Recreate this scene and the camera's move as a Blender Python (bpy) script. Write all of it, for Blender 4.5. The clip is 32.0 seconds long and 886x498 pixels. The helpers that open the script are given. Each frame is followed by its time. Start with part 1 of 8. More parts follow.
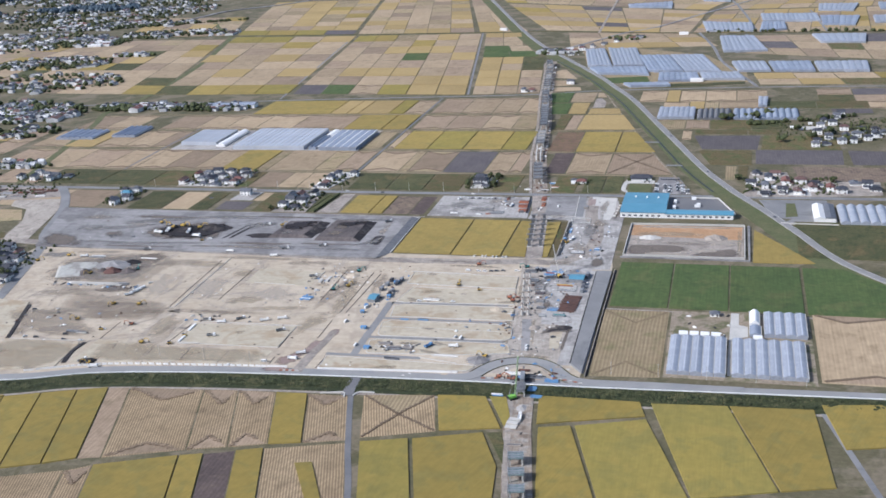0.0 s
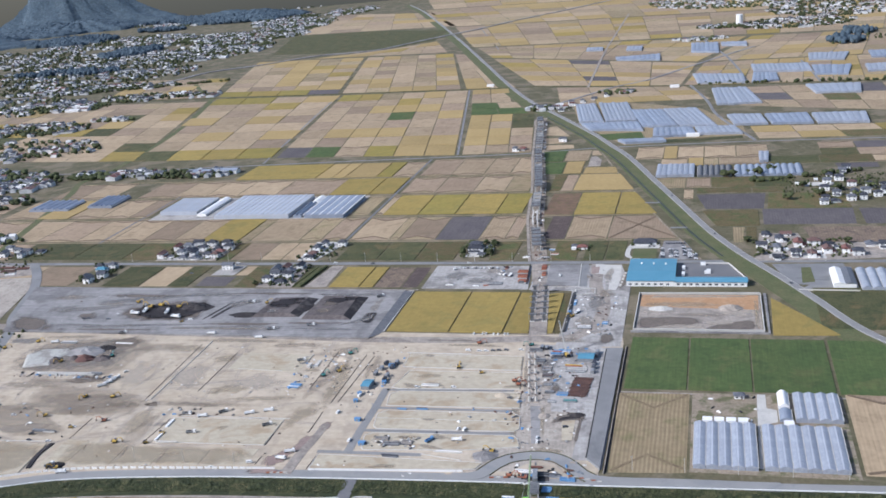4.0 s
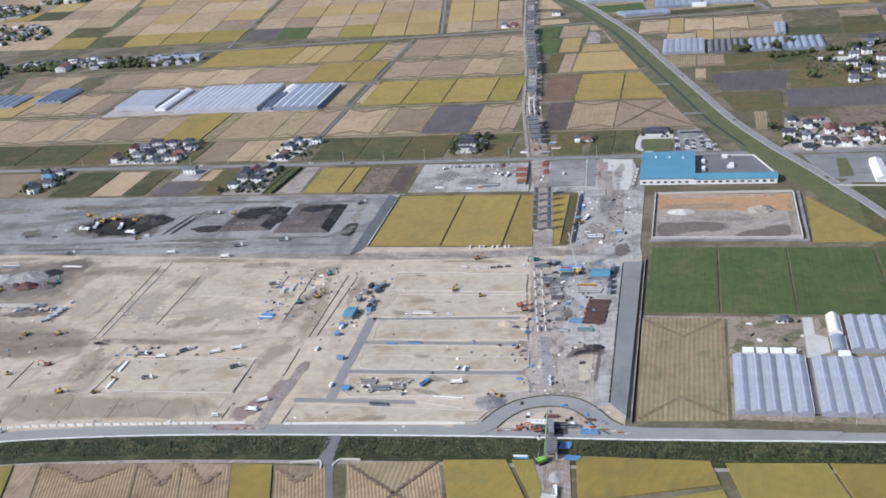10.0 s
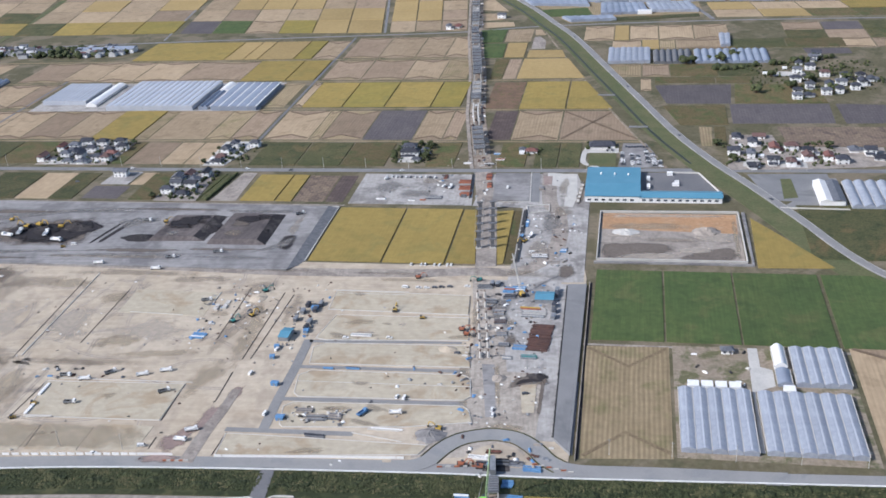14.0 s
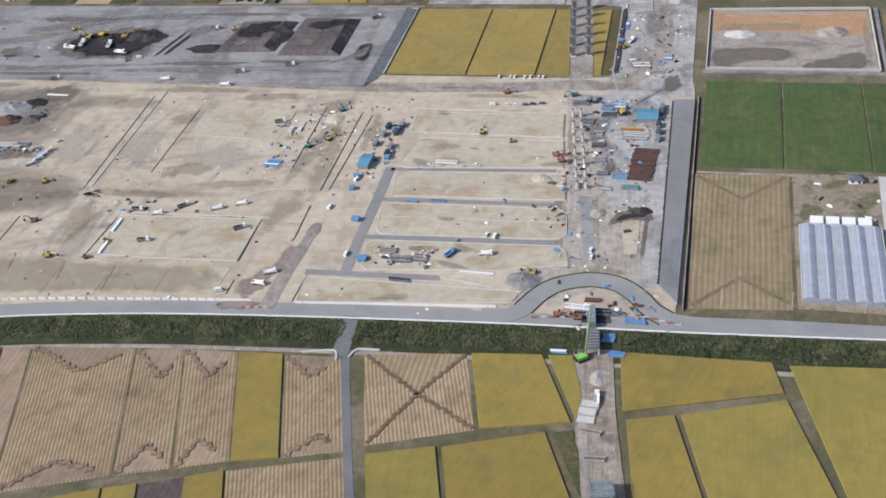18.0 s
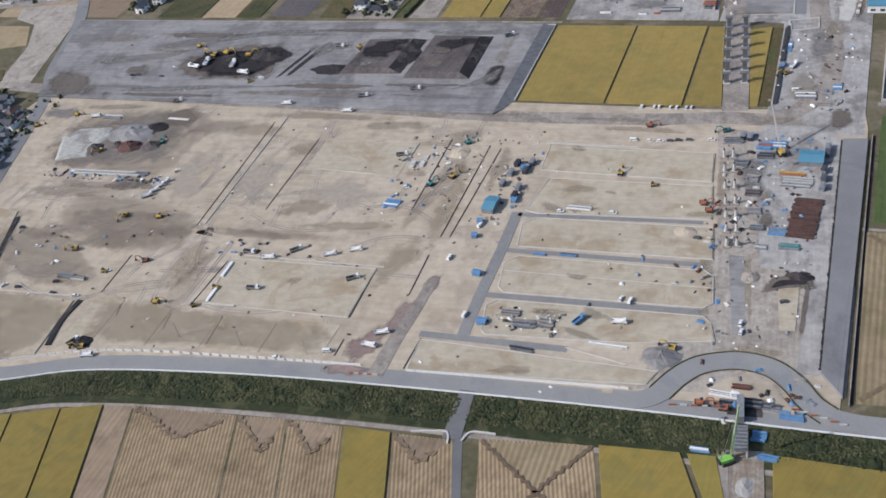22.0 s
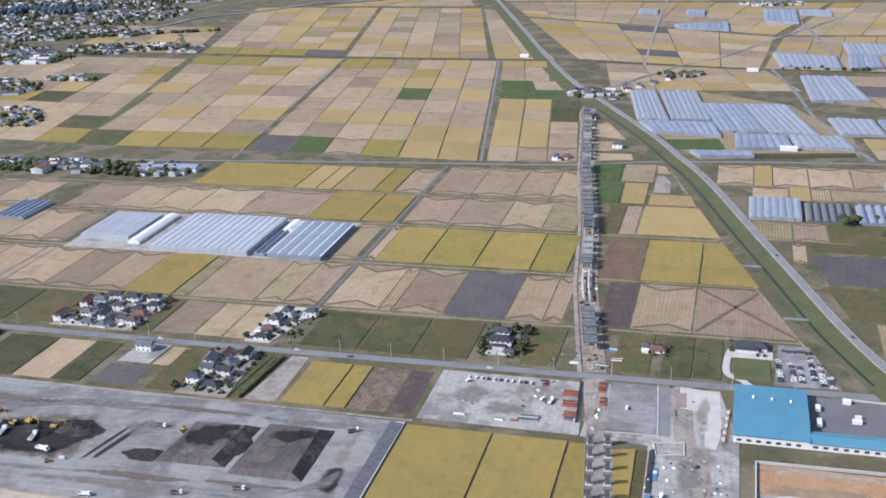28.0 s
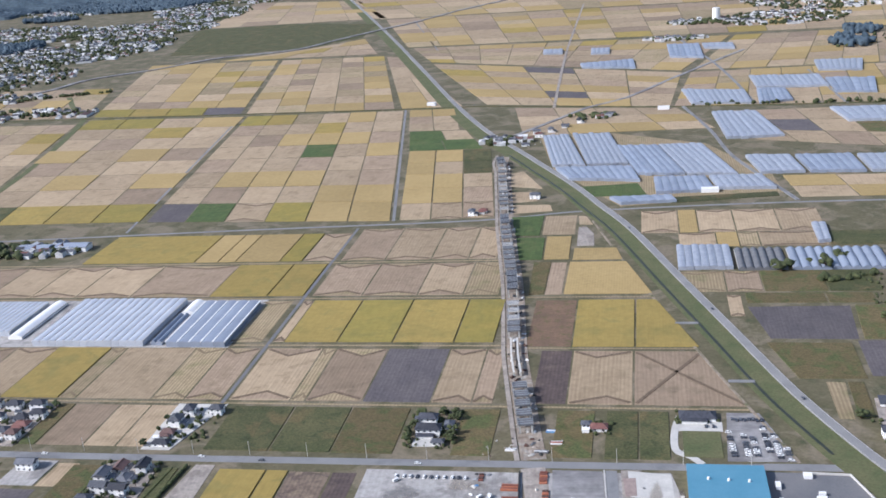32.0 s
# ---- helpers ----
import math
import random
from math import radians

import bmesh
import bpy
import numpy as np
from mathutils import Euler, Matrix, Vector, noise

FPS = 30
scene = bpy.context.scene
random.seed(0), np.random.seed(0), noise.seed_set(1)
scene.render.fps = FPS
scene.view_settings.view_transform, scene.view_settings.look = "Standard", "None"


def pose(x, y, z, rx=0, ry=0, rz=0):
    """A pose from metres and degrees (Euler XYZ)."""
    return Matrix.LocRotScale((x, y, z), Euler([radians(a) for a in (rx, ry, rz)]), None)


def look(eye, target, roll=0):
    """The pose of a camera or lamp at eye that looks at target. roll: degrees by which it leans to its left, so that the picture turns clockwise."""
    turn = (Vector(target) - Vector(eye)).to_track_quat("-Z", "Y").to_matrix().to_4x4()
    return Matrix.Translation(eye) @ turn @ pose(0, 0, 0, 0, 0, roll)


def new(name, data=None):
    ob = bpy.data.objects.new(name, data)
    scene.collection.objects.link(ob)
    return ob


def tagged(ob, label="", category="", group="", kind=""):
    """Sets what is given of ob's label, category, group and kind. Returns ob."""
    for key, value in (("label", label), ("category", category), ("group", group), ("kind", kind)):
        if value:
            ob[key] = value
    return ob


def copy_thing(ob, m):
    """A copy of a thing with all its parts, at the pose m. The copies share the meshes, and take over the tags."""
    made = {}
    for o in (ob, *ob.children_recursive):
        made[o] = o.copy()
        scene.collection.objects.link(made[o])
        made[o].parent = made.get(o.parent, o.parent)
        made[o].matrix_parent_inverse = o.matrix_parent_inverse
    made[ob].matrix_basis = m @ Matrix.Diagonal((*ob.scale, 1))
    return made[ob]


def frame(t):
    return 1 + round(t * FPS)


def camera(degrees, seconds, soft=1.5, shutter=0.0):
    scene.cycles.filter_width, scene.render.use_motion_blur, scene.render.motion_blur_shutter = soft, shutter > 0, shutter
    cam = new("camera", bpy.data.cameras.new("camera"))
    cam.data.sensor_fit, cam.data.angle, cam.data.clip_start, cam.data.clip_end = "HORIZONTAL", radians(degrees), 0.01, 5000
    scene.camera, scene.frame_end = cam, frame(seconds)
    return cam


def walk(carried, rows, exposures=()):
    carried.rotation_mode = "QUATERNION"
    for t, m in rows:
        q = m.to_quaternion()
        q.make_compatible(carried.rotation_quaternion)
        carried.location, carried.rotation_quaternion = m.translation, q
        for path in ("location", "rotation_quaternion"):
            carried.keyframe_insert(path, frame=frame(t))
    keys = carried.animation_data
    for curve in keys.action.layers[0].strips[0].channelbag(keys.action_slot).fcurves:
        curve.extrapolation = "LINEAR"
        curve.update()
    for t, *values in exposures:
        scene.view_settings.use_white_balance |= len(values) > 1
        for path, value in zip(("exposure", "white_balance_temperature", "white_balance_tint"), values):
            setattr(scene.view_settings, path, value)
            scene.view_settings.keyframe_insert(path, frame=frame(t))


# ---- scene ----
cam = camera(46.42, 32.0, soft=1.7)
# seconds, eye x y z, yaw, pitch, roll
PATH = [
    (0, 0.0, 0.0, 360.0, 16.50, -20.50, -4.01),
    (0.5, -3.6, 7.6, 360.8, 16.51, -20.49, -4.45),
    (1, -7.3, 15.4, 361.6, 16.43, -20.12, -4.71),
    (1.5, -10.9, 23.2, 362.3, 16.26, -19.41, -4.81),
    (2, -14.5, 31.3, 362.6, 16.01, -18.38, -4.64),
    (2.5, -18.1, 39.7, 362.6, 15.76, -17.57, -4.62),
    (3, -21.4, 48.2, 362.2, 15.62, -17.57, -4.34),
    (3.5, -24.3, 56.6, 361.5, 15.49, -17.69, -4.51),
    (5.5, -34.7, 90.1, 356.8, 15.79, -19.19, -7.50),
    (6, -37.9, 100.1, 355.0, 15.79, -22.01, -7.97),
    (6.5, -41.0, 110.2, 353.0, 15.83, -24.95, -7.95),
    (7, -44.2, 119.7, 351.1, 15.63, -27.88, -7.59),
    (7.5, -47.1, 129.4, 349.2, 15.14, -28.44, -7.06),
    (8, -50.0, 139.7, 347.0, 14.36, -23.30, -6.10),
    (8.5, -53.8, 151.4, 345.5, 14.36, -22.13, -5.99),
    (9, -57.7, 163.1, 344.5, 14.66, -23.40, -6.20),
    (9.5, -61.0, 173.6, 344.3, 14.98, -24.31, -6.38),
    (10, -63.1, 181.6, 345.4, 15.17, -24.80, -6.50),
    (10.5, -64.1, 186.6, 347.7, 15.19, -24.76, -6.57),
    (11, -64.2, 188.0, 350.4, 14.89, -24.14, -6.32),
    (11.5, -63.9, 186.6, 352.6, 13.60, -23.06, -5.29),
    (12, -64.2, 186.4, 354.5, 12.61, -22.98, -4.40),
    (12.5, -65.3, 189.6, 355.8, 12.09, -24.15, -4.13),
    (13, -67.0, 195.5, 356.3, 11.80, -25.35, -3.93),
    (13.5, -68.8, 202.8, 356.5, 11.51, -26.03, -3.80),
    (15.5, -76.2, 235.3, 356.8, 11.56, -23.54, -4.11),
    (16, -78.3, 243.4, 356.7, 11.92, -22.88, -4.76),
    (16.5, -80.7, 251.6, 356.8, 12.34, -22.35, -5.59),
    (17, -83.4, 260.0, 357.1, 13.10, -24.62, -6.71),
    (17.5, -86.1, 268.3, 358.0, 15.03, -33.45, -8.20),
    (18, -88.2, 276.7, 359.5, 18.33, -38.07, -8.19),
    (18.5, -89.8, 284.9, 360.9, 22.02, -37.35, -9.24),
    (19, -91.1, 293.1, 361.6, 22.53, -35.09, -11.06),
    (19.5, -92.1, 301.2, 361.6, 23.21, -35.93, -11.61),
    (20, -93.0, 309.8, 360.9, 23.61, -36.38, -10.26),
    (20.5, -94.6, 319.3, 360.5, 24.72, -37.44, -10.79),
    (21, -96.0, 328.9, 360.2, 26.02, -38.06, -11.56),
    (21.5, -97.3, 338.5, 359.9, 27.23, -38.04, -12.31),
    (22, -98.4, 347.8, 359.3, 28.48, -37.97, -13.15),
    (22.5, -99.5, 356.8, 359.0, 29.61, -37.95, -14.05),
    (23, -101.0, 366.2, 358.8, 30.52, -37.90, -14.80),
    (23.5, -103.0, 375.7, 358.6, 30.82, -37.39, -15.15),
    (24, -105.1, 384.7, 358.7, 29.75, -36.41, -14.81),
    (24.5, -107.1, 392.4, 358.9, 27.30, -35.23, -13.49),
    (26.5, -115.2, 419.5, 360.3, 19.95, -29.01, -4.59),
    (27, -116.5, 427.4, 360.6, 18.34, -25.77, -3.12),
    (27.5, -117.1, 434.7, 361.2, 17.35, -23.12, -2.73),
    (28, -117.5, 439.7, 361.5, 16.76, -21.24, -2.95),
    (28.5, -118.2, 443.5, 361.3, 16.80, -20.19, -3.74),
    (29, -119.8, 448.8, 360.7, 17.11, -19.86, -4.83),
    (29.5, -122.5, 458.2, 360.3, 17.38, -20.00, -5.88),
    (30, -125.7, 470.5, 359.9, 16.87, -20.50, -6.77),
    (30.5, -128.4, 483.2, 359.6, 15.88, -20.50, -7.22),
    (31, -130.6, 494.4, 360.0, 14.49, -18.69, -6.99),
    (31.5, -132.5, 504.3, 360.7, 13.03, -17.42, -6.19),
    (32, -134.3, 514.2, 361.8, 11.70, -19.31, -4.83),
]
# seconds, stops, kelvin, tint
EXPOSURE = [(0.0, 0.35, 5850, 12), (3.2, 0.33, 5700, 12), (6.5, 0.27, 6200, 12), (8.0, 0.33, 5950, 12), (10.0, 0.28, 5900, 12), (17.0, 0.30, 5920, 12), (18.0, 0.21, 6150, 12), (19.2, 0.06, 6050, 12), (20.5, -0.02, 6070, 12), (24.5, 0.02, 6030, 12), (27.0, 0.27, 5950, 13), (28.5, 0.42, 5800, 13), (32.0, 0.42, 5800, 13)]
walk(cam, [(t, pose(x, y, z, 90 + pitch, 0, yaw) @ pose(0, 0, 0, 0, 0, roll)) for t, x, y, z, yaw, pitch, roll in PATH], EXPOSURE)
import itertools


# ---- light ----
SUN_AZ, SUN_EL = 240.0, 37.0  # degrees: compass direction that the light comes from (from +y, clockwise), height
world = bpy.data.worlds.new("sky")
scene.world = world
world.use_nodes = True
_n = world.node_tree.nodes
_sky = _n.new("ShaderNodeTexSky")
_sky.sky_type, _sky.sun_disc = "NISHITA", False
_sky.sun_elevation, _sky.sun_rotation = radians(SUN_EL), radians(SUN_AZ)
_sky.dust_density = 2.0
_n["Background"].inputs["Strength"].default_value = 0.125
world.node_tree.links.new(_sky.outputs["Color"], _n["Background"].inputs["Color"])
_sd = bpy.data.lights.new("sun", "SUN")
_sd.energy, _sd.angle, _sd.color = 3.7, radians(0.5), (1.0, 0.97, 0.93)
sun = new("sun", _sd)
_dir = Vector((math.sin(radians(SUN_AZ)) * math.cos(radians(SUN_EL)), math.cos(radians(SUN_AZ)) * math.cos(radians(SUN_EL)), math.sin(radians(SUN_EL))))
sun.matrix_basis = look(_dir * 900, (0, 0, 0))

# ---- materials ----
def mat(name, a, b, scale=0.1, rough=0.9, c=None, fine=1.0, bump=0.0, metal=0.0, jitter=0.0, rows=None, amount=0.5, spec=0.3, soft=0.0, streak=None, patch=None):
    """Two (or three) colours mixed by noise at two scales. rows=(degrees, metres, strength): fine parallel lines; jitter: lightness by object;
    soft: a loose spread of soil, as thick as this in its middle, that thins out towards the edge (mesh attribute fade).
    streak=(degrees, metres along, metres across, strength): drawn-out wear; patch=(colour, metres, share): patches of a colour of their own."""
    m = bpy.data.materials.new(name)
    m.use_nodes = True
    nt = m.node_tree
    N, L = nt.nodes, nt.links
    p = N["Principled BSDF"]
    p.inputs["Roughness"].default_value, p.inputs["Metallic"].default_value = rough, metal
    p.inputs["Specular IOR Level"].default_value = spec
    tc = N.new("ShaderNodeTexCoord")

    def tex(s, detail, lo, hi):
        n = N.new("ShaderNodeTexNoise")
        n.inputs["Scale"].default_value, n.inputs["Detail"].default_value, n.inputs["Roughness"].default_value = s, detail, 0.6
        L.new(tc.outputs["Object"], n.inputs["Vector"])
        r = N.new("ShaderNodeMapRange")
        r.inputs["From Min"].default_value, r.inputs["From Max"].default_value = lo, hi
        L.new(n.outputs["Fac"], r.inputs["Value"])
        return r.outputs["Result"], n.outputs["Fac"]

    def mix(x, y, f):
        k = N.new("ShaderNodeMix")
        k.data_type = "RGBA"
        for s, v in ((k.inputs[0], f), (k.inputs[6], x), (k.inputs[7], y)):
            if hasattr(v, "links"):
                L.new(v, s)
            else:
                s.default_value = v if isinstance(v, float) else (*v, 1.0)
        return k.outputs[2]

    broad, _ = tex(scale, 6.0, 0.35, 0.65)
    col = mix(a, b, broad)
    small, raw = tex(fine, 4.0, 0.3, 0.7)
    if c:
        third, _ = tex(scale * 2.7, 5.0, 0.52, 0.68)
        col = mix(col, c, third)
    if patch:
        pn = N.new("ShaderNodeTexNoise")
        pn.inputs["Scale"].default_value, pn.inputs["Detail"].default_value, pn.inputs["Roughness"].default_value, pn.inputs["Distortion"].default_value = 1.0 / patch[1], 7.0, 0.62, 0.6
        L.new(tc.outputs["Object"], pn.inputs["Vector"])
        pr = N.new("ShaderNodeMapRange")
        pr.inputs["From Min"].default_value, pr.inputs["From Max"].default_value = 0.62 - 0.25 * patch[2], 0.72 - 0.25 * patch[2]
        L.new(pn.outputs["Fac"], pr.inputs["Value"])
        col = mix(col, patch[0], pr.outputs["Result"])
    k = N.new("ShaderNodeMapRange")
    k.inputs["To Min"].default_value, k.inputs["To Max"].default_value = 1.0 - 0.35 * amount, 1.0 + 0.35 * amount
    L.new(small, k.inputs["Value"])
    val = k.outputs["Result"]

    def times(u, v):
        t = N.new("ShaderNodeMath")
        t.operation = "MULTIPLY"
        L.new(u, t.inputs[0])
        L.new(v, t.inputs[1])
        return t.outputs[0]

    if rows:
        w = N.new("ShaderNodeTexWave")
        w.inputs["Scale"].default_value = 0.314 / rows[1]
        w.inputs["Distortion"].default_value, w.inputs["Detail"].default_value, w.inputs["Detail Scale"].default_value = 1.2, 2.0, 0.3
        mp = N.new("ShaderNodeMapping")
        mp.inputs["Rotation"].default_value[2] = radians(rows[0])
        L.new(tc.outputs["Object"], mp.inputs["Vector"])
        L.new(mp.outputs["Vector"], w.inputs["Vector"])
        q = N.new("ShaderNodeMapRange")
        q.inputs["To Min"].default_value, q.inputs["To Max"].default_value = 1.0 - rows[2], 1.0 + rows[2]
        L.new(w.outputs["Fac"], q.inputs["Value"])
        val = times(val, q.outputs["Result"])
    if streak:
        mp = N.new("ShaderNodeMapping")
        mp.vector_type = "TEXTURE"
        mp.inputs["Rotation"].default_value[2] = radians(streak[0])
        mp.inputs["Scale"].default_value = (streak[1], streak[2], 10.0)
        L.new(tc.outputs["Object"], mp.inputs["Vector"])
        sn = N.new("ShaderNodeTexNoise")
        sn.inputs["Scale"].default_value, sn.inputs["Detail"].default_value, sn.inputs["Roughness"].default_value = 1.0, 4.0, 0.65
        L.new(mp.outputs["Vector"], sn.inputs["Vector"])
        q = N.new("ShaderNodeMapRange")
        q.inputs["From Min"].default_value, q.inputs["From Max"].default_value = 0.32, 0.68
        q.inputs["To Min"].default_value, q.inputs["To Max"].default_value = 1.0 - streak[3], 1.0 + streak[3]
        L.new(sn.outputs["Fac"], q.inputs["Value"])
        val = times(val, q.outputs["Result"])
    if jitter:
        o = N.new("ShaderNodeObjectInfo")
        q = N.new("ShaderNodeMapRange")
        q.inputs["To Min"].default_value, q.inputs["To Max"].default_value = 1.0 - jitter, 1.0 + jitter
        L.new(o.outputs["Random"], q.inputs["Value"])
        val = times(val, q.outputs["Result"])
    sc = N.new("ShaderNodeVectorMath")
    sc.operation = "SCALE"
    L.new(col, sc.inputs[0])
    L.new(val, sc.inputs["Scale"])
    L.new(sc.outputs[0], p.inputs["Base Color"])
    if soft:
        at = N.new("ShaderNodeAttribute")
        at.attribute_name = "fade"
        n = N.new("ShaderNodeTexNoise")
        n.inputs["Scale"].default_value, n.inputs["Detail"].default_value, n.inputs["Roughness"].default_value = 0.09, 6.0, 0.62
        L.new(tc.outputs["Object"], n.inputs["Vector"])
        ad = N.new("ShaderNodeMath")
        ad.operation = "MULTIPLY_ADD"
        L.new(n.outputs["Fac"], ad.inputs[0])
        ad.inputs[1].default_value = 1.6
        L.new(at.outputs["Fac"], ad.inputs[2])
        r = N.new("ShaderNodeMapRange")
        r.interpolation_type = "SMOOTHSTEP"
        r.inputs["From Min"].default_value, r.inputs["From Max"].default_value, r.inputs["To Max"].default_value = 1.15, 1.75, soft
        L.new(ad.outputs[0], r.inputs["Value"])
        L.new(r.outputs["Result"], p.inputs["Alpha"])
    if bump:
        bn = N.new("ShaderNodeBump")
        bn.inputs["Strength"].default_value, bn.inputs["Distance"].default_value = 0.8, bump
        L.new(raw, bn.inputs["Height"])
        L.new(bn.outputs["Normal"], p.inputs["Normal"])
    return m


M = {}
M["verge"] = mat("meadow_verge", (0.088, 0.08, 0.042), (0.13, 0.11, 0.065), 0.02, c=(0.062, 0.066, 0.032), fine=0.3, bump=0.05, patch=((0.17, 0.14, 0.095), 40.0, 0.5))
M["earth"] = mat("site_sand", (0.46, 0.39, 0.302), (0.42, 0.35, 0.262), 0.012, c=(0.375, 0.305, 0.224), fine=0.16, bump=0.02, amount=0.34, streak=(4, 46.0, 3.2, 0.07), patch=((0.365, 0.305, 0.235), 34.0, 0.4))
M["plateau"] = mat("site_fill", (0.435, 0.38, 0.29), (0.4, 0.348, 0.262), 0.02, c=(0.37, 0.315, 0.228), fine=0.2, bump=0.02, amount=0.3, streak=(2, 30.0, 2.2, 0.05), patch=((0.345, 0.275, 0.19), 26.0, 0.4))
M["gravel"] = mat("grey_gravel", (0.222, 0.213, 0.209), (0.288, 0.274, 0.264), 0.012, c=(0.165, 0.156, 0.152), fine=0.2, bump=0.03, amount=0.4, streak=(3, 60.0, 2.6, 0.14), patch=((0.165, 0.156, 0.155), 45.0, 0.5))
M["dark_soil"] = mat("dark_soil", (0.018, 0.016, 0.018), (0.034, 0.03, 0.031), 0.03, c=(0.085, 0.074, 0.068), fine=0.5, bump=0.2)
M["asphalt"] = mat("asphalt", (0.178, 0.177, 0.178), (0.225, 0.222, 0.22), 0.03, fine=1.2, rough=0.85, amount=0.2, patch=((0.15, 0.15, 0.152), 40.0, 0.35))
M["lane"] = mat("lane_asphalt", (0.2, 0.196, 0.192), (0.245, 0.238, 0.23), 0.05, fine=1.0, rough=0.8, amount=0.3)
M["asphalt_dark"] = mat("new_asphalt", (0.13, 0.13, 0.135), (0.165, 0.16, 0.16), 0.05, fine=1.0, rough=0.8, amount=0.25)
M["concrete"] = mat("concrete", (0.42, 0.40, 0.37), (0.50, 0.48, 0.44), 0.1, fine=1.0, amount=0.3)
M["rice"] = mat("ripe_rice", (0.285, 0.208, 0.06), (0.255, 0.187, 0.055), 0.012, c=(0.212, 0.166, 0.05), fine=0.15, bump=0.04, jitter=0.1, amount=0.25, streak=(90, 26.0, 1.4, 0.06), patch=((0.225, 0.178, 0.056), 22.0, 0.3))
M["rice_green"] = mat("greenish_rice", (0.245, 0.192, 0.047), (0.21, 0.172, 0.045), 0.015, c=(0.255, 0.195, 0.05), fine=0.15, bump=0.04, jitter=0.1, amount=0.25, streak=(90, 26.0, 1.4, 0.06), patch=((0.2, 0.165, 0.046), 24.0, 0.4))
M["rice_amber"] = mat("amber_rice", (0.335, 0.242, 0.105), (0.30, 0.215, 0.09), 0.015, fine=0.2, bump=0.05, jitter=0.1, rows=(0, 2.5, 0.04), amount=0.3)
M["stubble"] = mat("rice_stubble", (0.305, 0.228, 0.143), (0.35, 0.265, 0.17), 0.02, c=(0.25, 0.186, 0.115), fine=0.15, bump=0.03, jitter=0.16, rows=(0, 3.2, 0.05), amount=0.3, streak=(90, 34.0, 1.8, 0.12))
M["stubble_lean"] = mat("combed_stubble", (0.245, 0.178, 0.104), (0.29, 0.215, 0.13), 0.02, c=(0.205, 0.148, 0.088), fine=0.2, bump=0.03, jitter=0.1, rows=(-19, 1.9, 0.32), amount=0.4, streak=(71, 40.0, 2.2, 0.14))
M["stubble_brown"] = mat("brown_stubble", (0.243, 0.178, 0.12), (0.283, 0.21, 0.143), 0.02, c=(0.203, 0.15, 0.098), fine=0.2, bump=0.03, jitter=0.16, rows=(0, 3.2, 0.05), amount=0.3, streak=(90, 34.0, 1.8, 0.12))
M["stubble_dull"] = mat("weedy_stubble", (0.26, 0.198, 0.116), (0.30, 0.232, 0.14), 0.02, c=(0.205, 0.174, 0.088), fine=0.2, bump=0.03, jitter=0.18, rows=(0, 2.9, 0.16), amount=0.35, streak=(90, 30.0, 1.8, 0.12))
M["bare"] = mat("ploughed_soil", (0.088, 0.077, 0.08), (0.112, 0.097, 0.096), 0.04, fine=0.3, bump=0.1, jitter=0.1, rows=(0, 3.0, 0.05), streak=(90, 30.0, 2.0, 0.12))
M["red_soil"] = mat("red_brown_soil", (0.19, 0.12, 0.075), (0.135, 0.09, 0.06), 0.05, c=(0.12, 0.10, 0.045), fine=0.4, bump=0.15, jitter=0.1)
M["soy"] = mat("green_crop", (0.058, 0.088, 0.028), (0.074, 0.1, 0.032), 0.02, c=(0.05, 0.074, 0.025), fine=0.2, bump=0.08, jitter=0.08, amount=0.4, streak=(90, 40.0, 1.6, 0.12), patch=((0.085, 0.1, 0.036), 30.0, 0.3))
M["weeds"] = mat("weedy_fallow", (0.056, 0.062, 0.024), (0.088, 0.083, 0.036), 0.03, c=(0.04, 0.047, 0.019), fine=0.6, bump=0.6, jitter=0.15, amount=1.0, patch=((0.11, 0.086, 0.038), 30.0, 0.35))
M["weeds_brown"] = mat("brown_fallow", (0.1, 0.08, 0.034), (0.125, 0.094, 0.045), 0.03, c=(0.07, 0.075, 0.025), fine=0.6, bump=0.6, jitter=0.12, amount=0.9, patch=((0.075, 0.085, 0.03), 24.0, 0.5))
M["lawn"] = mat("lawn", (0.08, 0.095, 0.04), (0.12, 0.115, 0.055), 0.05, fine=0.5, bump=0.05)
M["leaf"] = mat("foliage", (0.038, 0.05, 0.021), (0.072, 0.08, 0.032), 0.3, fine=0.8, bump=0.2, jitter=0.2)
# foliage with the blue of distance haze mixed into its base colour
M["hazy_forest"] = mat("hazy_far_forest", (0.045, 0.068, 0.09), (0.066, 0.092, 0.114), 0.02, fine=0.09, bump=1.0, amount=0.9)
M["film_pale"] = mat("white_greenhouse_film", (0.38, 0.40, 0.445), (0.45, 0.47, 0.51), 0.05, rough=0.5, fine=1.5, amount=0.25, spec=0.3, jitter=0.05)
M["reeds"] = mat("reeds_and_grass", (0.025, 0.033, 0.013), (0.04, 0.047, 0.019), 0.06, c=(0.019, 0.027, 0.011), fine=0.4, bump=0.1, amount=0.6, patch=((0.072, 0.072, 0.032), 12.0, 0.4))
M["brown_soil"] = mat("brown_fill", (0.085, 0.072, 0.07), (0.13, 0.11, 0.103), 0.03, c=(0.05, 0.043, 0.045), fine=0.4, bump=0.15, amount=0.6, streak=(80, 30.0, 2.4, 0.2))
M["canal_grass"] = mat("canal_grass", (0.037, 0.045, 0.017), (0.056, 0.06, 0.025), 0.05, c=(0.03, 0.038, 0.015), fine=0.4, bump=0.1, amount=0.6, patch=((0.09, 0.085, 0.04), 9.0, 0.4))
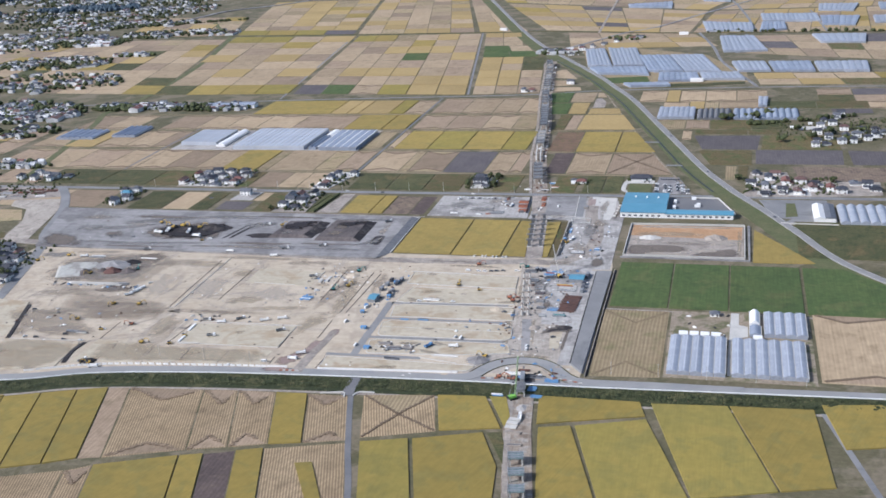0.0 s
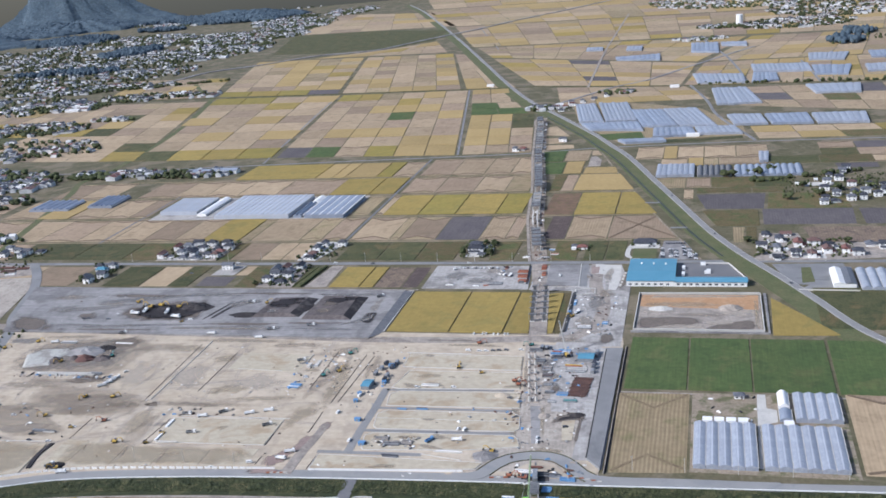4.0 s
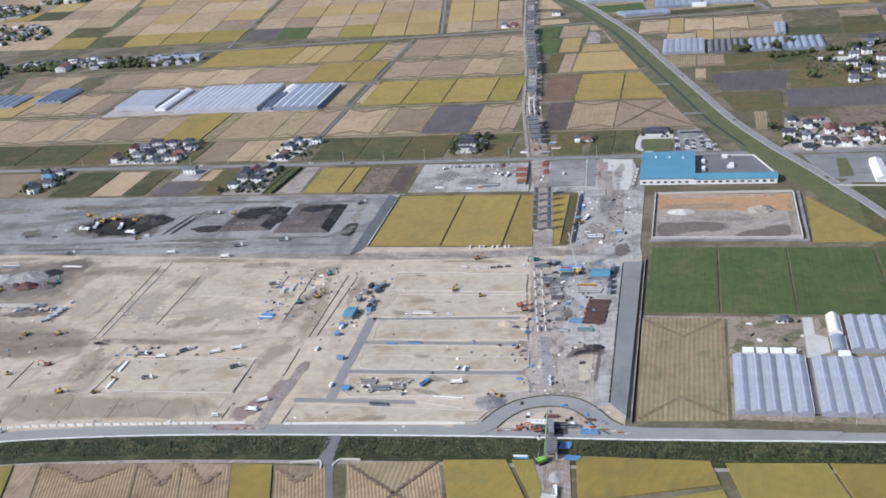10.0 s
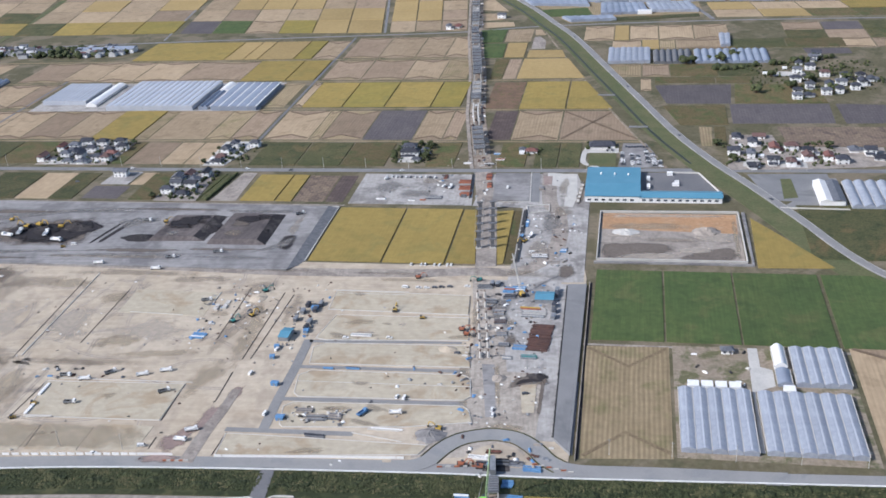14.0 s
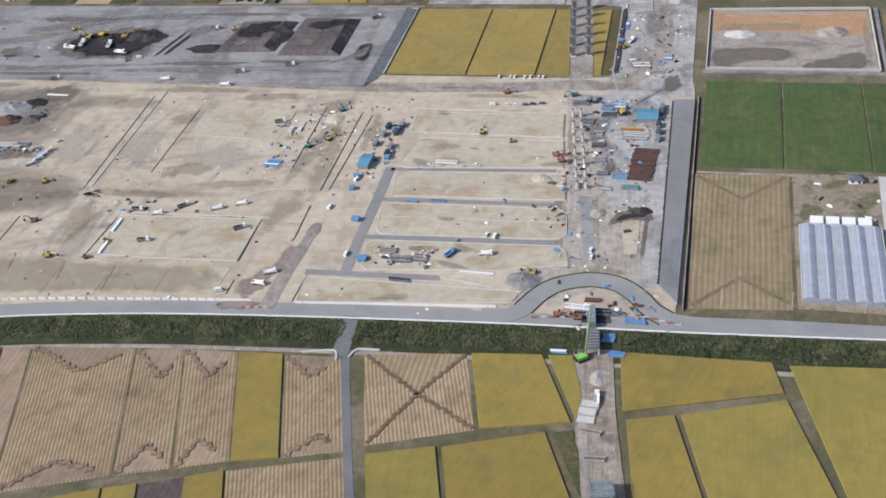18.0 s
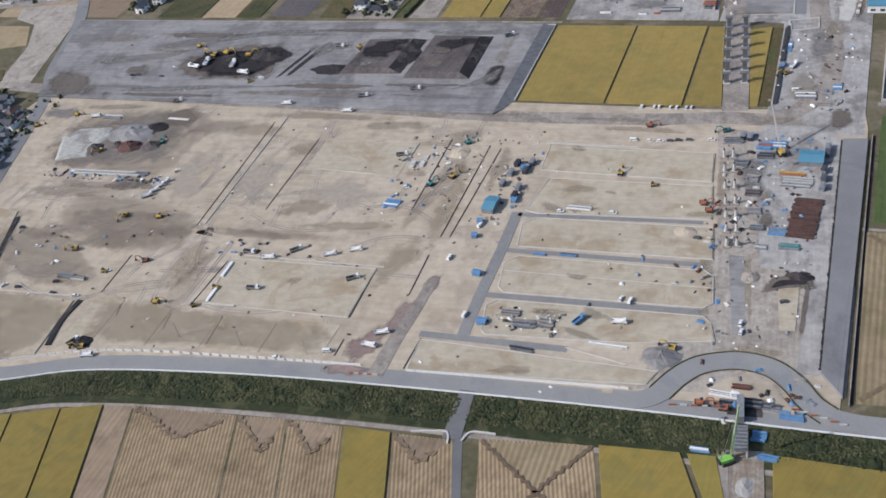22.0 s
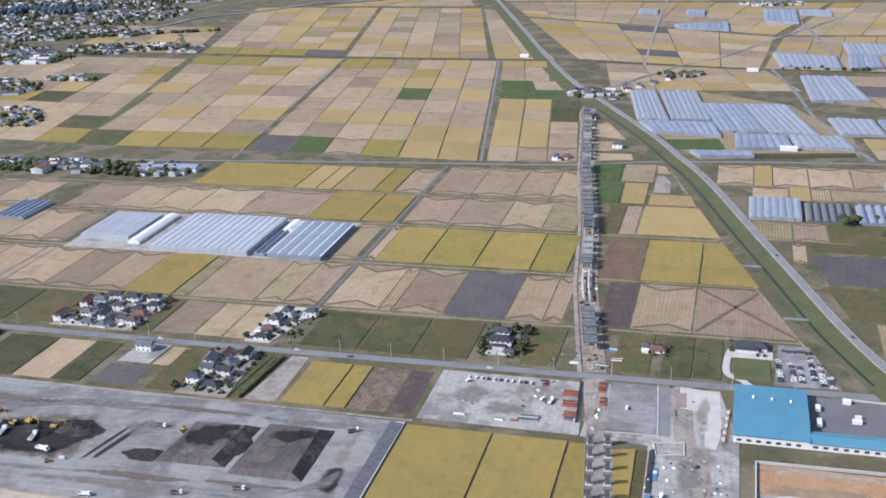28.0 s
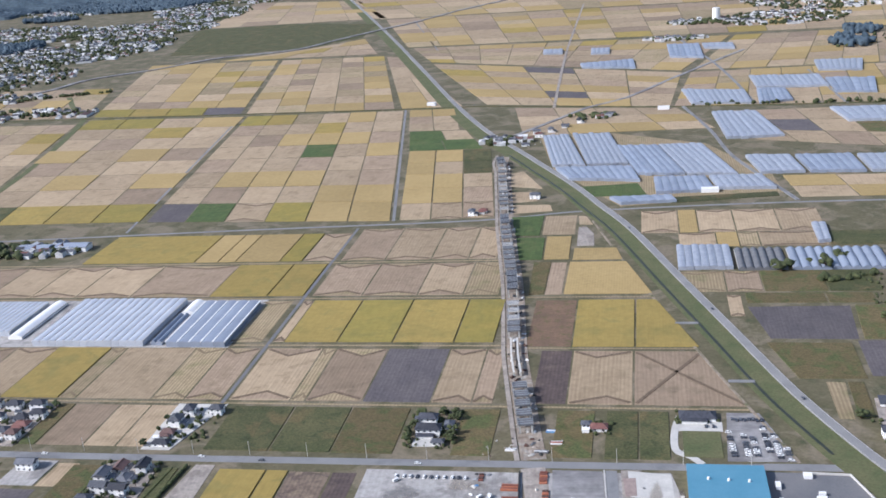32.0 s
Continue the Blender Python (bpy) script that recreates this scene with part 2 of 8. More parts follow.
M["dark_plough"] = mat("dark_brown_soil", (0.072, 0.053, 0.049), (0.098, 0.073, 0.065), 0.04, c=(0.125, 0.094, 0.075), fine=0.3, bump=0.1, rows=(0, 3.0, 0.08))
M["film"] = mat("greenhouse_film", (0.25, 0.27, 0.312), (0.31, 0.33, 0.372), 0.2, rough=0.5, fine=1.5, amount=0.35, spec=0.3, jitter=0.08, streak=(0, 3.0, 9.0, 0.07))
M["film_dark"] = mat("greenhouse_glass", (0.21, 0.237, 0.292), (0.262, 0.292, 0.35), 0.05, rough=0.5, fine=1.5, amount=0.3, spec=0.35, jitter=0.1)
M["white"] = mat("white_paint", (0.78, 0.77, 0.75), (0.70, 0.69, 0.67), 0.4, rough=0.6, amount=0.15)
M["blue_roof"] = mat("blue_metal_roof", (0.085, 0.225, 0.31), (0.105, 0.25, 0.34), 0.06, rough=0.5, fine=0.6, amount=0.15, rows=(90, 1.2, 0.05))
M["wall"] = mat("house_wall", (0.72, 0.705, 0.68), (0.8, 0.79, 0.77), 0.3, rough=0.8, jitter=0.16)
M["roof_dark"] = mat("grey_roof_tiles", (0.036, 0.038, 0.048), (0.058, 0.06, 0.072), 0.4, rough=0.65, jitter=0.3)
M["roof_grey"] = mat("silver_roof_tiles", (0.08, 0.084, 0.097), (0.118, 0.122, 0.135), 0.4, rough=0.55, jitter=0.3)
M["roof_brown"] = mat("brown_roof_tiles", (0.105, 0.064, 0.058), (0.135, 0.082, 0.072), 0.4, rough=0.7, jitter=0.2)
M["roof_red"] = mat("red_roof_sheet", (0.17, 0.078, 0.064), (0.135, 0.066, 0.058), 0.4, rough=0.7, jitter=0.2)
M["glass"] = mat("window_glass", (0.05, 0.06, 0.075), (0.08, 0.09, 0.11), 0.5, rough=0.1, spec=0.6)
M["steel_red"] = mat("rusty_red_steel", (0.21, 0.075, 0.05), (0.15, 0.06, 0.045), 0.3, rough=0.7)
M["rust"] = mat("rust", (0.105, 0.055, 0.042), (0.07, 0.042, 0.036), 0.2, rough=0.85, streak=(0, 14.0, 1.2, 0.3))
M["orange"] = mat("orange_paint", (0.36, 0.13, 0.068), (0.27, 0.1, 0.06), 0.4, rough=0.6)
M["yellow"] = mat("machine_yellow", (0.52, 0.34, 0.07), (0.42, 0.28, 0.06), 0.4, rough=0.5)
M["teal"] = mat("machine_teal", (0.06, 0.25, 0.22), (0.05, 0.20, 0.19), 0.4, rough=0.5)
M["form_grey"] = mat("grey_green_formwork", (0.13, 0.19, 0.195), (0.2, 0.225, 0.225), 0.3, rough=0.6, amount=0.8)
M["lime"] = mat("lime_green_paint", (0.25, 0.55, 0.10), (0.22, 0.48, 0.09), 0.4, rough=0.5)
M["pale_lime"] = mat("faded_lime_paint", (0.36, 0.5, 0.27), (0.32, 0.44, 0.25), 0.4, rough=0.5)
M["tarp"] = mat("blue_tarpaulin", (0.10, 0.21, 0.38), (0.13, 0.26, 0.43), 0.3, rough=0.5, bump=0.1)
M["black"] = mat("black_rubber", (0.025, 0.025, 0.027), (0.04, 0.04, 0.04), 0.5, rough=0.7)
M["steel"] = mat("grey_steel", (0.22, 0.23, 0.245), (0.30, 0.305, 0.31), 0.4, rough=0.5, metal=0.3)
M["deck"] = mat("scaffold_deck", (0.10, 0.103, 0.11), (0.16, 0.16, 0.165), 0.3, rough=0.7)
M["clay"] = mat("orange_clay", (0.40, 0.235, 0.125), (0.35, 0.21, 0.115), 0.03, c=(0.42, 0.29, 0.185), fine=0.3)
M["mud"] = mat("grey_mud", (0.275, 0.242, 0.212), (0.33, 0.287, 0.243), 0.03, c=(0.225, 0.197, 0.174), fine=0.4, amount=0.5, streak=(98, 24.0, 2.0, 0.1), patch=((0.215, 0.185, 0.16), 16.0, 0.5))
M["water"] = mat("canal_water", (0.03, 0.036, 0.026), (0.045, 0.048, 0.036), 0.1, rough=0.4, spec=0.2)
M["pale_gravel"] = mat("pale_gravel", (0.325, 0.305, 0.285), (0.38, 0.36, 0.335), 0.02, c=(0.235, 0.222, 0.208), fine=0.25, bump=0.03, amount=0.45, streak=(95, 30.0, 2.4, 0.1), patch=((0.215, 0.2, 0.187), 30.0, 0.45))
M["yard_soil"] = mat("trampled_yard", (0.235, 0.19, 0.14), (0.285, 0.235, 0.178), 0.03, c=(0.17, 0.148, 0.1), fine=0.4, amount=0.6, patch=((0.12, 0.115, 0.06), 14.0, 0.45))
M["worn_asphalt"] = mat("worn_asphalt", (0.238, 0.234, 0.228), (0.272, 0.266, 0.256), 0.03, fine=1.2, rough=0.85, amount=0.2, patch=((0.225, 0.225, 0.226), 30.0, 0.4))
M["rice_late"] = mat("late_rice", (0.248, 0.182, 0.044), (0.222, 0.166, 0.042), 0.012, c=(0.19, 0.148, 0.04), fine=0.15, bump=0.04, jitter=0.1, amount=0.25, streak=(70, 26.0, 1.4, 0.07), patch=((0.2, 0.16, 0.046), 18.0, 0.4))
M["dry_grass"] = mat("dry_canal_grass", (0.1, 0.09, 0.043), (0.125, 0.108, 0.055), 0.2, fine=0.6, bump=0.05)
M["haul_soil"] = mat("brown_haul_soil", (0.225, 0.18, 0.14), (0.285, 0.235, 0.185), 0.04, c=(0.17, 0.13, 0.1), fine=0.4, amount=0.6, streak=(96, 30.0, 1.6, 0.2), patch=((0.3, 0.275, 0.24), 8.0, 0.4))
M["trodden"] = mat("trodden_stubble", (0.19, 0.142, 0.085), (0.155, 0.115, 0.07), 0.1, fine=0.5, amount=0.7)
M["warm_plough"] = mat("warm_brown_soil", (0.185, 0.138, 0.1), (0.145, 0.107, 0.08), 0.04, c=(0.235, 0.18, 0.12), fine=0.3, bump=0.1, rows=(0, 3.0, 0.08), amount=0.7, patch=((0.11, 0.082, 0.066), 16.0, 0.4))
M["crushed_stone"] = mat("crushed_stone", (0.37, 0.36, 0.325), (0.43, 0.415, 0.38), 0.05, c=(0.29, 0.28, 0.25), fine=0.5, bump=0.1, amount=0.6, patch=((0.25, 0.235, 0.21), 12.0, 0.4))
M["strip_sand"] = mat("trampled_strip", (0.335, 0.295, 0.25), (0.385, 0.34, 0.288), 0.03, c=(0.275, 0.242, 0.205), fine=0.4, amount=0.5, streak=(98, 24.0, 2.0, 0.12), patch=((0.26, 0.225, 0.19), 14.0, 0.4))
M["straw"] = mat("dark_straw", (0.115, 0.082, 0.054), (0.165, 0.12, 0.08), 0.2)
M["straw_heap"] = mat("heaped_straw", (0.26, 0.19, 0.125), (0.12, 0.086, 0.056), 0.45, fine=1.2, amount=0.9)
M["red_pile"] = mat("red_rubble", (0.13, 0.062, 0.05), (0.085, 0.05, 0.045), 0.3, fine=1.2, bump=0.2, amount=0.8)
M["curb"] = mat("pale_curb", (0.47, 0.45, 0.41), (0.54, 0.51, 0.47), 0.2, amount=0.2)
M["red_gravel"] = mat("red_gravel", (0.25, 0.185, 0.165), (0.29, 0.225, 0.20), 0.08, fine=0.3, amount=0.5)
SOFT = {"soft_dark": mat("spread_black_soil", (0.017, 0.015, 0.017), (0.034, 0.029, 0.03), 0.05, fine=0.4, bump=0.2, soft=0.97), "soft_brown": mat("spread_brown_soil", (0.135, 0.112, 0.095), (0.18, 0.15, 0.125), 0.04, fine=0.4, bump=0.1, soft=0.8),
        "soft_mud": mat("spread_damp_soil", (0.26, 0.215, 0.165), (0.295, 0.245, 0.19), 0.03, fine=0.3, bump=0.05, soft=0.4), "soft_grey": mat("spread_grey_gravel", (0.19, 0.18, 0.172), (0.24, 0.225, 0.21), 0.03, fine=0.3, bump=0.05, soft=0.6),
        "soft_pale": mat("spread_pale_sand", (0.44, 0.385, 0.315), (0.48, 0.42, 0.35), 0.03, fine=0.3, soft=0.5), "soft_tan": mat("spread_tan_sand", (0.36, 0.298, 0.212), (0.32, 0.264, 0.19), 0.03, fine=0.3, soft=0.45), "soft_rust": mat("spread_red_gravel", (0.25, 0.185, 0.165), (0.29, 0.22, 0.195), 0.05, fine=0.3, soft=0.9)}
SOFT["soft_damp"] = mat("spread_wet_soil", (0.225, 0.178, 0.135), (0.28, 0.228, 0.175), 0.03, fine=0.3, bump=0.06, soft=0.27, amount=0.6, streak=(8, 26.0, 2.0, 0.16))
M.update(SOFT)
M["far_wall"] = mat("weathered_wall", (0.42, 0.42, 0.42), (0.66, 0.65, 0.64), 0.05, rough=0.8)

# ---- mesh helpers ----
def mesh_ob(name, verts, faces, material, parent=None, label=""):
    me = bpy.data.meshes.new(name)
    me.from_pydata([tuple(v) for v in verts], [], faces)
    me.update()
    for k in material if isinstance(material, (list, tuple)) else (material,):
        me.materials.append(k)
    ob = new(name, me)
    if parent:
        ob.parent = parent
    if label:
        ob["label"] = label
    return ob


def part(name, bm, material, parent=None, label=""):
    me = bpy.data.meshes.new(name)
    bm.normal_update()
    bm.to_mesh(me)
    bm.free()
    me.materials.append(material)
    ob = new(name, me)
    if parent:
        ob.parent = parent
    if label:
        ob["label"] = label
    return ob


def prism(pts, z0, z1, inset=0.0):
    """Vertices and faces of a slab over the polygon pts (counter-clockwise), open below; inset draws its top in."""
    n = len(pts)
    cx, cy = sum(p[0] for p in pts) / n, sum(p[1] for p in pts) / n
    top = []
    for x, y in pts:
        d = math.hypot(x - cx, y - cy) or 1
        top.append((x - (x - cx) / d * inset, y - (y - cy) / d * inset, z1))
    v = [(x, y, z0) for x, y in pts] + top
    f = [tuple(range(n, 2 * n))] + [(i, (i + 1) % n, n + (i + 1) % n, n + i) for i in range(n)]
    return v, f


def slab(name, pts, z0, z1, material, parent=None, inset=0.0):
    v, f = prism(pts, z0, z1, inset)
    return mesh_ob(name, v, f, material, parent)


def rect(x0, y0, x1, y1):
    return [(x0, y0), (x1, y0), (x1, y1), (x0, y1)]


def ribbon(pts, w0, w1=None):
    """The outline pieces of a strip along the line pts: left and right points."""
    w1 = w0 if w1 is None else w1
    left, right = [], []
    for i, p in enumerate(pts):
        a, b = Vector(pts[max(i - 1, 0)][:2]), Vector(pts[min(i + 1, len(pts) - 1)][:2])
        d = (b - a).normalized()
        nrm, w = Vector((-d.y, d.x)), (w0 + (w1 - w0) * i / max(len(pts) - 1, 1)) / 2
        left.append(Vector(p[:2]) + nrm * w)
        right.append(Vector(p[:2]) - nrm * w)
    return left, right


def smooth(pts, n=8):
    """A Catmull-Rom line through pts."""
    out = []
    for i in range(len(pts) - 1):
        p = [Vector(pts[min(max(i + k, 0), len(pts) - 1)]) for k in (-1, 0, 1, 2)]
        for j in range(n):
            t = j / n
            out.append(0.5 * (2 * p[1] + (p[2] - p[0]) * t + (2 * p[0] - 5 * p[1] + 4 * p[2] - p[3]) * t * t + (3 * p[1] - p[0] - 3 * p[2] + p[3]) * t**3))
    out.append(Vector(pts[-1]))
    return out


def strip(name, pts, width, z0, z1, material, parent=None, width_end=None):
    """A road, kerb or bank: a box-section strip along a line."""
    l, r = ribbon(pts, width, width_end)
    v, f = [], []
    for a, b in zip(l, r):
        v += [(a.x, a.y, z0), (a.x, a.y, z1), (b.x, b.y, z1), (b.x, b.y, z0)]
    for i in range(len(l) - 1):
        k = 4 * i
        f += [(k, k + 1, k + 5, k + 4), (k + 1, k + 2, k + 6, k + 5), (k + 2, k + 3, k + 7, k + 6)]
    f += [(0, 3, 2, 1), tuple(4 * (len(l) - 1) + i for i in (0, 1, 2, 3))]
    return mesh_ob(name, v, [tuple(reversed(q)) for q in f], material, parent)


def box(bm, x0, y0, z0, x1, y1, z1):
    v = [bm.verts.new(p) for p in ((x0, y0, z0), (x1, y0, z0), (x1, y1, z0), (x0, y1, z0), (x0, y0, z1), (x1, y0, z1), (x1, y1, z1), (x0, y1, z1))]
    for q in ((3, 2, 1, 0), (4, 5, 6, 7), (0, 1, 5, 4), (1, 2, 6, 5), (2, 3, 7, 6), (3, 0, 4, 7)):
        bm.faces.new([v[i] for i in q])


def empty(name, label, category, group="", kind=""):
    return tagged(new(name), label, category, group, kind)


def structure(ob, label="", category=""):
    return tagged(ob, label, category, kind="structure")

# ---- ground and far country ----
structure(slab("ground", rect(-6500, -900, 3500, 9000), -3.0, 0.0, M["verge"]), "grassy earth of field edges and verges", "ground")


def hill(name, cx, cy, rx, ry, h, seed, material, label):
    """A wooded hill: a broad cap, uneven by the height of its trees."""
    n, k = 150, 44
    v, f = [(cx, cy, h)], []
    for i in range(1, k + 1):
        for j in range(n):
            a, r = 2 * math.pi * j / n, i / k
            wob = 1 + 0.3 * noise.noise((math.cos(a) * 1.5 + seed, math.sin(a) * 1.5, 0.0)) + 0.12 * noise.noise((math.cos(a) * 6 + seed, math.sin(a) * 6, 4.0))
            x, y = cx + rx * r * wob * math.cos(a), cy + ry * r * wob * math.sin(a)
            z = h * min(1.0, 1.25 * (math.cos(math.pi * r) * 0.5 + 0.5)) * (0.85 + 0.4 * noise.noise((x / 160, y / 160, seed)))
            crown = 9 + 6 * noise.noise((x / 17, y / 17, seed)) + 5 * noise.noise((x / 7, y / 7, seed))
            v.append((x, y, -1 if i == k else z + crown))
    for j in range(n):
        f.append((0, 1 + j, 1 + (j + 1) % n))
        for i in range(k - 1):
            a, b = 1 + i * n, 1 + (i + 1) * n
            f.append((a + j, b + j, b + (j + 1) % n, a + (j + 1) % n))
    return structure(mesh_ob(name, v, f, material), label, "hill")


# haze is in their colour; the last five are added to close the horizon
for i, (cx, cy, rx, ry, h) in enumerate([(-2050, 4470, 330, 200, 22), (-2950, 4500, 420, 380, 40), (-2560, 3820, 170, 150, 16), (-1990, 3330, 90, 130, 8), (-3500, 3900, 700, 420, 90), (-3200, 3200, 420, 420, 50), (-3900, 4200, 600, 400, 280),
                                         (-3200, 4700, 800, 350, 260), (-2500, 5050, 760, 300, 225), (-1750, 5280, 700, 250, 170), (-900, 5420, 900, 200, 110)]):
    hill("wooded_hill", cx, cy, rx, ry, h, i * 3.7, M["hazy_forest"], "distant wooded hill, blue haze put into its colour")

# ---- fields ----
CROP = {"Y": ("rice", 0.75, "field of ripe golden rice", "rice field"), "G": ("rice_green", 0.75, "field of yellow-green ripening rice", "rice field"),
        "A": ("rice_amber", 0.7, "field of amber ripe rice", "rice field"), "T": ("stubble", 0.12, "harvested rice field with pale stubble", "field"),
        "B": ("stubble_brown", 0.12, "harvested rice field with brown stubble", "field"), "D": ("stubble_dull", 0.15, "harvested field with dull weedy stubble", "field"),
        "L": ("stubble_lean", 0.12, "harvested rice field with combed pale stubble", "field"), "P": ("bare", 0.1, "field of dark bare ploughed soil", "field"), "R": ("red_soil", 0.15, "field of patchy red-brown soil", "field"),
        "O": ("rice_late", 0.75, "field of ripe yellow-green rice", "rice field"), "J": ("warm_plough", 0.1, "field of turned brown soil with straw", "field"), "Q": ("dark_plough", 0.1, "field of dark brown ploughed soil", "field"),
        "S": ("soy", 0.5, "field of dense dark green crop", "field"), "W": ("weeds", 0.5, "fallow field overgrown with green weeds", "field"),
        "V": ("weeds_brown", 0.45, "fallow field with brown and green weeds", "field")}


def field(pts, code, marks=None):
    """A field slab; on harvested ones lie brown straw lines where the combine turned at both ends (or across, for marks="x")."""
    m, h, label, cat = CROP[code]
    ob = slab(("rice_" if cat == "rice field" else "") + "field", pts, -0.1, h, M[m], inset=0.3)
    tagged(ob, label, cat, "fields of the plain", "structure")
    rnd = random.Random(int(pts[0][0] * 7 + pts[0][1] * 3))
    if marks is None:
        marks = "v" if code in "TBD" and pts[0][1] < 1640 and rnd.random() < 0.92 else ""
    a, b, c, d = [Vector(p) for p in pts[:4]]

    def line(*q):
        strip("straw_line", [a.lerp(b, u).lerp(d.lerp(c, u), v) for u, v in q], 1.3 if code == "L" else 2.9, h - 0.02, h + (0.06 if code == "D" else 0.25), M["trodden" if code == "D" else "straw"], ob)

    e, k = rnd.uniform(0.09, 0.16), rnd.uniform(0.35, 0.65)
    if marks == "w":
        e, k, marks = rnd.uniform(0.19, 0.29), rnd.uniform(0.4, 0.5), "v"
    if marks == "v":
        if code == "L":
            # the turning triangle at the head, free of stubble rows, edged by heaped straw
            for t0, t1 in ((0.985, 1 - e), (0.015, e * 0.8)):
                u = rnd.uniform(0.4, 0.6)
                q = [a.lerp(b, s).lerp(d.lerp(c, s), t) for s, t in ((0.03, t0), (u, t1), (0.97, t0))]
                slab("headland", [tuple(p) for p in (q if t0 > 0.5 else q[::-1])], h - 0.05, h + 0.03, M["stubble_brown"], ob)
                for p0, p1 in ((q[0], q[1]), (q[1].lerp(q[2], 0.05), q[1].lerp(q[2], rnd.uniform(0.4, 0.8)))):
                    n = max(4, int((p1 - p0).length / 2.2))
                    side = Vector((p0.y - p1.y, p1.x - p0.x)).normalized()
                    strip("straw_line", [p0.lerp(p1, i / n) + side * (0.8 * (-1) ** i + rnd.uniform(-0.7, 0.7)) for i in range(n + 1)], 2.6, h - 0.02, h + 0.45, M["straw_heap"], ob)
            return ob
        for q in () if code == "D" else (((0.03, 0.015), (0.97, 0.015), (k, e)), ((0.03, 0.985), (1 - k, 1 - e), (0.97, 0.985))):
            slab("headland", [tuple(a.lerp(b, u).lerp(d.lerp(c, u), v)) for u, v in q], h - 0.05, h + 0.02, M["stubble_brown" if code == "T" else "stubble_dull"], ob)
        line((0.03, 0.02), (k, e), (0.97, 0.02 + rnd.uniform(0, 0.03)))
        line((0.03, 0.98), (1 - k, 1 - e), (0.97, 0.98))
    elif marks == "x" and code == "L":
        q = [a.lerp(b, s).lerp(d.lerp(c, s), t) for s, t in ((0.02, 0.02), (0.98, 0.98), (0.02, 0.98), (0.98, 0.02), (0.5, 0.5))]
        slab("headland", [tuple(p) for p in (q[4], q[1], q[2])], h - 0.05, h + 0.03, M["stubble_dull"], ob)
        for p0, p1 in ((q[0], q[4]), (q[4], q[1]), (q[2], q[4]), (q[4], q[3])):
            n = int((p1 - p0).length / 2.0)
            side = Vector((p0.y - p1.y, p1.x - p0.x)).normalized()
            strip("straw_line", [p0.lerp(p1, i / n) + side * (0.5 * (-1) ** i + rnd.uniform(-0.5, 0.5)) for i in range(n + 1)], 1.9, h - 0.02, h + 0.4, M["straw"], ob)
    elif marks == "x":
        line((0.02, 0.03), (0.98, 0.97))
        line((0.02, 0.97), (0.98, 0.03))
    return ob


def lerp2(c, u, v):
    (a, b, d, e) = c
    return tuple((a[k] * (1 - u) + b[k] * u) * (1 - v) + (e[k] * (1 - u) + d[k] * u) * v for k in (0, 1))


def block(corners, rows, gap=1.6):
    """Fields in the quadrilateral (south-west, south-east, north-east, north-west): rows from the south, each a list of (share of width, crop) or a string of equal fields."""
    n = len(rows)
    w = math.dist(corners[0], corners[1])
    d = math.dist(corners[0], corners[3])
    for i, row in enumerate(rows):
        row = [(1.0, c) for c in row] if isinstance(row, str) else row
        total, at = sum(s for s, _ in row), 0.0
        for s, c in row:
            u0, u1, v0, v1 = at / total + gap / w / 2, (at + s) / total - gap / w / 2, i / n + gap / d / 2, (i + 1) / n - gap / d / 2
            at += s
            if c != "-":
                field([lerp2(corners, *q) for q in ((u0, v0), (u1, v0), (u1, v1), (u0, v1))], c)


def row(y0, y1, *cells, marks=None):
    """One row of fields between two lanes: edges and crops in turn, x0, "Y", x1, "T", x2 ..."""
    for i in range(1, len(cells), 2):
        if cells[i] != "-":
            field(rect(cells[i - 1] + 0.7, y0, cells[i + 1] - 0.7, y1), cells[i], marks)


# paddies north of the road, west of the viaduct
row(1186, 1279, -1010, "B", -950, "T", -890, "B", -830, "T", -780, "T", -735, "B", -690, "T", -650, "Y", -598, "D", -583, "T", -518, "D", -490, "B", -459)
row(1186, 1279, -453, "T", -403, "D", -391, "B", -346, "P", -293, "T", -262, "B", -246)
row(1292, 1384, -1020, "T", -960, "A", -910, "T", -860, "T", -815, "B", -785, "-", -494, "D", -463)
row(1292, 1384, -453, "T", -443, "Y", -395, "G", -346, "Y", -293, "G", -259)
row(1397, 1483, -1010, "B", -960, "T", -905, "-", -860, "B", -800, "T", -750, "T", -700, "T", -640, "B", -555, "Y", -495, "Y", -458)
row(1397, 1483, -450, "B", -400, "B", -346, "T", -302, "D", -268)
row(1494, 1582, -745, "Y", -612, "A", -585, "A", -565, "A", -515, "G", -490, "T", -455)
row(1494, 1596, -448, "B", -400, "T", -351, "T", -312, "T", -282)
# east of the viaduct
row(1186, 1276, -218, "Q", -192, "T", -144, "-", -66)
field([(-143, 1186), (-64, 1186), (-92, 1276), (-143, 1276)], "B", "x")
row(1284, 1382, -232, "R", -194, "Y", -143, "-", -95)
field([(-142, 1284), (-93, 1284), (-125, 1382), (-142, 1382)], "Y")
field([(-240, 1396), (-226, 1396), (-226, 1481), (-243, 1481)], "V", "")
field([(-225, 1396), (-210, 1396), (-210, 1480), (-225, 1480)], "B", "")
field([(-208, 1397), (-128, 1397), (-152, 1480), (-207, 1480)], "A")
field([(-259, 1488), (-236, 1488), (-238, 1555), (-269, 1555)], "S")
field([(-234, 1489), (-209, 1489), (-210, 1558), (-236, 1558)], "A")
field([(-205, 1487), (-156, 1487), (-162, 1520), (-205, 1520)], "A")
field([(-271, 1563), (-245, 1563), (-245, 1632), (-282, 1627)], "S")
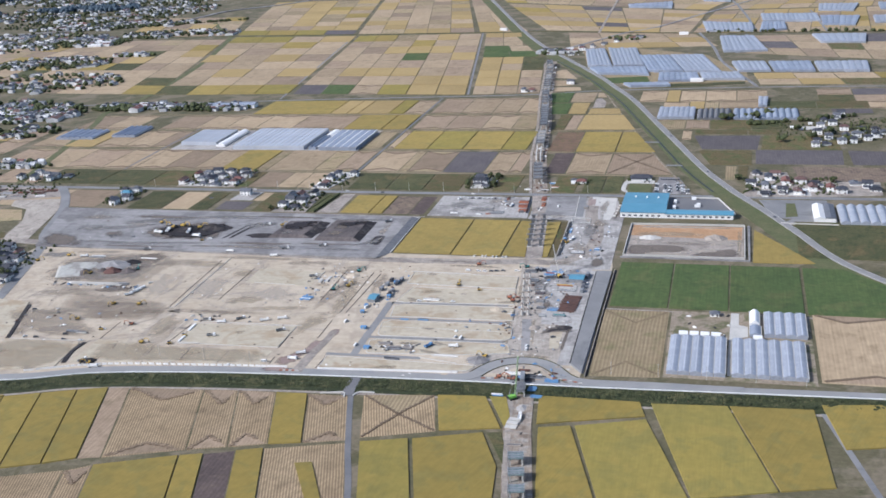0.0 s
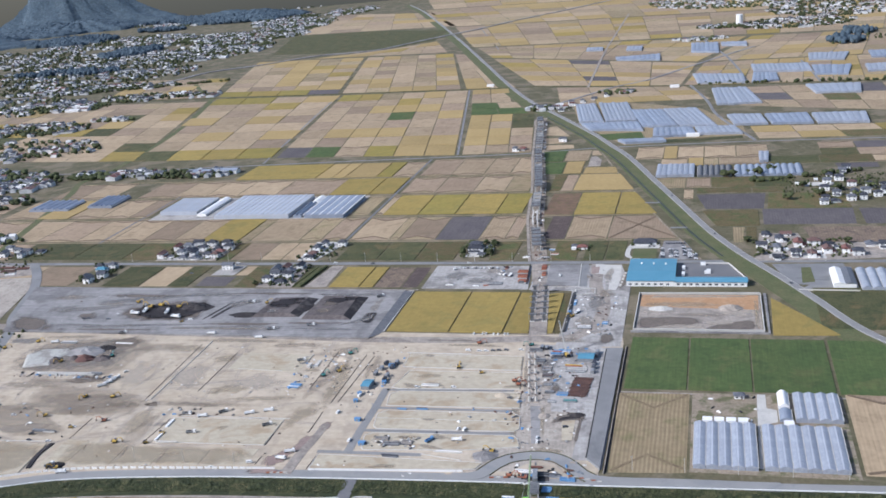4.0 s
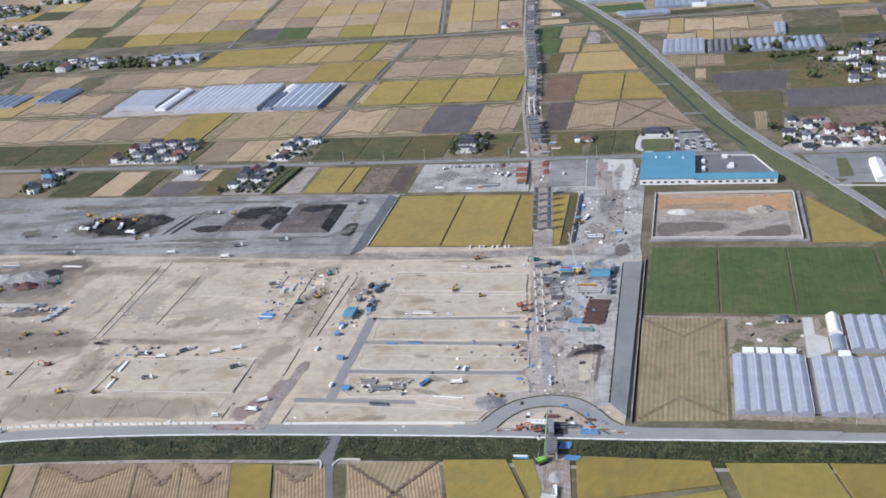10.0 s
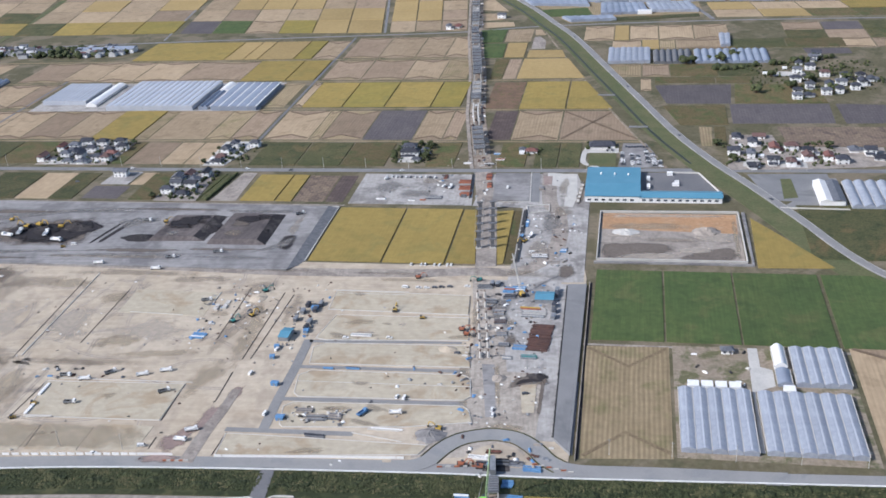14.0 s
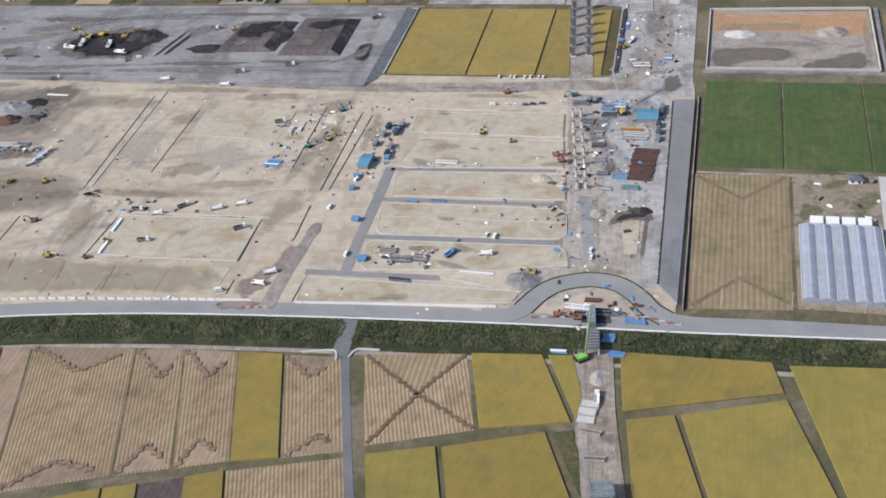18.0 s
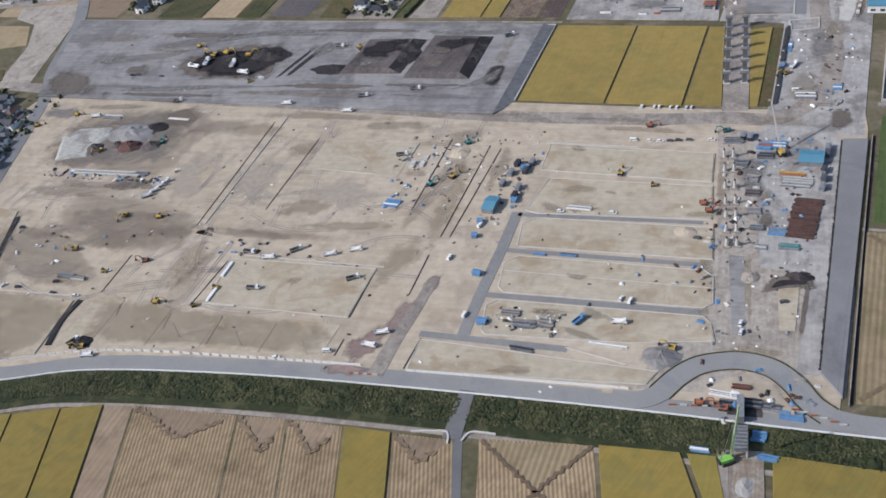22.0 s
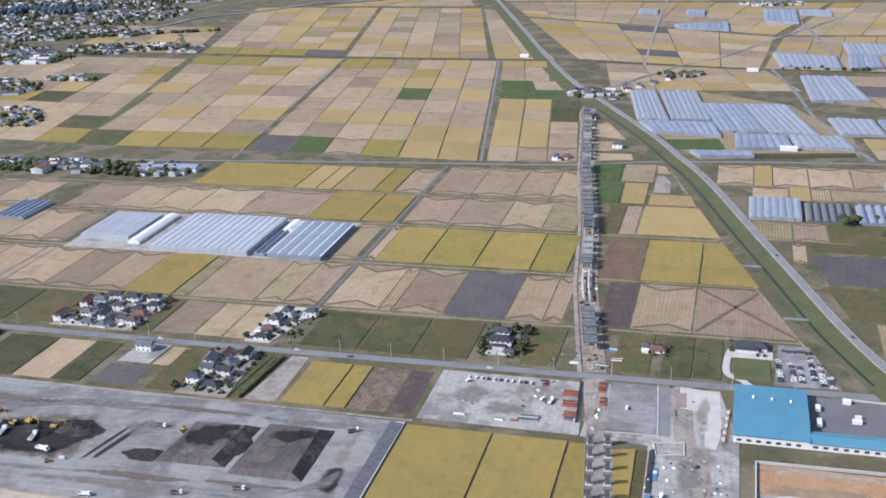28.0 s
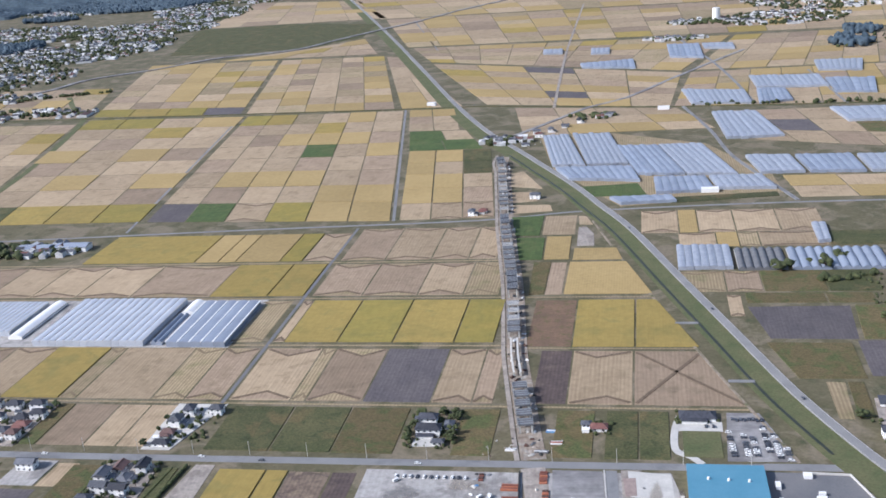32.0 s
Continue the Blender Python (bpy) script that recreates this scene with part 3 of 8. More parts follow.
field([(-242, 1565), (-207, 1565), (-208, 1631), (-243, 1630)], "T", "")
structure(slab("grey_lot", [(-203, 1528), (-185, 1528), (-187, 1566), (-196, 1590), (-204, 1588)], 0, 0.3, M["mud"]), "grey levelled lot beside the canal", "lot")
field([(-204, 1598), (-189, 1597), (-198, 1628), (-206, 1628)], "T", "")
field([(-284, 1641), (-237, 1649), (-242, 1674), (-288, 1674)], "T", "")
field([(-290, 1682), (-258, 1689), (-266, 1726), (-295, 1730)], "T", "")
field([(-297, 1752), (-256, 1740), (-288, 1822), (-304, 1812)], "T", "")
field([(-194, 1701), (-130, 1701), (-141, 1752), (-208, 1744)], "S")
field([(-103, 1668), (18, 1687), (17, 1704), (-104, 1690)], "W")
# beside the houses, both sides of the road
row(1114, 1176, -960, "B", -880, "W", -790, "W", -720, "V", -672, "-", -590, "V", -576, "B", -538, "T", -512, "T", -486, marks="")
row(1112, 1176, -444, "W", -395, "W", -350, "V", -305, "-", -266, "V", -238, marks="")
row(1112, 1176, -198, "V", -170, "-", -163, "W", -140, "W", -119, marks="")
row(1024, 1088, -880, "T", -800, "B", -735, "-", -692, "W", -645, "T", -610, "W", -585, "-", -530, "V", -505, marks="")
row(1026, 1056, -578, "P", -540, marks="")
field([(-544, 1060), (-530, 1060), (-526, 1090), (-542, 1090)], "T", "")
row(1025, 1087, -462, "W", -450, "-", -421, "Y", -387, "Y", -371, "J", -341, "Q", -323, marks="")
# around the big paddy, the crop field and the greenhouses by the canal
row(909, 1012, -322, "Y", -262, "Y", -212, "-", -192)
field([(-211, 910), (-188, 910), (-200.5, 1011), (-211, 1011)], "Y")
field([(-171, 910), (-166.5, 911), (-169, 1011), (-183.5, 1008)], "Y")
field([(-165.5, 911), (-159, 911), (-161.5, 1011), (-168, 1011)], "V")
structure(mesh_ob("ditch_slope", [(-158.6, 912, 0.1), (-155.6, 914, 1.6), (-157.6, 1012, 1.6), (-161.2, 1011, 0.1)], [(0, 1, 2, 3)], M["black"]), "dark slope at the paddy's edge", "slope")
row(804, 905, -96, "S", -47, "S", 2, "S", 62)
field([(64, 804), (190, 804), (150, 850), (98, 905), (64, 905)], "S")
field([(22, 914), (76, 916), (47, 965), (24, 1002)], "Y")
field([(-96, 676.5), (-45, 680.5), (-45, 798), (-98, 796)], "D", "w")
row(688, 806, 66, "T", 130, "T", 200, marks="v")
# paddies south of the canal
def lanes(edges, codes, foot=None):
    """Paddies side by side: their dividing lines from north to south, (x, y, x, y), and crops with marks."""
    for (x0, y0, x1, y1), (x2, y2, x3, y3), c in zip(edges, edges[1:], codes):
        field([(x1 + 0.6, y1 + 1.4), (x3 - 0.6, y3 + 1.4), (x2 - 0.6, y2), (x0 + 0.6, y0)], "L" if c[0] == "T" else c[0], {"v": "w", "x": "x"}.get(c[1:], ""))


lanes([(-560, 572, -522, 468), (-530, 582, -492, 480), (-503, 591, -466, 490), (-477, 600, -440, 500), (-454, 607, -419, 510), (-437, 610, -403, 514), (-377, 615, -349, 532), (-350, 618, -322, 540), (-320, 619, -296, 548), (-295, 620, -273, 553), (-264, 622, -244, 561)],
      ["O", "O", "O", "O", "B", "Tv", "Tv", "Tv", "O", "Tv"])
lanes([(-520, 461, -495, 390), (-470, 479, -442, 400), (-419, 497, -388, 402), (-403, 506, -368, 404), (-350, 526, -310, 408), (-334, 531, -292, 410), (-314, 538, -271, 412), (-296, 544, -250, 414), (-243, 559, -194, 418)],
      ["O", "T", "Tv", "O", "O", "Q", "O", "T"])
field([(-238, 480), (-228, 480), (-257, 533), (-268, 530)], "O")
field([(-236, 567), (-187, 583), (-201, 632), (-253, 625)], "L", "x")
field([(-185, 584), (-144, 593), (-164, 635), (-199, 632)], "O")
field([(-142, 595), (-141, 610), (-149, 636), (-161, 635)], "G")
field([(-183, 402), (-150, 404), (-203, 571), (-234, 562)], "G")
field([(-147, 404), (-116, 406), (-131, 505), (-137, 547), (-155, 586), (-200, 571)], "O", "")
field([(-133, 549), (-132, 560), (-143, 589), (-152, 586)], "W")
field([(-121.5, 602.5), (-50.5, 623), (-55.5, 642), (-126.5, 641)], "O")
field([(-105, 505), (-69.6, 512.4), (-98.6, 603.6), (-119.6, 598)], "O")
field([(-67.8, 513), (-17.8, 530.4), (-49.6, 619), (-95.6, 604)], "G")
field([(-16.2, 531), (33.2, 546.6), (3, 645), (-48, 641)], "G")
field([(34.6, 547), (66, 556), (59, 648), (4.4, 645)], "O")
field([(75, 600), (170, 625), (150, 668), (64, 655)], "O")
field([(-60, 430), (8, 450), (18, 528), (-9, 520), (-62, 500)], "O", "")
field([(12, 450), (95, 480), (86, 548), (22, 529)], "P")
field([(-100, 400), (-66, 410), (-68, 505), (-102, 497)], "O")

def sown(n, m, seed, codes="TTBBDAATTBYATDDA"):
    """n rows of m fields with crops in no order."""
    r = random.Random(seed)
    return ["".join(r.choice(codes) for _ in range(m)) for _ in range(n)]


# the plain behind, block by block
block([(-1010, 1640), (-747, 1642), (-835, 2245), (-1150, 2270)], ["WYYG", "TTTB", "TATA", "BTTT", "ATAB", "TBTT", "TTYT", "GGTA"])
block([(-738, 1640), (-424, 1624), (-540, 2240), (-828, 2245)], ["PSTGAA", "TBTTAA", "TAAATB", "BTTBTB", "TTTSTA", "TBAAAB", "BTTYTT", "GYDTAT"])
block([(-414, 1626), (-302, 1630), (-348, 1950), (-470, 1950)], ["TTB", "AAB", "AAT", "ATW", "AAW"])
block([(-471, 1953), (-360, 1953), (-405, 2075), (-496, 2078)], [[(1, "S"), (1, "S")], [(1.3, "S"), (1, "T")]])
block([(-498, 2080), (-415, 2078), (-450, 2238), (-530, 2240)], ["TT", "BT", "AA"])
block([(-1480, 2310), (-1180, 2300), (-1270, 2600), (-1560, 2640)], sown(5, 4, 1))
block([(-1160, 2300), (-850, 2265), (-985, 2880), (-1320, 2900)], ["GYGP"] + sown(8, 5, 2))
block([(-840, 2265), (-560, 2258), (-720, 2860), (-975, 2880)], sown(9, 5, 3))
block([(-548, 2258), (-438, 2256), (-668, 2830), (-712, 2850)], ["AT", "TT", "T", "B"])
block([(-1150, 2915), (-745, 2900), (-845, 3170), (-965, 3040)], ["AATTB", "TAYTT", "TTA"])
block([(-1475, 3600), (-885, 3600), (-1110, 4150), (-1556, 4326)], sown(6, 5, 4, "TTBTDTA"))
field([(-1345, 3060), (-1151, 3025), (-955, 3070), (-860, 3200), (-880, 3470), (-1183, 3590), (-1470, 3560)], "W", "")
block([(-398, 2262), (-90, 2185), (-60, 2480), (-580, 2720)], ["TTAAT", "AAPTT", "TTAAB", "AATBT", "YTDTA", "TAPTT"])
block([(-85, 2185), (310, 2150), (330, 2480), (-45, 2480)], sown(5, 7, 6))
block([(-585, 2740), (-60, 2500), (60, 2900), (-672, 2960)], sown(5, 9, 7))
block([(-40, 2500), (420, 2490), (480, 2900), (70, 2900)], sown(6, 7, 8))
block([(-690, 2980), (560, 2920), (700, 3500), (-880, 3560)], sown(7, 15, 9))
block([(-900, 3580), (760, 3520), (900, 4200), (-1180, 4300)], sown(6, 15, 10))
block([(-310, 2020), (-30, 2030), (-80, 2175), (-345, 2225)], ["TAAT", "TTTA", "BTTT"])
block([(20, 1950), (330, 1840), (340, 2130), (-30, 2140)], ["TTBTTV", "TPTVTB", "TBTTPT"])
block([(40, 1680), (420, 1675), (400, 1760), (30, 1770)], ["TAVVTW", "ATTYYT"])
row(1565, 1640, -138, "T", -98, "A", -78, "T", -40, "T", 5, "T", 50, "-", 52)
row(1520, 1562, -100, "T", -62, "A", -40, "D", -20, "T", 45, "W", 115, "V", 186)
row(1400, 1450, -108, "D", -62, "B", -30, "V", 25, "W", 70)
row(1345, 1392, -64, "T", -51)
row(1374, 1396, -48, "V", 20, "V", 60)
for q, c in (([(-36, 1300), (31, 1299), (36, 1367), (-48, 1365)], "P"), ([(28, 1235), (127, 1235), (130, 1297), (29, 1297)], "P"), ([(35, 1300), (130, 1300), (126, 1366), (40, 1368)], "V"), ([(137, 1235), (192, 1235), (194, 1292), (136, 1297)], "P"),
             ([(75, 1169), (168, 1170), (176, 1224), (69, 1225)], "J"), ([(-6, 1170), (4, 1170), (7, 1225), (-6, 1225)], "D"), ([(-24, 1230), (24, 1231), (24, 1292), (-40, 1292)], "V"), ([(7, 1172), (18, 1172), (20, 1225), (9, 1225)], "V"), ([(134, 1489), (186, 1489), (186, 1514), (132, 1514)], "P"), ([(160, 1112), (192, 1112), (192, 1166), (162, 1166)], "W")):
    field(q, c, "")
row(930, 1030, 62, "W", 150, "V", 260)
row(820, 920, 170, "W", 280)
block([(-1330, 1180), (-1030, 1180), (-1040, 1390), (-1300, 1400)], sown(3, 6, 12, "TTBBDAVWT"))
block([(-1750, 1700), (-1009, 1645), (-1161, 2240), (-1700, 2280)], sown(8, 10, 11, "TTTBBDAYTW"))
block([(-1010, 940), (-897, 950), (-894, 1022), (-1010, 1022)], ["DD"])
block([(-1050, 760), (-800, 770), (-850, 925), (-1050, 930)], ["VDT", "DTB"])
block([(-700, 400), (-520, 420), (-530, 585), (-700, 560)], ["YTYT", "TYTY"])

field([(-842, 960), (-800, 972), (-824, 1007), (-886, 1007)], "D", "")
field([(-802, 911), (-778, 912), (-790, 930), (-821, 930)], "V")

block([(120, 1520), (420, 1510), (420, 1650), (120, 1645)], sown(3, 6, 14, "TVWPTB"))
block([(200, 1206), (430, 1206), (430, 1330), (200, 1330)], sown(2, 4, 15, "PPVWT"))
block([(200, 1114), (430, 1114), (430, 1200), (200, 1200)], sown(1, 4, 16, "WVTW"))
block([(270, 822), (500, 822), (500, 1090), (270, 1090)], sown(4, 4, 17, "WVTW"))
block([(-1150, 4320), (900, 4230), (1000, 4900), (-1330, 4900)], sown(5, 14, 13))

# ---- roads and lanes ----
def road(name, pts, width, label, material="asphalt", z=0.12, n=6):
    line = smooth(pts, n) if len(pts) > 2 else [Vector(p) for p in pts]
    return structure(strip(name, line, width, -0.2, z, M[material]), label, "road")


road("west_road", [(-610, 560), (-640, 640), (-666, 752), (-712, 885), (-738, 930), (-770, 1010), (-800, 1060), (-830, 1098)], 11, "broad asphalt road along the site's edge", "asphalt", 0.5)
structure(slab("sand_lot", [(-745, 905), (-775, 1010), (-800, 1050), (-860, 1042), (-850, 1020), (-820, 1009), (-796, 969), (-786, 930), (-775, 900)], 0, 0.3, M["strip_sand"]), "bare sandy ground beside the road", "ground")
road("road_main", [(-1300, 1085), (-900, 1097), (-450, 1100), (-110, 1104), (-28, 1107), (300, 1108)], 8, "two-lane asphalt road across the plain", z=0.14)
HIGHWAY = [(420, 560), (280, 720), (185, 820), (103, 915), (62, 1003), (32, 1068), (2, 1129), (-30, 1208), (-64, 1315), (-99, 1425), (-147, 1577), (-183, 1665), (-219, 1752), (-298, 1915), (-372, 2065), (-450, 2261), (-558, 2565), (-710, 2993), (-829, 3320), (-980, 3729), (-1170, 4232), (-1330, 4600)]
highway = road("highway", HIGHWAY, 8, "broad grey asphalt highway on a low bank", "lane", 1.0)
structure(strip("highway_bank", smooth([(x - 10, y - 4) for x, y in HIGHWAY[2:]], 6), 31, -0.2, 0.27, M["lawn"]), "grassy highway bank", "verge")
for off in (-3.6, 3.6):
    strip("edge_line", smooth([(x + off, y + off * 0.25) for x, y in HIGHWAY], 6), 0.25, 0.9, 1.05, M["curb"], highway)
structure(strip("highway_canal", smooth([(x - 20, y - 6) for x, y in HIGHWAY[6:14]], 6), 2.4, 0.1, 0.42, M["water"]), "dark narrow canal beside the highway", "canal")
structure(strip("canal_track", smooth([(-40, 1112), (-62, 1178), (-94, 1276), (-128, 1390), (-160, 1500), (-190, 1610)], 5), 2.2, 0.1, 0.44, M["yard_soil"]), "pale gravel track along the canal", "track")
for x, y in [(-66, 1224), (-101, 1330)]:
    structure(slab("culvert_bridge", rect(x - 9, y - 1.8, x + 10, y + 1.8), 0.1, 0.9, M["asphalt"]), "short pale concrete bridge over the canal", "bridge")
CANAL = [(-900, 556), (-640, 596), (-541, 612), (-480, 632), (-394, 645), (-300, 653), (-182, 660), (-98, 663), (64, 672), (400, 690)]
road("road_canal", [(x, y - 0.4) for x, y in CANAL], 8.4, "worn asphalt road beside the overgrown canal", "worn_asphalt", 0.35)
structure(strip("guard_rail", smooth([(x, y - 4.9) for x, y in CANAL], 6), 0.55, 0.2, 1.0, M["white"]), "white steel guard rail along the road", "guard rail")
road("road_shoulder", [(-640, 600.6), (-541, 616.6), (-480, 636.6), (-394, 649.6), (-300, 657.4), (-205, 663)], 3.2, "grey paved shoulder along the site fence", "worn_asphalt", 0.33)
road("farm_track", [(x, y - 30) for x, y in CANAL], 2.7, "grey-brown gravel farm track along the canal", "mud", 0.1)
road("farm_road", [(-266, 648), (-263, 625), (-240, 555), (-217, 490), (-170, 330), (-120, 100)], 4.2, "narrow grey farm road between paddies", "asphalt_dark", 0.15)
for q in ([(-286, 622.4), (-277, 624.4), (-269, 625.4), (-266.4, 619)], [(-246, 628.6), (-252, 628.4), (-258, 627.4), (-260.5, 622)]):
    structure(strip("concrete_edge", smooth(q, 4), 0.9, 0, 0.9, M["curb"]), "white concrete parapet at the farm road", "parapet")
road("field_road", [(59, 668), (66, 640), (92, 540), (110, 470)], 4, "narrow farm road between paddies", "asphalt", 0.15)
road("cross_road", [(-1500, 1535), (-984, 1570), (-613, 1600), (-319, 1620), (-192, 1647), (76, 1663), (500, 1655)], 4.5, "narrow road crossing the plain", "asphalt", 0.16)
road("far_road", [(-1700, 2300), (-1164, 2284), (-538, 2250), (-377, 2244), (-61, 2181), (500, 2140)], 5, "far lane between green hedges", "weeds", 0.8)
road("greenhouse_road", [(35, 1668), (29, 1690), (-19, 1865), (-38, 2011), (-70, 2180)], 5, "grey lane past the greenhouses", "asphalt", 0.9)
road("greenhouse_lane", [(40, 2186), (24, 2380), (0, 2582), (-33, 2765), (-60, 2950)], 5, "grey lane between far greenhouses", "asphalt", 0.9)
road("greenhouse_lane", [(174, 2160), (166, 2300), (158, 2447)], 4, "grey lane between far greenhouses", "asphalt", 0.9)
road("straight_lane", [(-278, 2212), (-293, 2734), (-297, 3200), (-299, 3643)], 5, "far straight gravel lane between fields", "mud", 0.9)
road("diagonal_road", [(-330, 2010), (-264, 2127), (-223, 2200), (-159, 2272), (-79, 2425), (0, 2574), (70, 2700)], 7, "gravel road cutting across fields", "gravel", 0.95)
road("west_canal", [(-905, 1110), (-985, 1400), (-1020, 1500), (-1010, 1570), (-1060, 1900), (-1165, 2270), (-1250, 2390), (-1334, 2522)], 11, "straight grass-banked canal", "lawn", 0.3)
for x, y0, y1 in ((-456, 1180, 1600), (-790, 1180, 1400)):
    road("field_lane", [(x, y0), (x, y1)], 3.2, "narrow paved lane between fields", "asphalt_dark", 0.15)
for y, x0, x1 in ((1181, -1010, -62), (1285.5, -1020, -245), (1390.5, -1010, -260), (1488.5, -960, -275), (1281, -230, -95), (1390, -240, -130), (798, -100, 130), (1018, -790, -320)):
    road("field_lane", [(x0, y), (x1, y)], 2.2, "narrow gravel lane between fields", "mud" if y < 1150 else "stubble_dull", 0.1)
for x, y0, y1, sl in ((-744, 1600, 2250, -0.15), (-420, 1625, 2245, -0.19), (-600, 2900, 3500, -0.3)):
    road("field_lane", [(x, y0), (x + sl * (y1 - y0), y1)], 3.5, "narrow paved lane between fields", "asphalt", 0.15)
road("far_railway", [(-2100, 2330), (-1555, 2490), (-1440, 2600), (-1400, 2735), (-1274, 2841), (-1163, 2970), (-1000, 3029), (-921, 3176), (-838, 3332), (-762, 3468), (-678, 3670), (-534, 3940), (-352, 4336), (-239, 4675)], 12, "far road and rail embankment", "gravel", 2.0)

# ---- wooded and built-up distance ----
def clump_data(rnd, x, y, z, r, h):
    """One leafy clump: an uneven ball of 8 x 4 faces."""
    v, f = [], []
    for i, (t, rr) in enumerate(((-0.5, 0.75), (0.0, 1.0), (0.55, 0.8))):
        for j in range(7):
            a, k = 2 * math.pi * (j + 0.5 * i) / 7, rr * r * rnd.uniform(0.72, 1.2)
            v.append((x + k * math.cos(a), y + k * math.sin(a), z + h * (t + rnd.uniform(-0.15, 0.15))))
    v += [(x, y, z - h * 0.8), (x + rnd.uniform(-0.2, 0.2) * r, y, z + h * rnd.uniform(0.85, 1.1))]
    for j in range(7):
        k = (j + 1) % 7
        f += [(21, k, j), (j, k, 7 + j), (k, 7 + k, 7 + j), (7 + j, 7 + k, 14 + j), (7 + k, 14 + k, 14 + j), (14 + j, 14 + k, 22)]
    return v, f


FAR_ROOFS = [M["roof_dark"], M["roof_grey"], M["roof_brown"], M["roof_red"], M["far_wall"]]


def town(name, cx, cy, rx, ry, count, seed, label):
    """A far settlement of small gabled houses, too small to pick apart."""
    rnd, v, f, mi = random.Random(seed), [], [], []
    for _ in range(count):
        a, r = rnd.uniform(0, 6.28), math.sqrt(rnd.random())
        x, y, w, d, h = cx + rx * r * math.cos(a), cy + ry * r * math.sin(a), rnd.uniform(4, 7), rnd.uniform(3.5, 5), rnd.uniform(3.5, 6.5)
        if noise.noise((x / 70, y / 70, 9.0)) < -0.12:
            continue
        if rnd.random() < 0.04:
            w, d = w * 3, d * 2.2
        t = rnd.choice((0.1, 1.67)) + rnd.uniform(-0.2, 0.2)
        c, s, k = math.cos(t), math.sin(t), len(v)
        for px, py, pz in ((-w, -d, 0), (w, -d, 0), (w, d, 0), (-w, d, 0), (-w, -d, h), (w, -d, h), (w, d, h), (-w, d, h), (-w - 0.5, 0, h + 2.2), (w + 0.5, 0, h + 2.2)):
            v.append((x + c * px - s * py, y + s * px + c * py, pz))
        f += [tuple(k + i for i in q) for q in ((0, 1, 5, 4), (2, 3, 7, 6), (1, 2, 6, 9, 5), (3, 0, 4, 8, 7), (4, 5, 9, 8), (6, 7, 8, 9))]
        roof = rnd.choice((1, 1, 1, 2, 2, 2, 3, 1, 4, 5, 5, 2))
        mi += [0, 0, 0, 0, roof, roof]
    for _ in range(int(count * 1.5)):
        a, r = rnd.uniform(0, 6.28), math.sqrt(rnd.random())
        q = rnd.uniform(2.5, 6)
        vv, ff = clump_data(rnd, cx + rx * r * math.cos(a), cy + ry * r * math.sin(a), q * 0.6, q, q * 0.8)
        k = len(v)
        v += vv
        f += [tuple(k + i for i in g) for g in ff]
        mi += [6] * len(ff)
    ob = mesh_ob(name, v, f, [M["far_wall"], *FAR_ROOFS, M["leaf"]])
    ob.data.polygons.foreach_set("material_index", mi)
    return tagged(ob, label, "houses", kind="stuff")


for i, (cx, cy, rx, ry, n) in enumerate([(-1750, 2250, 260, 150, 160), (-1850, 2800, 380, 200, 260), (-1500, 2520, 120, 50, 30), (-1250, 1500, 190, 90, 120), (-1330, 1750, 190, 90, 90), (-1980, 3150, 380, 200, 330), (-1640, 3250, 200, 260, 260),
                                         (-1750, 3640, 300, 180, 330), (-2250, 3700, 300, 220, 260), (-1620, 3960, 150, 250, 230), (-1780, 4250, 130, 240, 170), (-1560, 4480, 110, 180, 90), (-2330, 4330, 160, 120, 90), (-2500, 3300, 300, 260, 240), (-2250, 4900, 420, 130, 120), (-2700, 4420, 160, 90, 50),
                                         (-1150, 1130, 200, 50, 55), (-860, 1534, 90, 26, 42), (-960, 1545, 60, 20, 20), (-1330, 2340, 170, 50, 36), (80, 3950, 330, 330, 420), (330, 3480, 200, 250, 190), (190, 3130, 170, 110, 110), (-10, 3130, 60, 40, 36), (-60, 2880, 70, 26, 24), (-330, 1985, 40, 22, 14), (-215, 2130, 40, 20, 12),
                                         (350, 1420, 120, 60, 40), (420, 1230, 160, 70, 50), (-1150, 1500, 90, 60, 60), (-1085, 1370, 60, 40, 26), (-1440, 1960, 140, 70, 110), (-1560, 2230, 150, 60, 100), (-1010, 1535, 60, 22, 34), (-1393, 2290, 60, 15, 12), (-1290, 2045, 50, 15, 14), (-960, 1190, 50, 18, 12), (-1700, 2500, 200, 80, 110)]):
    town("far_houses", cx, cy, rx, ry, int(n * 1.4), 40 + i, "far village of small houses with grey and dark roofs")
bm = bmesh.new()
bmesh.ops.create_cone(bm, cap_ends=True, segments=12, radius1=9, radius2=9, depth=30, matrix=Matrix.Translation((46, 3153, 15)))
tagged(part("silo", bm, M["white"]), "tall white silo on the far plain", "silo")


def shrubs(name, places, label, material="leaf", category="shrubs"):
    rnd, v, f = random.Random(len(places)), [], []
    for x, y, z, r, h in places:
        a, b = clump_data(rnd, x, y, z, r, h)
        k = len(v)
        v += a
        f += [tuple(k + i for i in q) for q in b]
    return tagged(mesh_ob(name, v, f, M[material]), label, category, kind="stuff")


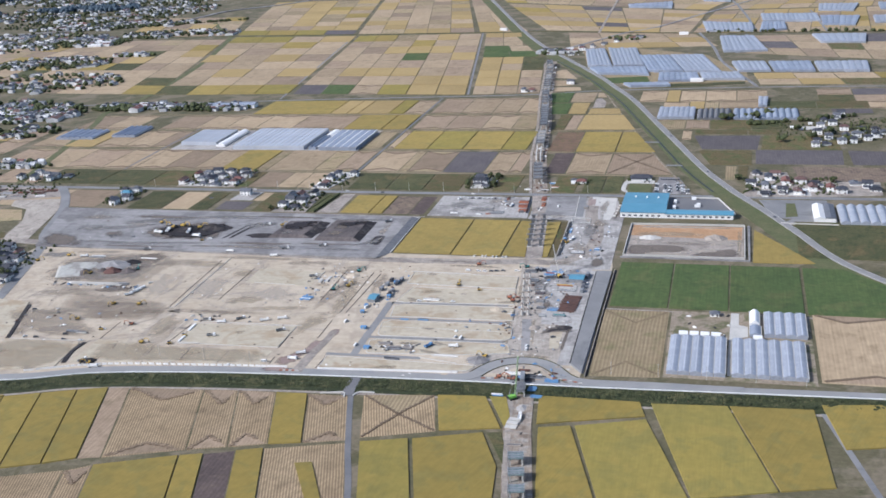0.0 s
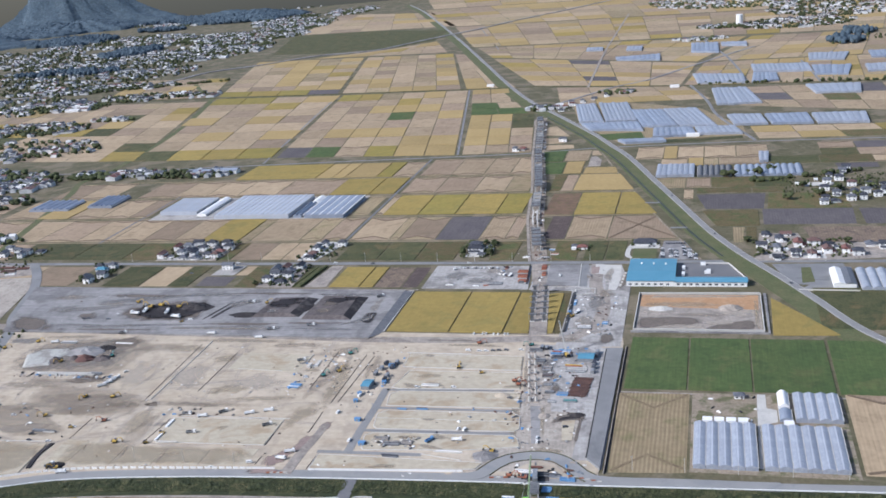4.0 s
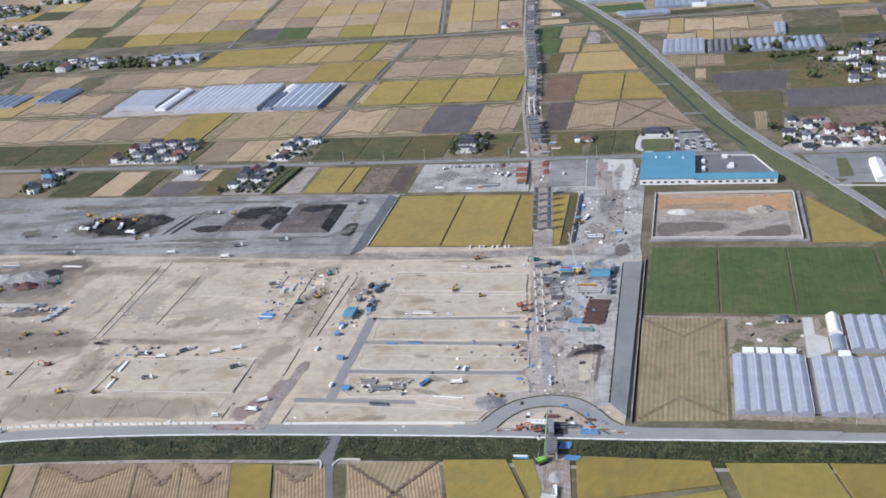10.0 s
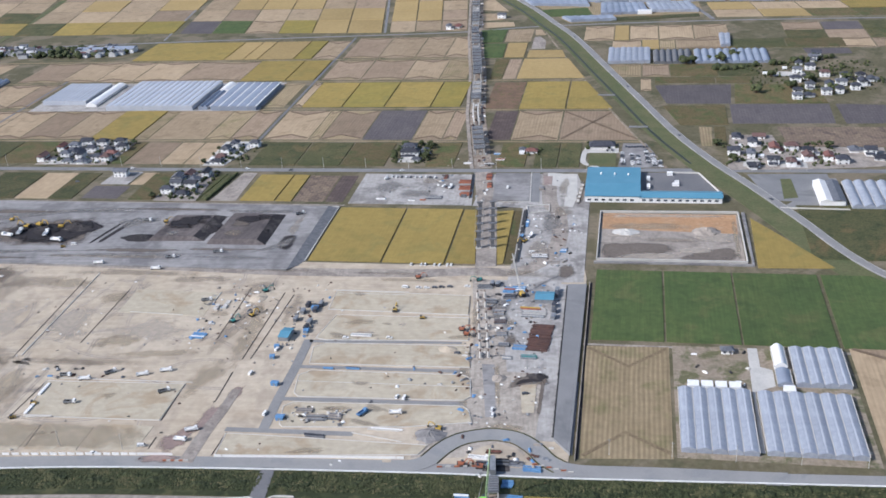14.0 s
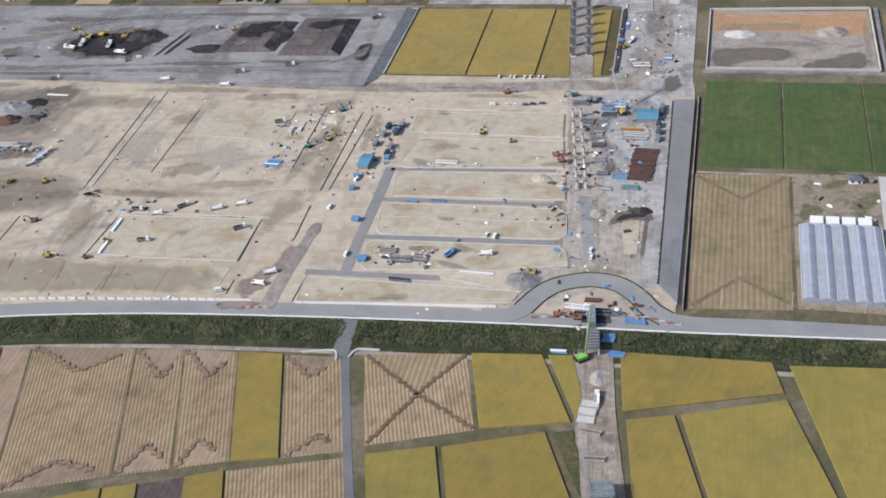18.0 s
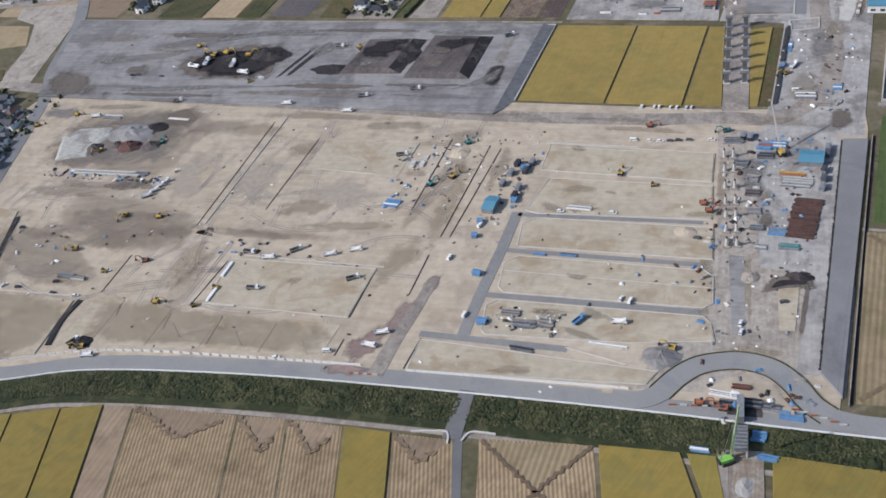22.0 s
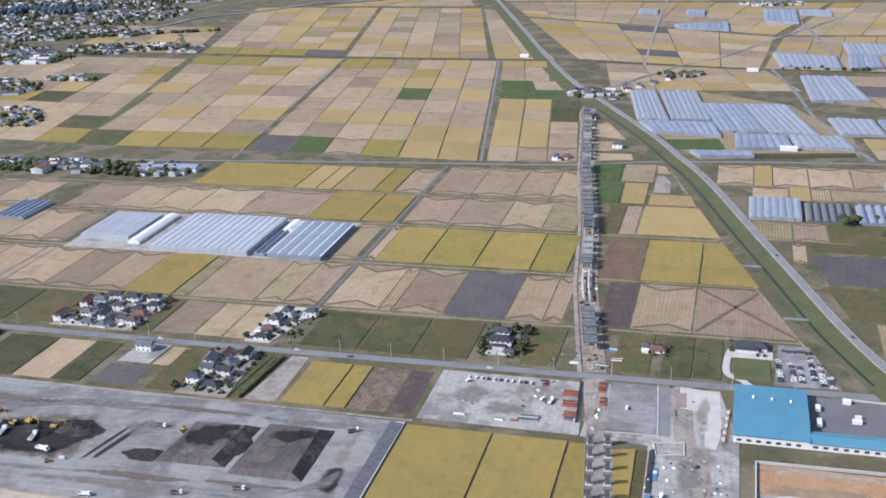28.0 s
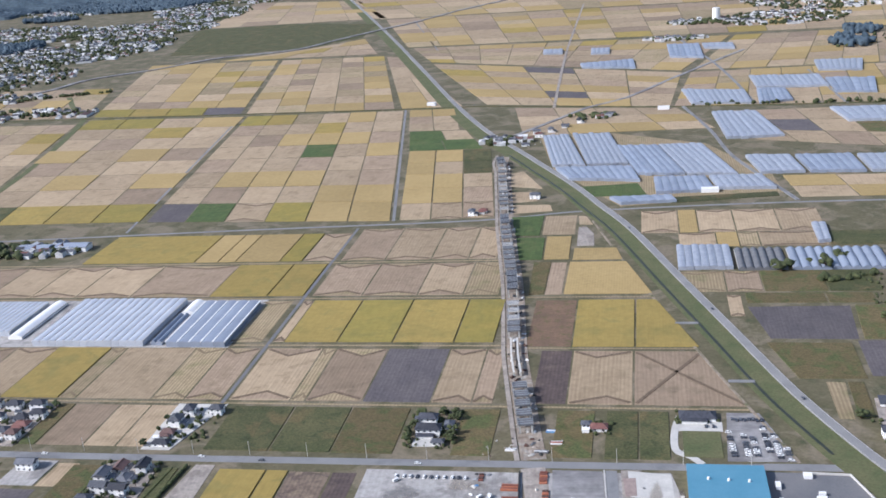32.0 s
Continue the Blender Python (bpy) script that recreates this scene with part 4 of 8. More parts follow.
# the overgrown canal
rnd = random.Random(5)
structure(strip("canal_bank", smooth([(x, y - 16.5) for x, y in CANAL], 6), 23, -0.1, 0.25, M["reeds"]), "weedy canal bank", "bank")
spots, thin, dry, line = [], [], [], smooth(CANAL, 24)
for i in range(19000):
    a = rnd.random() * (len(line) - 1)
    p = line[int(a)].lerp(line[int(a) + 1], a % 1)
    if abs(p.x + 266) < 3 or abs(p.x + 137) < 9 or p.x < -760:
        continue
    side = rnd.random()
    n1, n2 = noise.noise((p.x / 16, side * 3.2, 2.0)), noise.noise((p.x / 5, side * 7, 5.0))
    r = rnd.uniform(0.35, 0.7) + 2.2 * max(0.0, n1 + 0.5 * n2) * rnd.random() * (1.0 if 0.2 < side < 0.85 else 0.3)
    kind = spots if n1 + 0.6 * n2 + rnd.uniform(-0.3, 0.3) > -0.02 and side > 0.12 else dry if rnd.random() < 0.08 + 0.6 * n2 else thin
    kind.append((p.x, p.y - 5.8 - 17.5 * side, 0.25 + r * 0.2, r * 1.25, r * (0.3 if kind is dry else rnd.uniform(0.35, 0.85))))
shrubs("canal_shrubs", spots, "dense dark green shrubs and reeds on the canal banks", "reeds")
shrubs("canal_weeds", thin, "dull green weeds on the canal banks", "canal_grass", "weeds")
shrubs("canal_straw", dry, "dry tan grass on the canal banks", "dry_grass", "grass")
structure(slab("farm_bridge", [(-270, 622), (-261, 622), (-264, 652), (-272, 652)], 0.1, 0.5, M["asphalt_dark"]), "small asphalt bridge over the canal", "bridge")
# flat woods before the hills
spots = []
for cx, cy, rx, ry in [(-1980, 3330, 90, 130), (-2450, 2750, 260, 110), (-2080, 4420, 280, 170), (-2560, 3850, 190, 160), (-1930, 2850, 180, 50), (-2700, 3150, 260, 130), (-2450, 4560, 170, 130), (-2300, 4120, 110, 60), (280, 2720, 40, 60), (330, 2860, 40, 40)]:
    for _ in range(int(rx * ry / 26)):
        a, k = rnd.uniform(0, 6.28), math.sqrt(rnd.random())
        x, y = cx + rx * k * math.cos(a), cy + ry * k * math.sin(a)
        if noise.noise((x / 60, y / 40, 1.0)) > -0.12:
            r = rnd.uniform(5, 9)
            spots.append((x, y, r * 0.9, r, r * rnd.uniform(0.9, 1.4)))
# same foliage as the hills, with haze painted in
shrubs("woods", spots, "woods among the far houses, blue haze put into their colour", "hazy_forest", "woods")
# hedges and thickets along lanes and in the settlements
spots = []
for x0, y0, x1, y1, n in [(-1000, 1520, -760, 1545, 60), (-1500, 2360, -1180, 2330, 70), (-1700, 2420, -1250, 2560, 90), (-60, 2190, 300, 2155, 50),
                          (20, 1420, 160, 1470, 30), (-20, 1460, 60, 1490, 16), (250, 2700, 700, 3000, 130), (400, 2900, 900, 3400, 160), (-2100, 2500, -1500, 2650, 120), (-2300, 3050, -1600, 3000, 110), (-2000, 3550, -1500, 3900, 120)]:
    for _ in range(n):
        t, w = rnd.random(), rnd.uniform(-1, 1) * (6 if n < 100 else 60)
        r = rnd.uniform(2, 5)
        spots.append((x0 + (x1 - x0) * t + w * 0.3, y0 + (y1 - y0) * t + w, r * 0.7, r, r))
shrubs("far_trees", spots, "distant dark green trees and hedges", category="trees")

# ---- building site: ground ----
structure(slab("site_ground", [(-690, 582), (-600, 600), (-541, 616.5), (-480, 636.5), (-394, 649), (-182, 664), (-102, 668), (-102, 890), (-120, 1016), (-160, 1016), (-158, 908), (-190, 906), (-330, 906), (-715, 900), (-740, 760)], -0.2, 0.3, M["earth"]),
          "pale sandy graded earth of the building site", "ground")
structure(slab("site_yard", [(-722, 890), (-333, 890), (-333, 1013), (-770, 1016)], -0.2, 1.5, M["gravel"]), "grey gravelled yard of the building site", "ground")
structure(mesh_ob("yard_slope", [(-333, 905, 1.46), (-333, 1013, 1.46), (-323, 1013, 0.2), (-323, 909, 0.2), (-333, 890, 1.46), (-326, 900, 0.2)], [(0, 3, 2, 1), (4, 5, 3, 0)], M["deck"]), "dark grey sheeted slope of the yard", "slope")
structure(strip("yard_kerb", [(-323.4, 908), (-323.4, 1013), (-770, 1017)], 1.0, 0.1, 1.0, M["concrete"]), "concrete kerb round the yard", "kerb")
structure(strip("haul_road", smooth([(-760, 905), (-600, 896), (-440, 893), (-330, 889), (-230, 892), (-185, 897), (-150, 900), (-128, 940), (-130, 1000), (-140, 1030), (-145, 1098)], 5), 13, 0.1, 0.42, M["mud"]), "rutted grey-brown haul road across the site", "road")
structure(slab("works_yard", [(-160, 880), (-104, 884), (-106, 1030), (-120, 1096), (-204, 1092), (-206, 1020), (-162, 1017), (-160, 905)], 0.2, 0.36, M["pale_gravel"]), "grey gravelled works yard", "ground")
structure(slab("machine_yard", [(-318, 1022), (-207, 1021), (-214, 1092), (-318, 1092)], 0.0, 0.3, M["pale_gravel"]), "grey gravelled machine yard", "ground")
structure(slab("pale_pad", [(-190, 1029), (-158, 1031), (-163, 1096), (-195, 1096)], 0.2, 0.5, M["gravel"]), "levelled grey gravel pad", "pad")
structure(strip("pad_kerb", [(-190.5, 1028), (-157, 1030), (-162, 1097)], 0.9, 0.2, 0.75, M["concrete"]), "pale concrete kerb of the pad", "kerb")
structure(slab("pale_pad", [(-145, 1068), (-129, 1064), (-127, 1020), (-120, 1020), (-117, 1040), (-120, 1094), (-147, 1097)], 0.2, 0.52, M["concrete"]), "pale concrete pad", "pad")
structure(slab("red_pad", [(-148, 1068), (-141, 1069), (-142, 1089), (-150, 1088)], 0.3, 0.62, M["red_gravel"]), "low pad of red crushed brick", "pad")
structure(strip("concrete_frame", [(-159, 1020), (-140, 1024), (-139, 1010), (-156, 1006), (-159, 1020)], 1.2, 0.3, 1.1, M["concrete"]), "open concrete frame of a culvert", "culvert")
structure(slab("grey_lane", [(-157, 1030), (-149, 1030), (-154, 1097), (-161, 1097)], 0.2, 0.45, M["asphalt"]), "grey lane between the pads", "lane")
structure(strip("yard_wall", [(-211, 1036), (-216, 1092)], 0.9, 0.2, 1.8, M["black"]), "dark sheeted wall of the machine yard", "wall")
structure(slab("gravel_lot", [(-448, 1024), (-424, 1024), (-426, 1092), (-440, 1092)], 0.0, 0.2, M["mud"]), "grey gravel lot beside the houses", "lot")
structure(slab("east_strip", [(-190, 668), (-150, 672), (-128, 672), (-118, 700), (-120, 884), (-186, 884), (-172, 790)], 0.2, 0.4, M["strip_sand"]), "trampled grey-brown working strip under the viaduct line", "ground")
structure(slab("east_yard", [(-146, 760), (-120, 760), (-120, 884), (-166, 884)], 0.3, 0.5, M["pale_gravel"]), "grey gravel storage yard", "ground")
structure(slab("bank_shoulder", [(-122, 690), (-110, 690), (-114, 880), (-121, 880)], 0.2, 0.52, M["pale_gravel"]), "pale gravel shoulder beside the bank", "ground")
structure(slab("raised_bank", [(-111.5, 691), (-101.5, 678), (-101.5, 880), (-115, 879)], 0.1, 1.5, M["asphalt"], inset=0.7), "low grey surfaced bank along the site edge", "bank")
# shaded east slope: the shade is in its dark grey colour
structure(mesh_ob("bank_slope", [(-103.6, 682, 1.54), (-103.2, 752, 1.54), (-100.4, 752, 0.5), (-100.2, 678, 0.5)], [(0, 3, 2, 1)], M["deck"]), "slope of the bank, its shade put in as dark grey", "slope")
structure(strip("bank_wall", [(-98.6, 674), (-99.4, 884)], 0.5, 0, 1.3, M["mud"]), "low concrete wall at the foot of the bank", "wall")
# shadow along the bank's foot, laid down as a flat dark strip
structure(strip("bank_ditch", [(-97.4, 676), (-98.2, 884)], 1.5, 0.0, 0.14, M["dark_soil"]), "dark strip painted as the shadow below the bank", "ditch")
bag = random.Random(3)
bv, bf = [], []
for i in range(130):
    y = 694 + 184 * i / 130
    x = -112.0 - 3.3 * i / 130 + bag.uniform(-0.25, 0.25)
    k, w, d, h = len(bv), bag.uniform(0.4, 0.8), bag.uniform(0.3, 0.55), bag.uniform(0.5, 0.9)
    bv += [(x + u * w, y + t * d, 0.45 + (h if q else 0)) for q in (0, 1) for u, t in ((-1, -1), (1, -1), (1, 1), (-1, 1))]
    bf += [tuple(k + j for j in q) for q in ((4, 5, 6, 7), (0, 1, 5, 4), (1, 2, 6, 5), (2, 3, 7, 6), (3, 0, 4, 7))]
tagged(mesh_ob("sandbags", bv, bf, M["black"]), "row of black sandbags along the bank's edge", "sandbags", kind="stuff")
# ground inside the detour loop, with the pit of the bridge abutment
structure(slab("loop_island", [(-164, 663), (-118, 665), (-126, 674), (-132, 682), (-143, 686), (-152, 681), (-159, 673)], 0.3, 0.55, M["earth"]), "sandy ground inside the detour loop", "ground")
structure(slab("abutment_pit", [(-148, 660), (-133, 661), (-134, 669), (-142, 670.5), (-147, 668)], 0.4, 0.585, M["dark_soil"]), "dark pit of the bridge abutment", "pit")

# loose spreads of soil and gravel that thin out at the edge
rnd = random.Random(11)


def spread_soil(pts, material, z, rim=6.0, label="", amp=0.25):
    """A spread of soil over the outline pts: uneven, thinning out over the rim."""
    ring = [Vector(p) for p in smooth([pts[-1], *pts, pts[0], pts[1]], 5)[5:-5]]
    n, c = len(ring), sum(ring, Vector((0, 0))) / len(ring)
    v, f, fade = [], [], []
    size = min(max(p.x for p in ring) - min(p.x for p in ring), max(p.y for p in ring) - min(p.y for p in ring)) / 2
    k = min(rim / size, 0.75)
    for w in (0.0, 1.0):
        for p in ring:
            q = c + (p - c) * (1 + 0.4 * k - (1.2 * k * w) + 0.1 * amp * noise.noise((p.x / 7, p.y / 7, 3.0)))
            v.append((q.x, q.y, z))
            fade.append(w)
    f = [(i, (i + 1) % n, n + (i + 1) % n, n + i) for i in range(n)] + [(n + i, n + (i + 1) % n, 2 * n) for i in range(n)]
    v.append((c.x, c.y, z))
    fade.append(1.0)
    ob = mesh_ob("soil_spread", v, f, M[material])
    ob.data.attributes.new("fade", "FLOAT", "POINT").data.foreach_set("value", fade)
    return structure(ob, label or {"soft_dark": "spread of black excavated soil", "soft_brown": "spread of dark brown soil", "soft_mud": "damp brown soil", "soft_grey": "grey trampled gravel", "soft_pale": "pale dry sand", "soft_tan": "tan sandy soil", "soft_rust": "red-brown crushed gravel", "soft_damp": "wet brown soil churned by tyres"}[material], "soil")


def blob(x, y, rx, ry, material, z, turn=0.0, rim=None):
    ring = []
    for i in range(10):
        a = 2 * math.pi * i / 10
        k = rnd.uniform(0.7, 1.15)
        px, py = rx * k * math.cos(a), ry * k * math.sin(a)
        ring.append((x + px * math.cos(turn) - py * math.sin(turn), y + px * math.sin(turn) + py * math.cos(turn)))
    return spread_soil(ring, material, z, rim or min(rx, ry))


# damp and dry ground on the graded earth
zz = itertools.count()
top = lambda: 0.325 + 0.004 * (next(zz) % 24)
spread_soil([(-640, 801), (-550, 816), (-550, 841), (-566, 884), (-648, 858), (-660, 841)], "soft_grey", 0.34, 16)
spread_soil([(-584, 751), (-539, 718), (-479, 737), (-490, 757), (-550, 764), (-581, 759)], "soft_mud", 0.36, 14)
for x, y, rx, ry, m, t in [(-610, 776, 46, 9, "soft_mud", 0.1), (-560, 790, 26, 8, "soft_brown", 0.1), (-500, 745, 30, 6, "soft_mud", 0.05), (-440, 750, 34, 5, "soft_mud", 0.0), (-590, 735, 24, 10, "soft_mud", 0.3), (-640, 740, 40, 12, "soft_mud", 0.2), (-570, 868, 26, 16, "soft_brown", 0.4),
                           (-530, 860, 34, 14, "soft_mud", 0.3), (-460, 880, 60, 6, "soft_mud", 0.0), (-400, 872, 40, 7, "soft_mud", 0.1), (-470, 800, 22, 30, "soft_pale", 0.1), (-400, 795, 30, 18, "soft_pale", 0.0), (-520, 800, 16, 34, "soft_pale", 0.2), (-560, 700, 30, 9, "soft_pale", 0.2), (-420, 780, 24, 9, "soft_tan", 0.2),
                           (-385, 765, 34, 7, "soft_tan", 0.1), (-330, 800, 9, 46, "soft_tan", 0.1), (-340, 740, 10, 26, "soft_tan", -0.3), (-470, 720, 12, 26, "soft_tan", 0.2), (-310, 830, 7, 26, "soft_mud", 0.0), (-345, 860, 16, 14, "soft_mud", 0.5), (-395, 700, 20, 6, "soft_mud", 0.0), (-470, 668, 16, 7, "soft_mud", 0.0), (-402, 668, 12, 7, "soft_tan", 0.0),
                           (-436, 668, 8, 6, "soft_tan", 0.2), (-560, 650, 24, 12, "soft_tan", 0.3), (-600, 690, 10, 14, "soft_tan", 0.0), (-500, 860, 20, 12, "soft_tan", 0.2), (-450, 840, 20, 9, "soft_tan", 0.0), (-600, 640, 20, 14, "soft_tan", 0.3), (-660, 700, 20, 20, "soft_tan", 0.0), (-690, 800, 16, 30, "soft_tan", 0.2), (-680, 870, 20, 10, "soft_grey", 0.0),
                           (-335, 655, 14, 6, "soft_rust", 0.1), (-331, 672, 9, 16, "soft_rust", -0.2), (-321, 696, 7, 18, "soft_rust", -0.25), (-313, 722, 5, 14, "soft_rust", -0.2), (-182, 690, 13, 9, "soft_grey", 0.3), (-186, 782, 13, 8, "soft_mud", 0.1)]:
    blob(x, y, rx, ry, m, top(), t)
spread_soil([(-645, 872), (-572, 884), (-537, 870), (-534, 838), (-539, 805), (-552, 790), (-600, 800), (-655, 806), (-662, 846)], "soft_damp", 0.435, 10)
spread_soil([(-510, 655), (-480, 648), (-420, 656), (-354, 662), (-355, 682), (-430, 682), (-505, 680)], "soft_tan", 0.62, 7)
spread_soil([(-592, 622), (-560, 624), (-524, 636), (-529, 672), (-594, 672)], "soft_tan", 0.955, 7)
spread_soil([(-602, 772), (-556, 776), (-489, 762), (-477, 731), (-509, 722), (-552, 722), (-590, 738)], "soft_damp", 0.44, 9)
spread_soil([(-640, 730), (-575, 735), (-540, 712), (-520, 690), (-560, 684), (-600, 700)], "soft_mud", 0.945, 9)
for q in ([(-475, 752), (-420, 757), (-380, 752), (-420, 746)], [(-640, 786), (-560, 790), (-540, 784), (-600, 780)], [(-350, 760), (-336, 800), (-330, 840), (-342, 850), (-352, 800)], [(-470, 700), (-458, 740), (-452, 690), (-462, 676)]):
    spread_soil(q, "soft_damp", top(), 5)
# the pale stone pad beside the heaps
structure(slab("stone_pad", [(-642, 808), (-618, 815), (-619, 830), (-612, 846), (-622, 854), (-648, 850), (-657, 837)], 0.2, 1.3, M["crushed_stone"], inset=4.0), "levelled pad of pale crushed stone", "pad")
# excavated soil in the yard
yz = itertools.count()
high = lambda: 1.53 + 0.006 * (next(yz) % 30)
spread_soil([(-612, 928), (-622, 956), (-564, 980), (-528, 974), (-518, 945), (-530, 924), (-579, 920)], "soft_brown", high(), 14)
spread_soil([(-588, 931), (-598, 956), (-581, 962), (-550, 957), (-537, 931), (-560, 927)], "soft_dark", high(), 6)
spread_soil([(-590, 929), (-600, 957), (-581, 964), (-548, 958), (-534, 931), (-560, 925)], "soft_dark", high(), 12)
spread_soil([(-562, 958), (-556, 974), (-531, 971), (-524, 950), (-540, 946)], "soft_dark", high(), 8)
for q in ([(-354, 925), (-341, 925), (-343, 952), (-355, 951)],):
    spread_soil(q, "soft_dark", high(), 4.5)
for q in ([(-512, 932), (-508, 932), (-498, 975), (-502, 975)], [(-519, 930), (-516, 930), (-507, 968), (-510, 968)], [(-486, 933), (-465, 938), (-466, 943), (-484, 940)]):
    spread_soil(q, "soft_dark", high(), 2.0)
spread_soil([(-720, 893), (-670, 892), (-679, 915), (-714, 930), (-734, 926)], "soft_brown", high(), 13)
spread_soil([(-604, 940), (-602, 962), (-560, 968), (-536, 974), (-520, 957), (-543, 936), (-571, 930)], "soft_dark", high(), 5)
for q in ([(-660, 975), (-560, 1000), (-480, 1003), (-560, 990), (-640, 968)], [(-700, 940), (-640, 950), (-610, 970), (-640, 962), (-690, 952)], [(-560, 905), (-480, 912), (-400, 914), (-470, 904)], [(-660, 900), (-600, 912), (-540, 914), (-600, 902)], [(-430, 1000), (-360, 1003), (-345, 996), (-400, 994)], [(-372, 918), (-345, 930), (-344, 950), (-360, 930)], [(-500, 975), (-478, 985), (-470, 976), (-490, 968)]):
    spread_soil(q, "soft_grey", high(), 6)
for x, y, rx, ry, m, t in [(-651, 932, 14, 12, "soft_brown", 0.2), (-690, 950, 22, 10, "soft_grey", 0.1), (-620, 990, 60, 5, "soft_brown", 0.02), (-540, 994, 50, 4, "soft_grey", 0.0), (-470, 1000, 60, 4, "soft_brown", 0.0), (-560, 912, 60, 3, "soft_grey", 0.04), (-470, 917, 50, 4, "soft_brown", 0.02), (-400, 922, 40, 3, "soft_brown", 0.03), (-650, 908, 40, 3, "soft_grey", 0.0),
                           (-600, 898, 70, 2.6, "soft_brown", 0.02), (-500, 970, 14, 14, "soft_grey", 0.0), (-490, 905, 80, 3, "soft_mud", 0.02), (-380, 908, 36, 4, "soft_grey", 0.0), (-700, 985, 30, 9, "soft_mud", 0.1), (-640, 965, 24, 6, "soft_mud", 0.0), (-350, 970, 6, 26, "soft_mud", 0.0)]:
    blob(x, y, rx, ry, m, high(), t)
for x, y, rx, ry, m, t in [(-430, 897, 60, 2.4, "soft_brown", 0.0), (-560, 897, 50, 2.4, "soft_brown", -0.02), (-340, 891, 40, 4, "soft_mud", 0.0), (-250, 890, 40, 3, "soft_mud", 0.02), (-640, 880, 40, 4, "soft_mud", 0.1), (-230, 880, 36, 4, "soft_tan", 0.0)]:
    blob(x, y, rx, ry, m, 0.45 + 0.004 * (next(zz) % 12), t)
# under the viaduct line and in the works yards
ez = itertools.count()
low = lambda: 0.53 + 0.004 * (next(ez) % 30)
spread_soil([(-145, 740), (-142, 751), (-133, 757), (-121, 761), (-118, 748), (-130, 747)], "soft_brown", low(), 4)
spread_soil([(-140, 745), (-137, 751), (-129, 754), (-123, 756), (-123, 751), (-131, 749)], "soft_dark", low(), 2)
spread_soil([(-123.5, 750), (-120.5, 750), (-121, 714), (-123.5, 714)], "soft_brown", low(), 1.2)
structure(slab("bare_pad", [(-136, 745), (-126, 748), (-125, 717), (-132, 716)], 0.3, 0.62, M["plateau"]), "levelled pale pad", "pad")
structure(slab("grey_lane", [(-163, 768), (-155, 768), (-147, 711), (-153, 710)], 0.3, 0.5, M["gravel"]), "grey gravel lane under the viaduct line", "lane")
for x, y, rx, ry, m, t in [(-172, 750, 4, 48, "soft_tan", 0.16), (-176, 830, 4, 28, "soft_tan", 0.1), (-150, 745, 3, 30, "soft_tan", 0.13), (-160, 840, 8, 26, "soft_grey", 0.1), (-150, 895, 26, 8, "soft_mud", 0.0), (-142, 935, 12, 26, "soft_mud", 0.0), (-135, 985, 9, 26, "soft_grey", 0.1), (-118, 900, 8, 16, "soft_brown", 0.0), (-128, 1010, 9, 16, "soft_mud", 0.0),
                           (-150, 820, 6, 8, "soft_mud", 0.0), (-140, 700, 14, 6, "soft_tan", 0.0), (-148, 800, 5, 12, "soft_brown", 0.0), (-128, 730, 4, 20, "soft_grey", 0.0)]:
    blob(x, y, rx, ry, m, low(), t)
for x, y, rx, ry, m, t in [(-290, 1060, 16, 16, "soft_grey", 0.0), (-250, 1075, 22, 8, "soft_mud", 0.0), (-262, 1045, 26, 10, "soft_grey", 0.1), (-180, 1030, 24, 5, "soft_mud", 0.0), (-130, 1060, 5, 28, "soft_mud", 0.0), (-114, 1050, 4, 40, "soft_brown", 0.0)]:
    blob(x, y, rx, ry, m, 0.52 + 0.004 * (next(ez) % 12), t)


# tyre tracks worn into the earth
rnd = random.Random(77)
tv, tf = [], []


def track(pts, w, z):
    l, r = ribbon(smooth(pts, 5), w)
    for i, (a, b) in enumerate(zip(l, r)):
        k = len(tv)
        tv.extend([(a.x, a.y, z), (b.x, b.y, z)])
        if i:
            tf.append((k - 2, k - 1, k + 1, k))


for i in range(150):
    x, y = rnd.uniform(-670, -320), rnd.uniform(660, 885)
    a = rnd.choice((0.05, 0.05, 1.6, 1.55, 0.5)) + rnd.uniform(-0.25, 0.25)
    ln, bend = rnd.uniform(20, 70), rnd.uniform(-8, 8)
    q = [(x + math.cos(a) * ln * t - math.sin(a) * bend * math.sin(3 * t), y + math.sin(a) * ln * t + math.cos(a) * bend * math.sin(3 * t)) for t in (0, 0.33, 0.66, 1.0)]
    if all(-690 < px < -316 and 662 < py < 888 for px, py in q):
        for o in (0.0, 2.0):
            track([(px - math.sin(a) * o, py + math.cos(a) * o) for px, py in q], rnd.uniform(0.4, 0.8), 0.33 + 0.0004 * i)
tagged(mesh_ob("tyre_tracks", tv, tf, M["mud"]), "tyre tracks worn into the sandy earth", "tyre tracks", kind="stuff")

# levelled lots: raised plateaus with pale kerbs
def lot(pts, z=0.75, kerb=True):
    e = structure(slab("levelled_lot", pts, 0.2, z, M["plateau"], inset=0.5), "levelled sandy building lot", "lot")
    if kerb:
        strip("kerb", [Vector(p) for p in (*pts, pts[0])], 0.5, 0.3, z + 0.12, M["curb"], e)
    return e


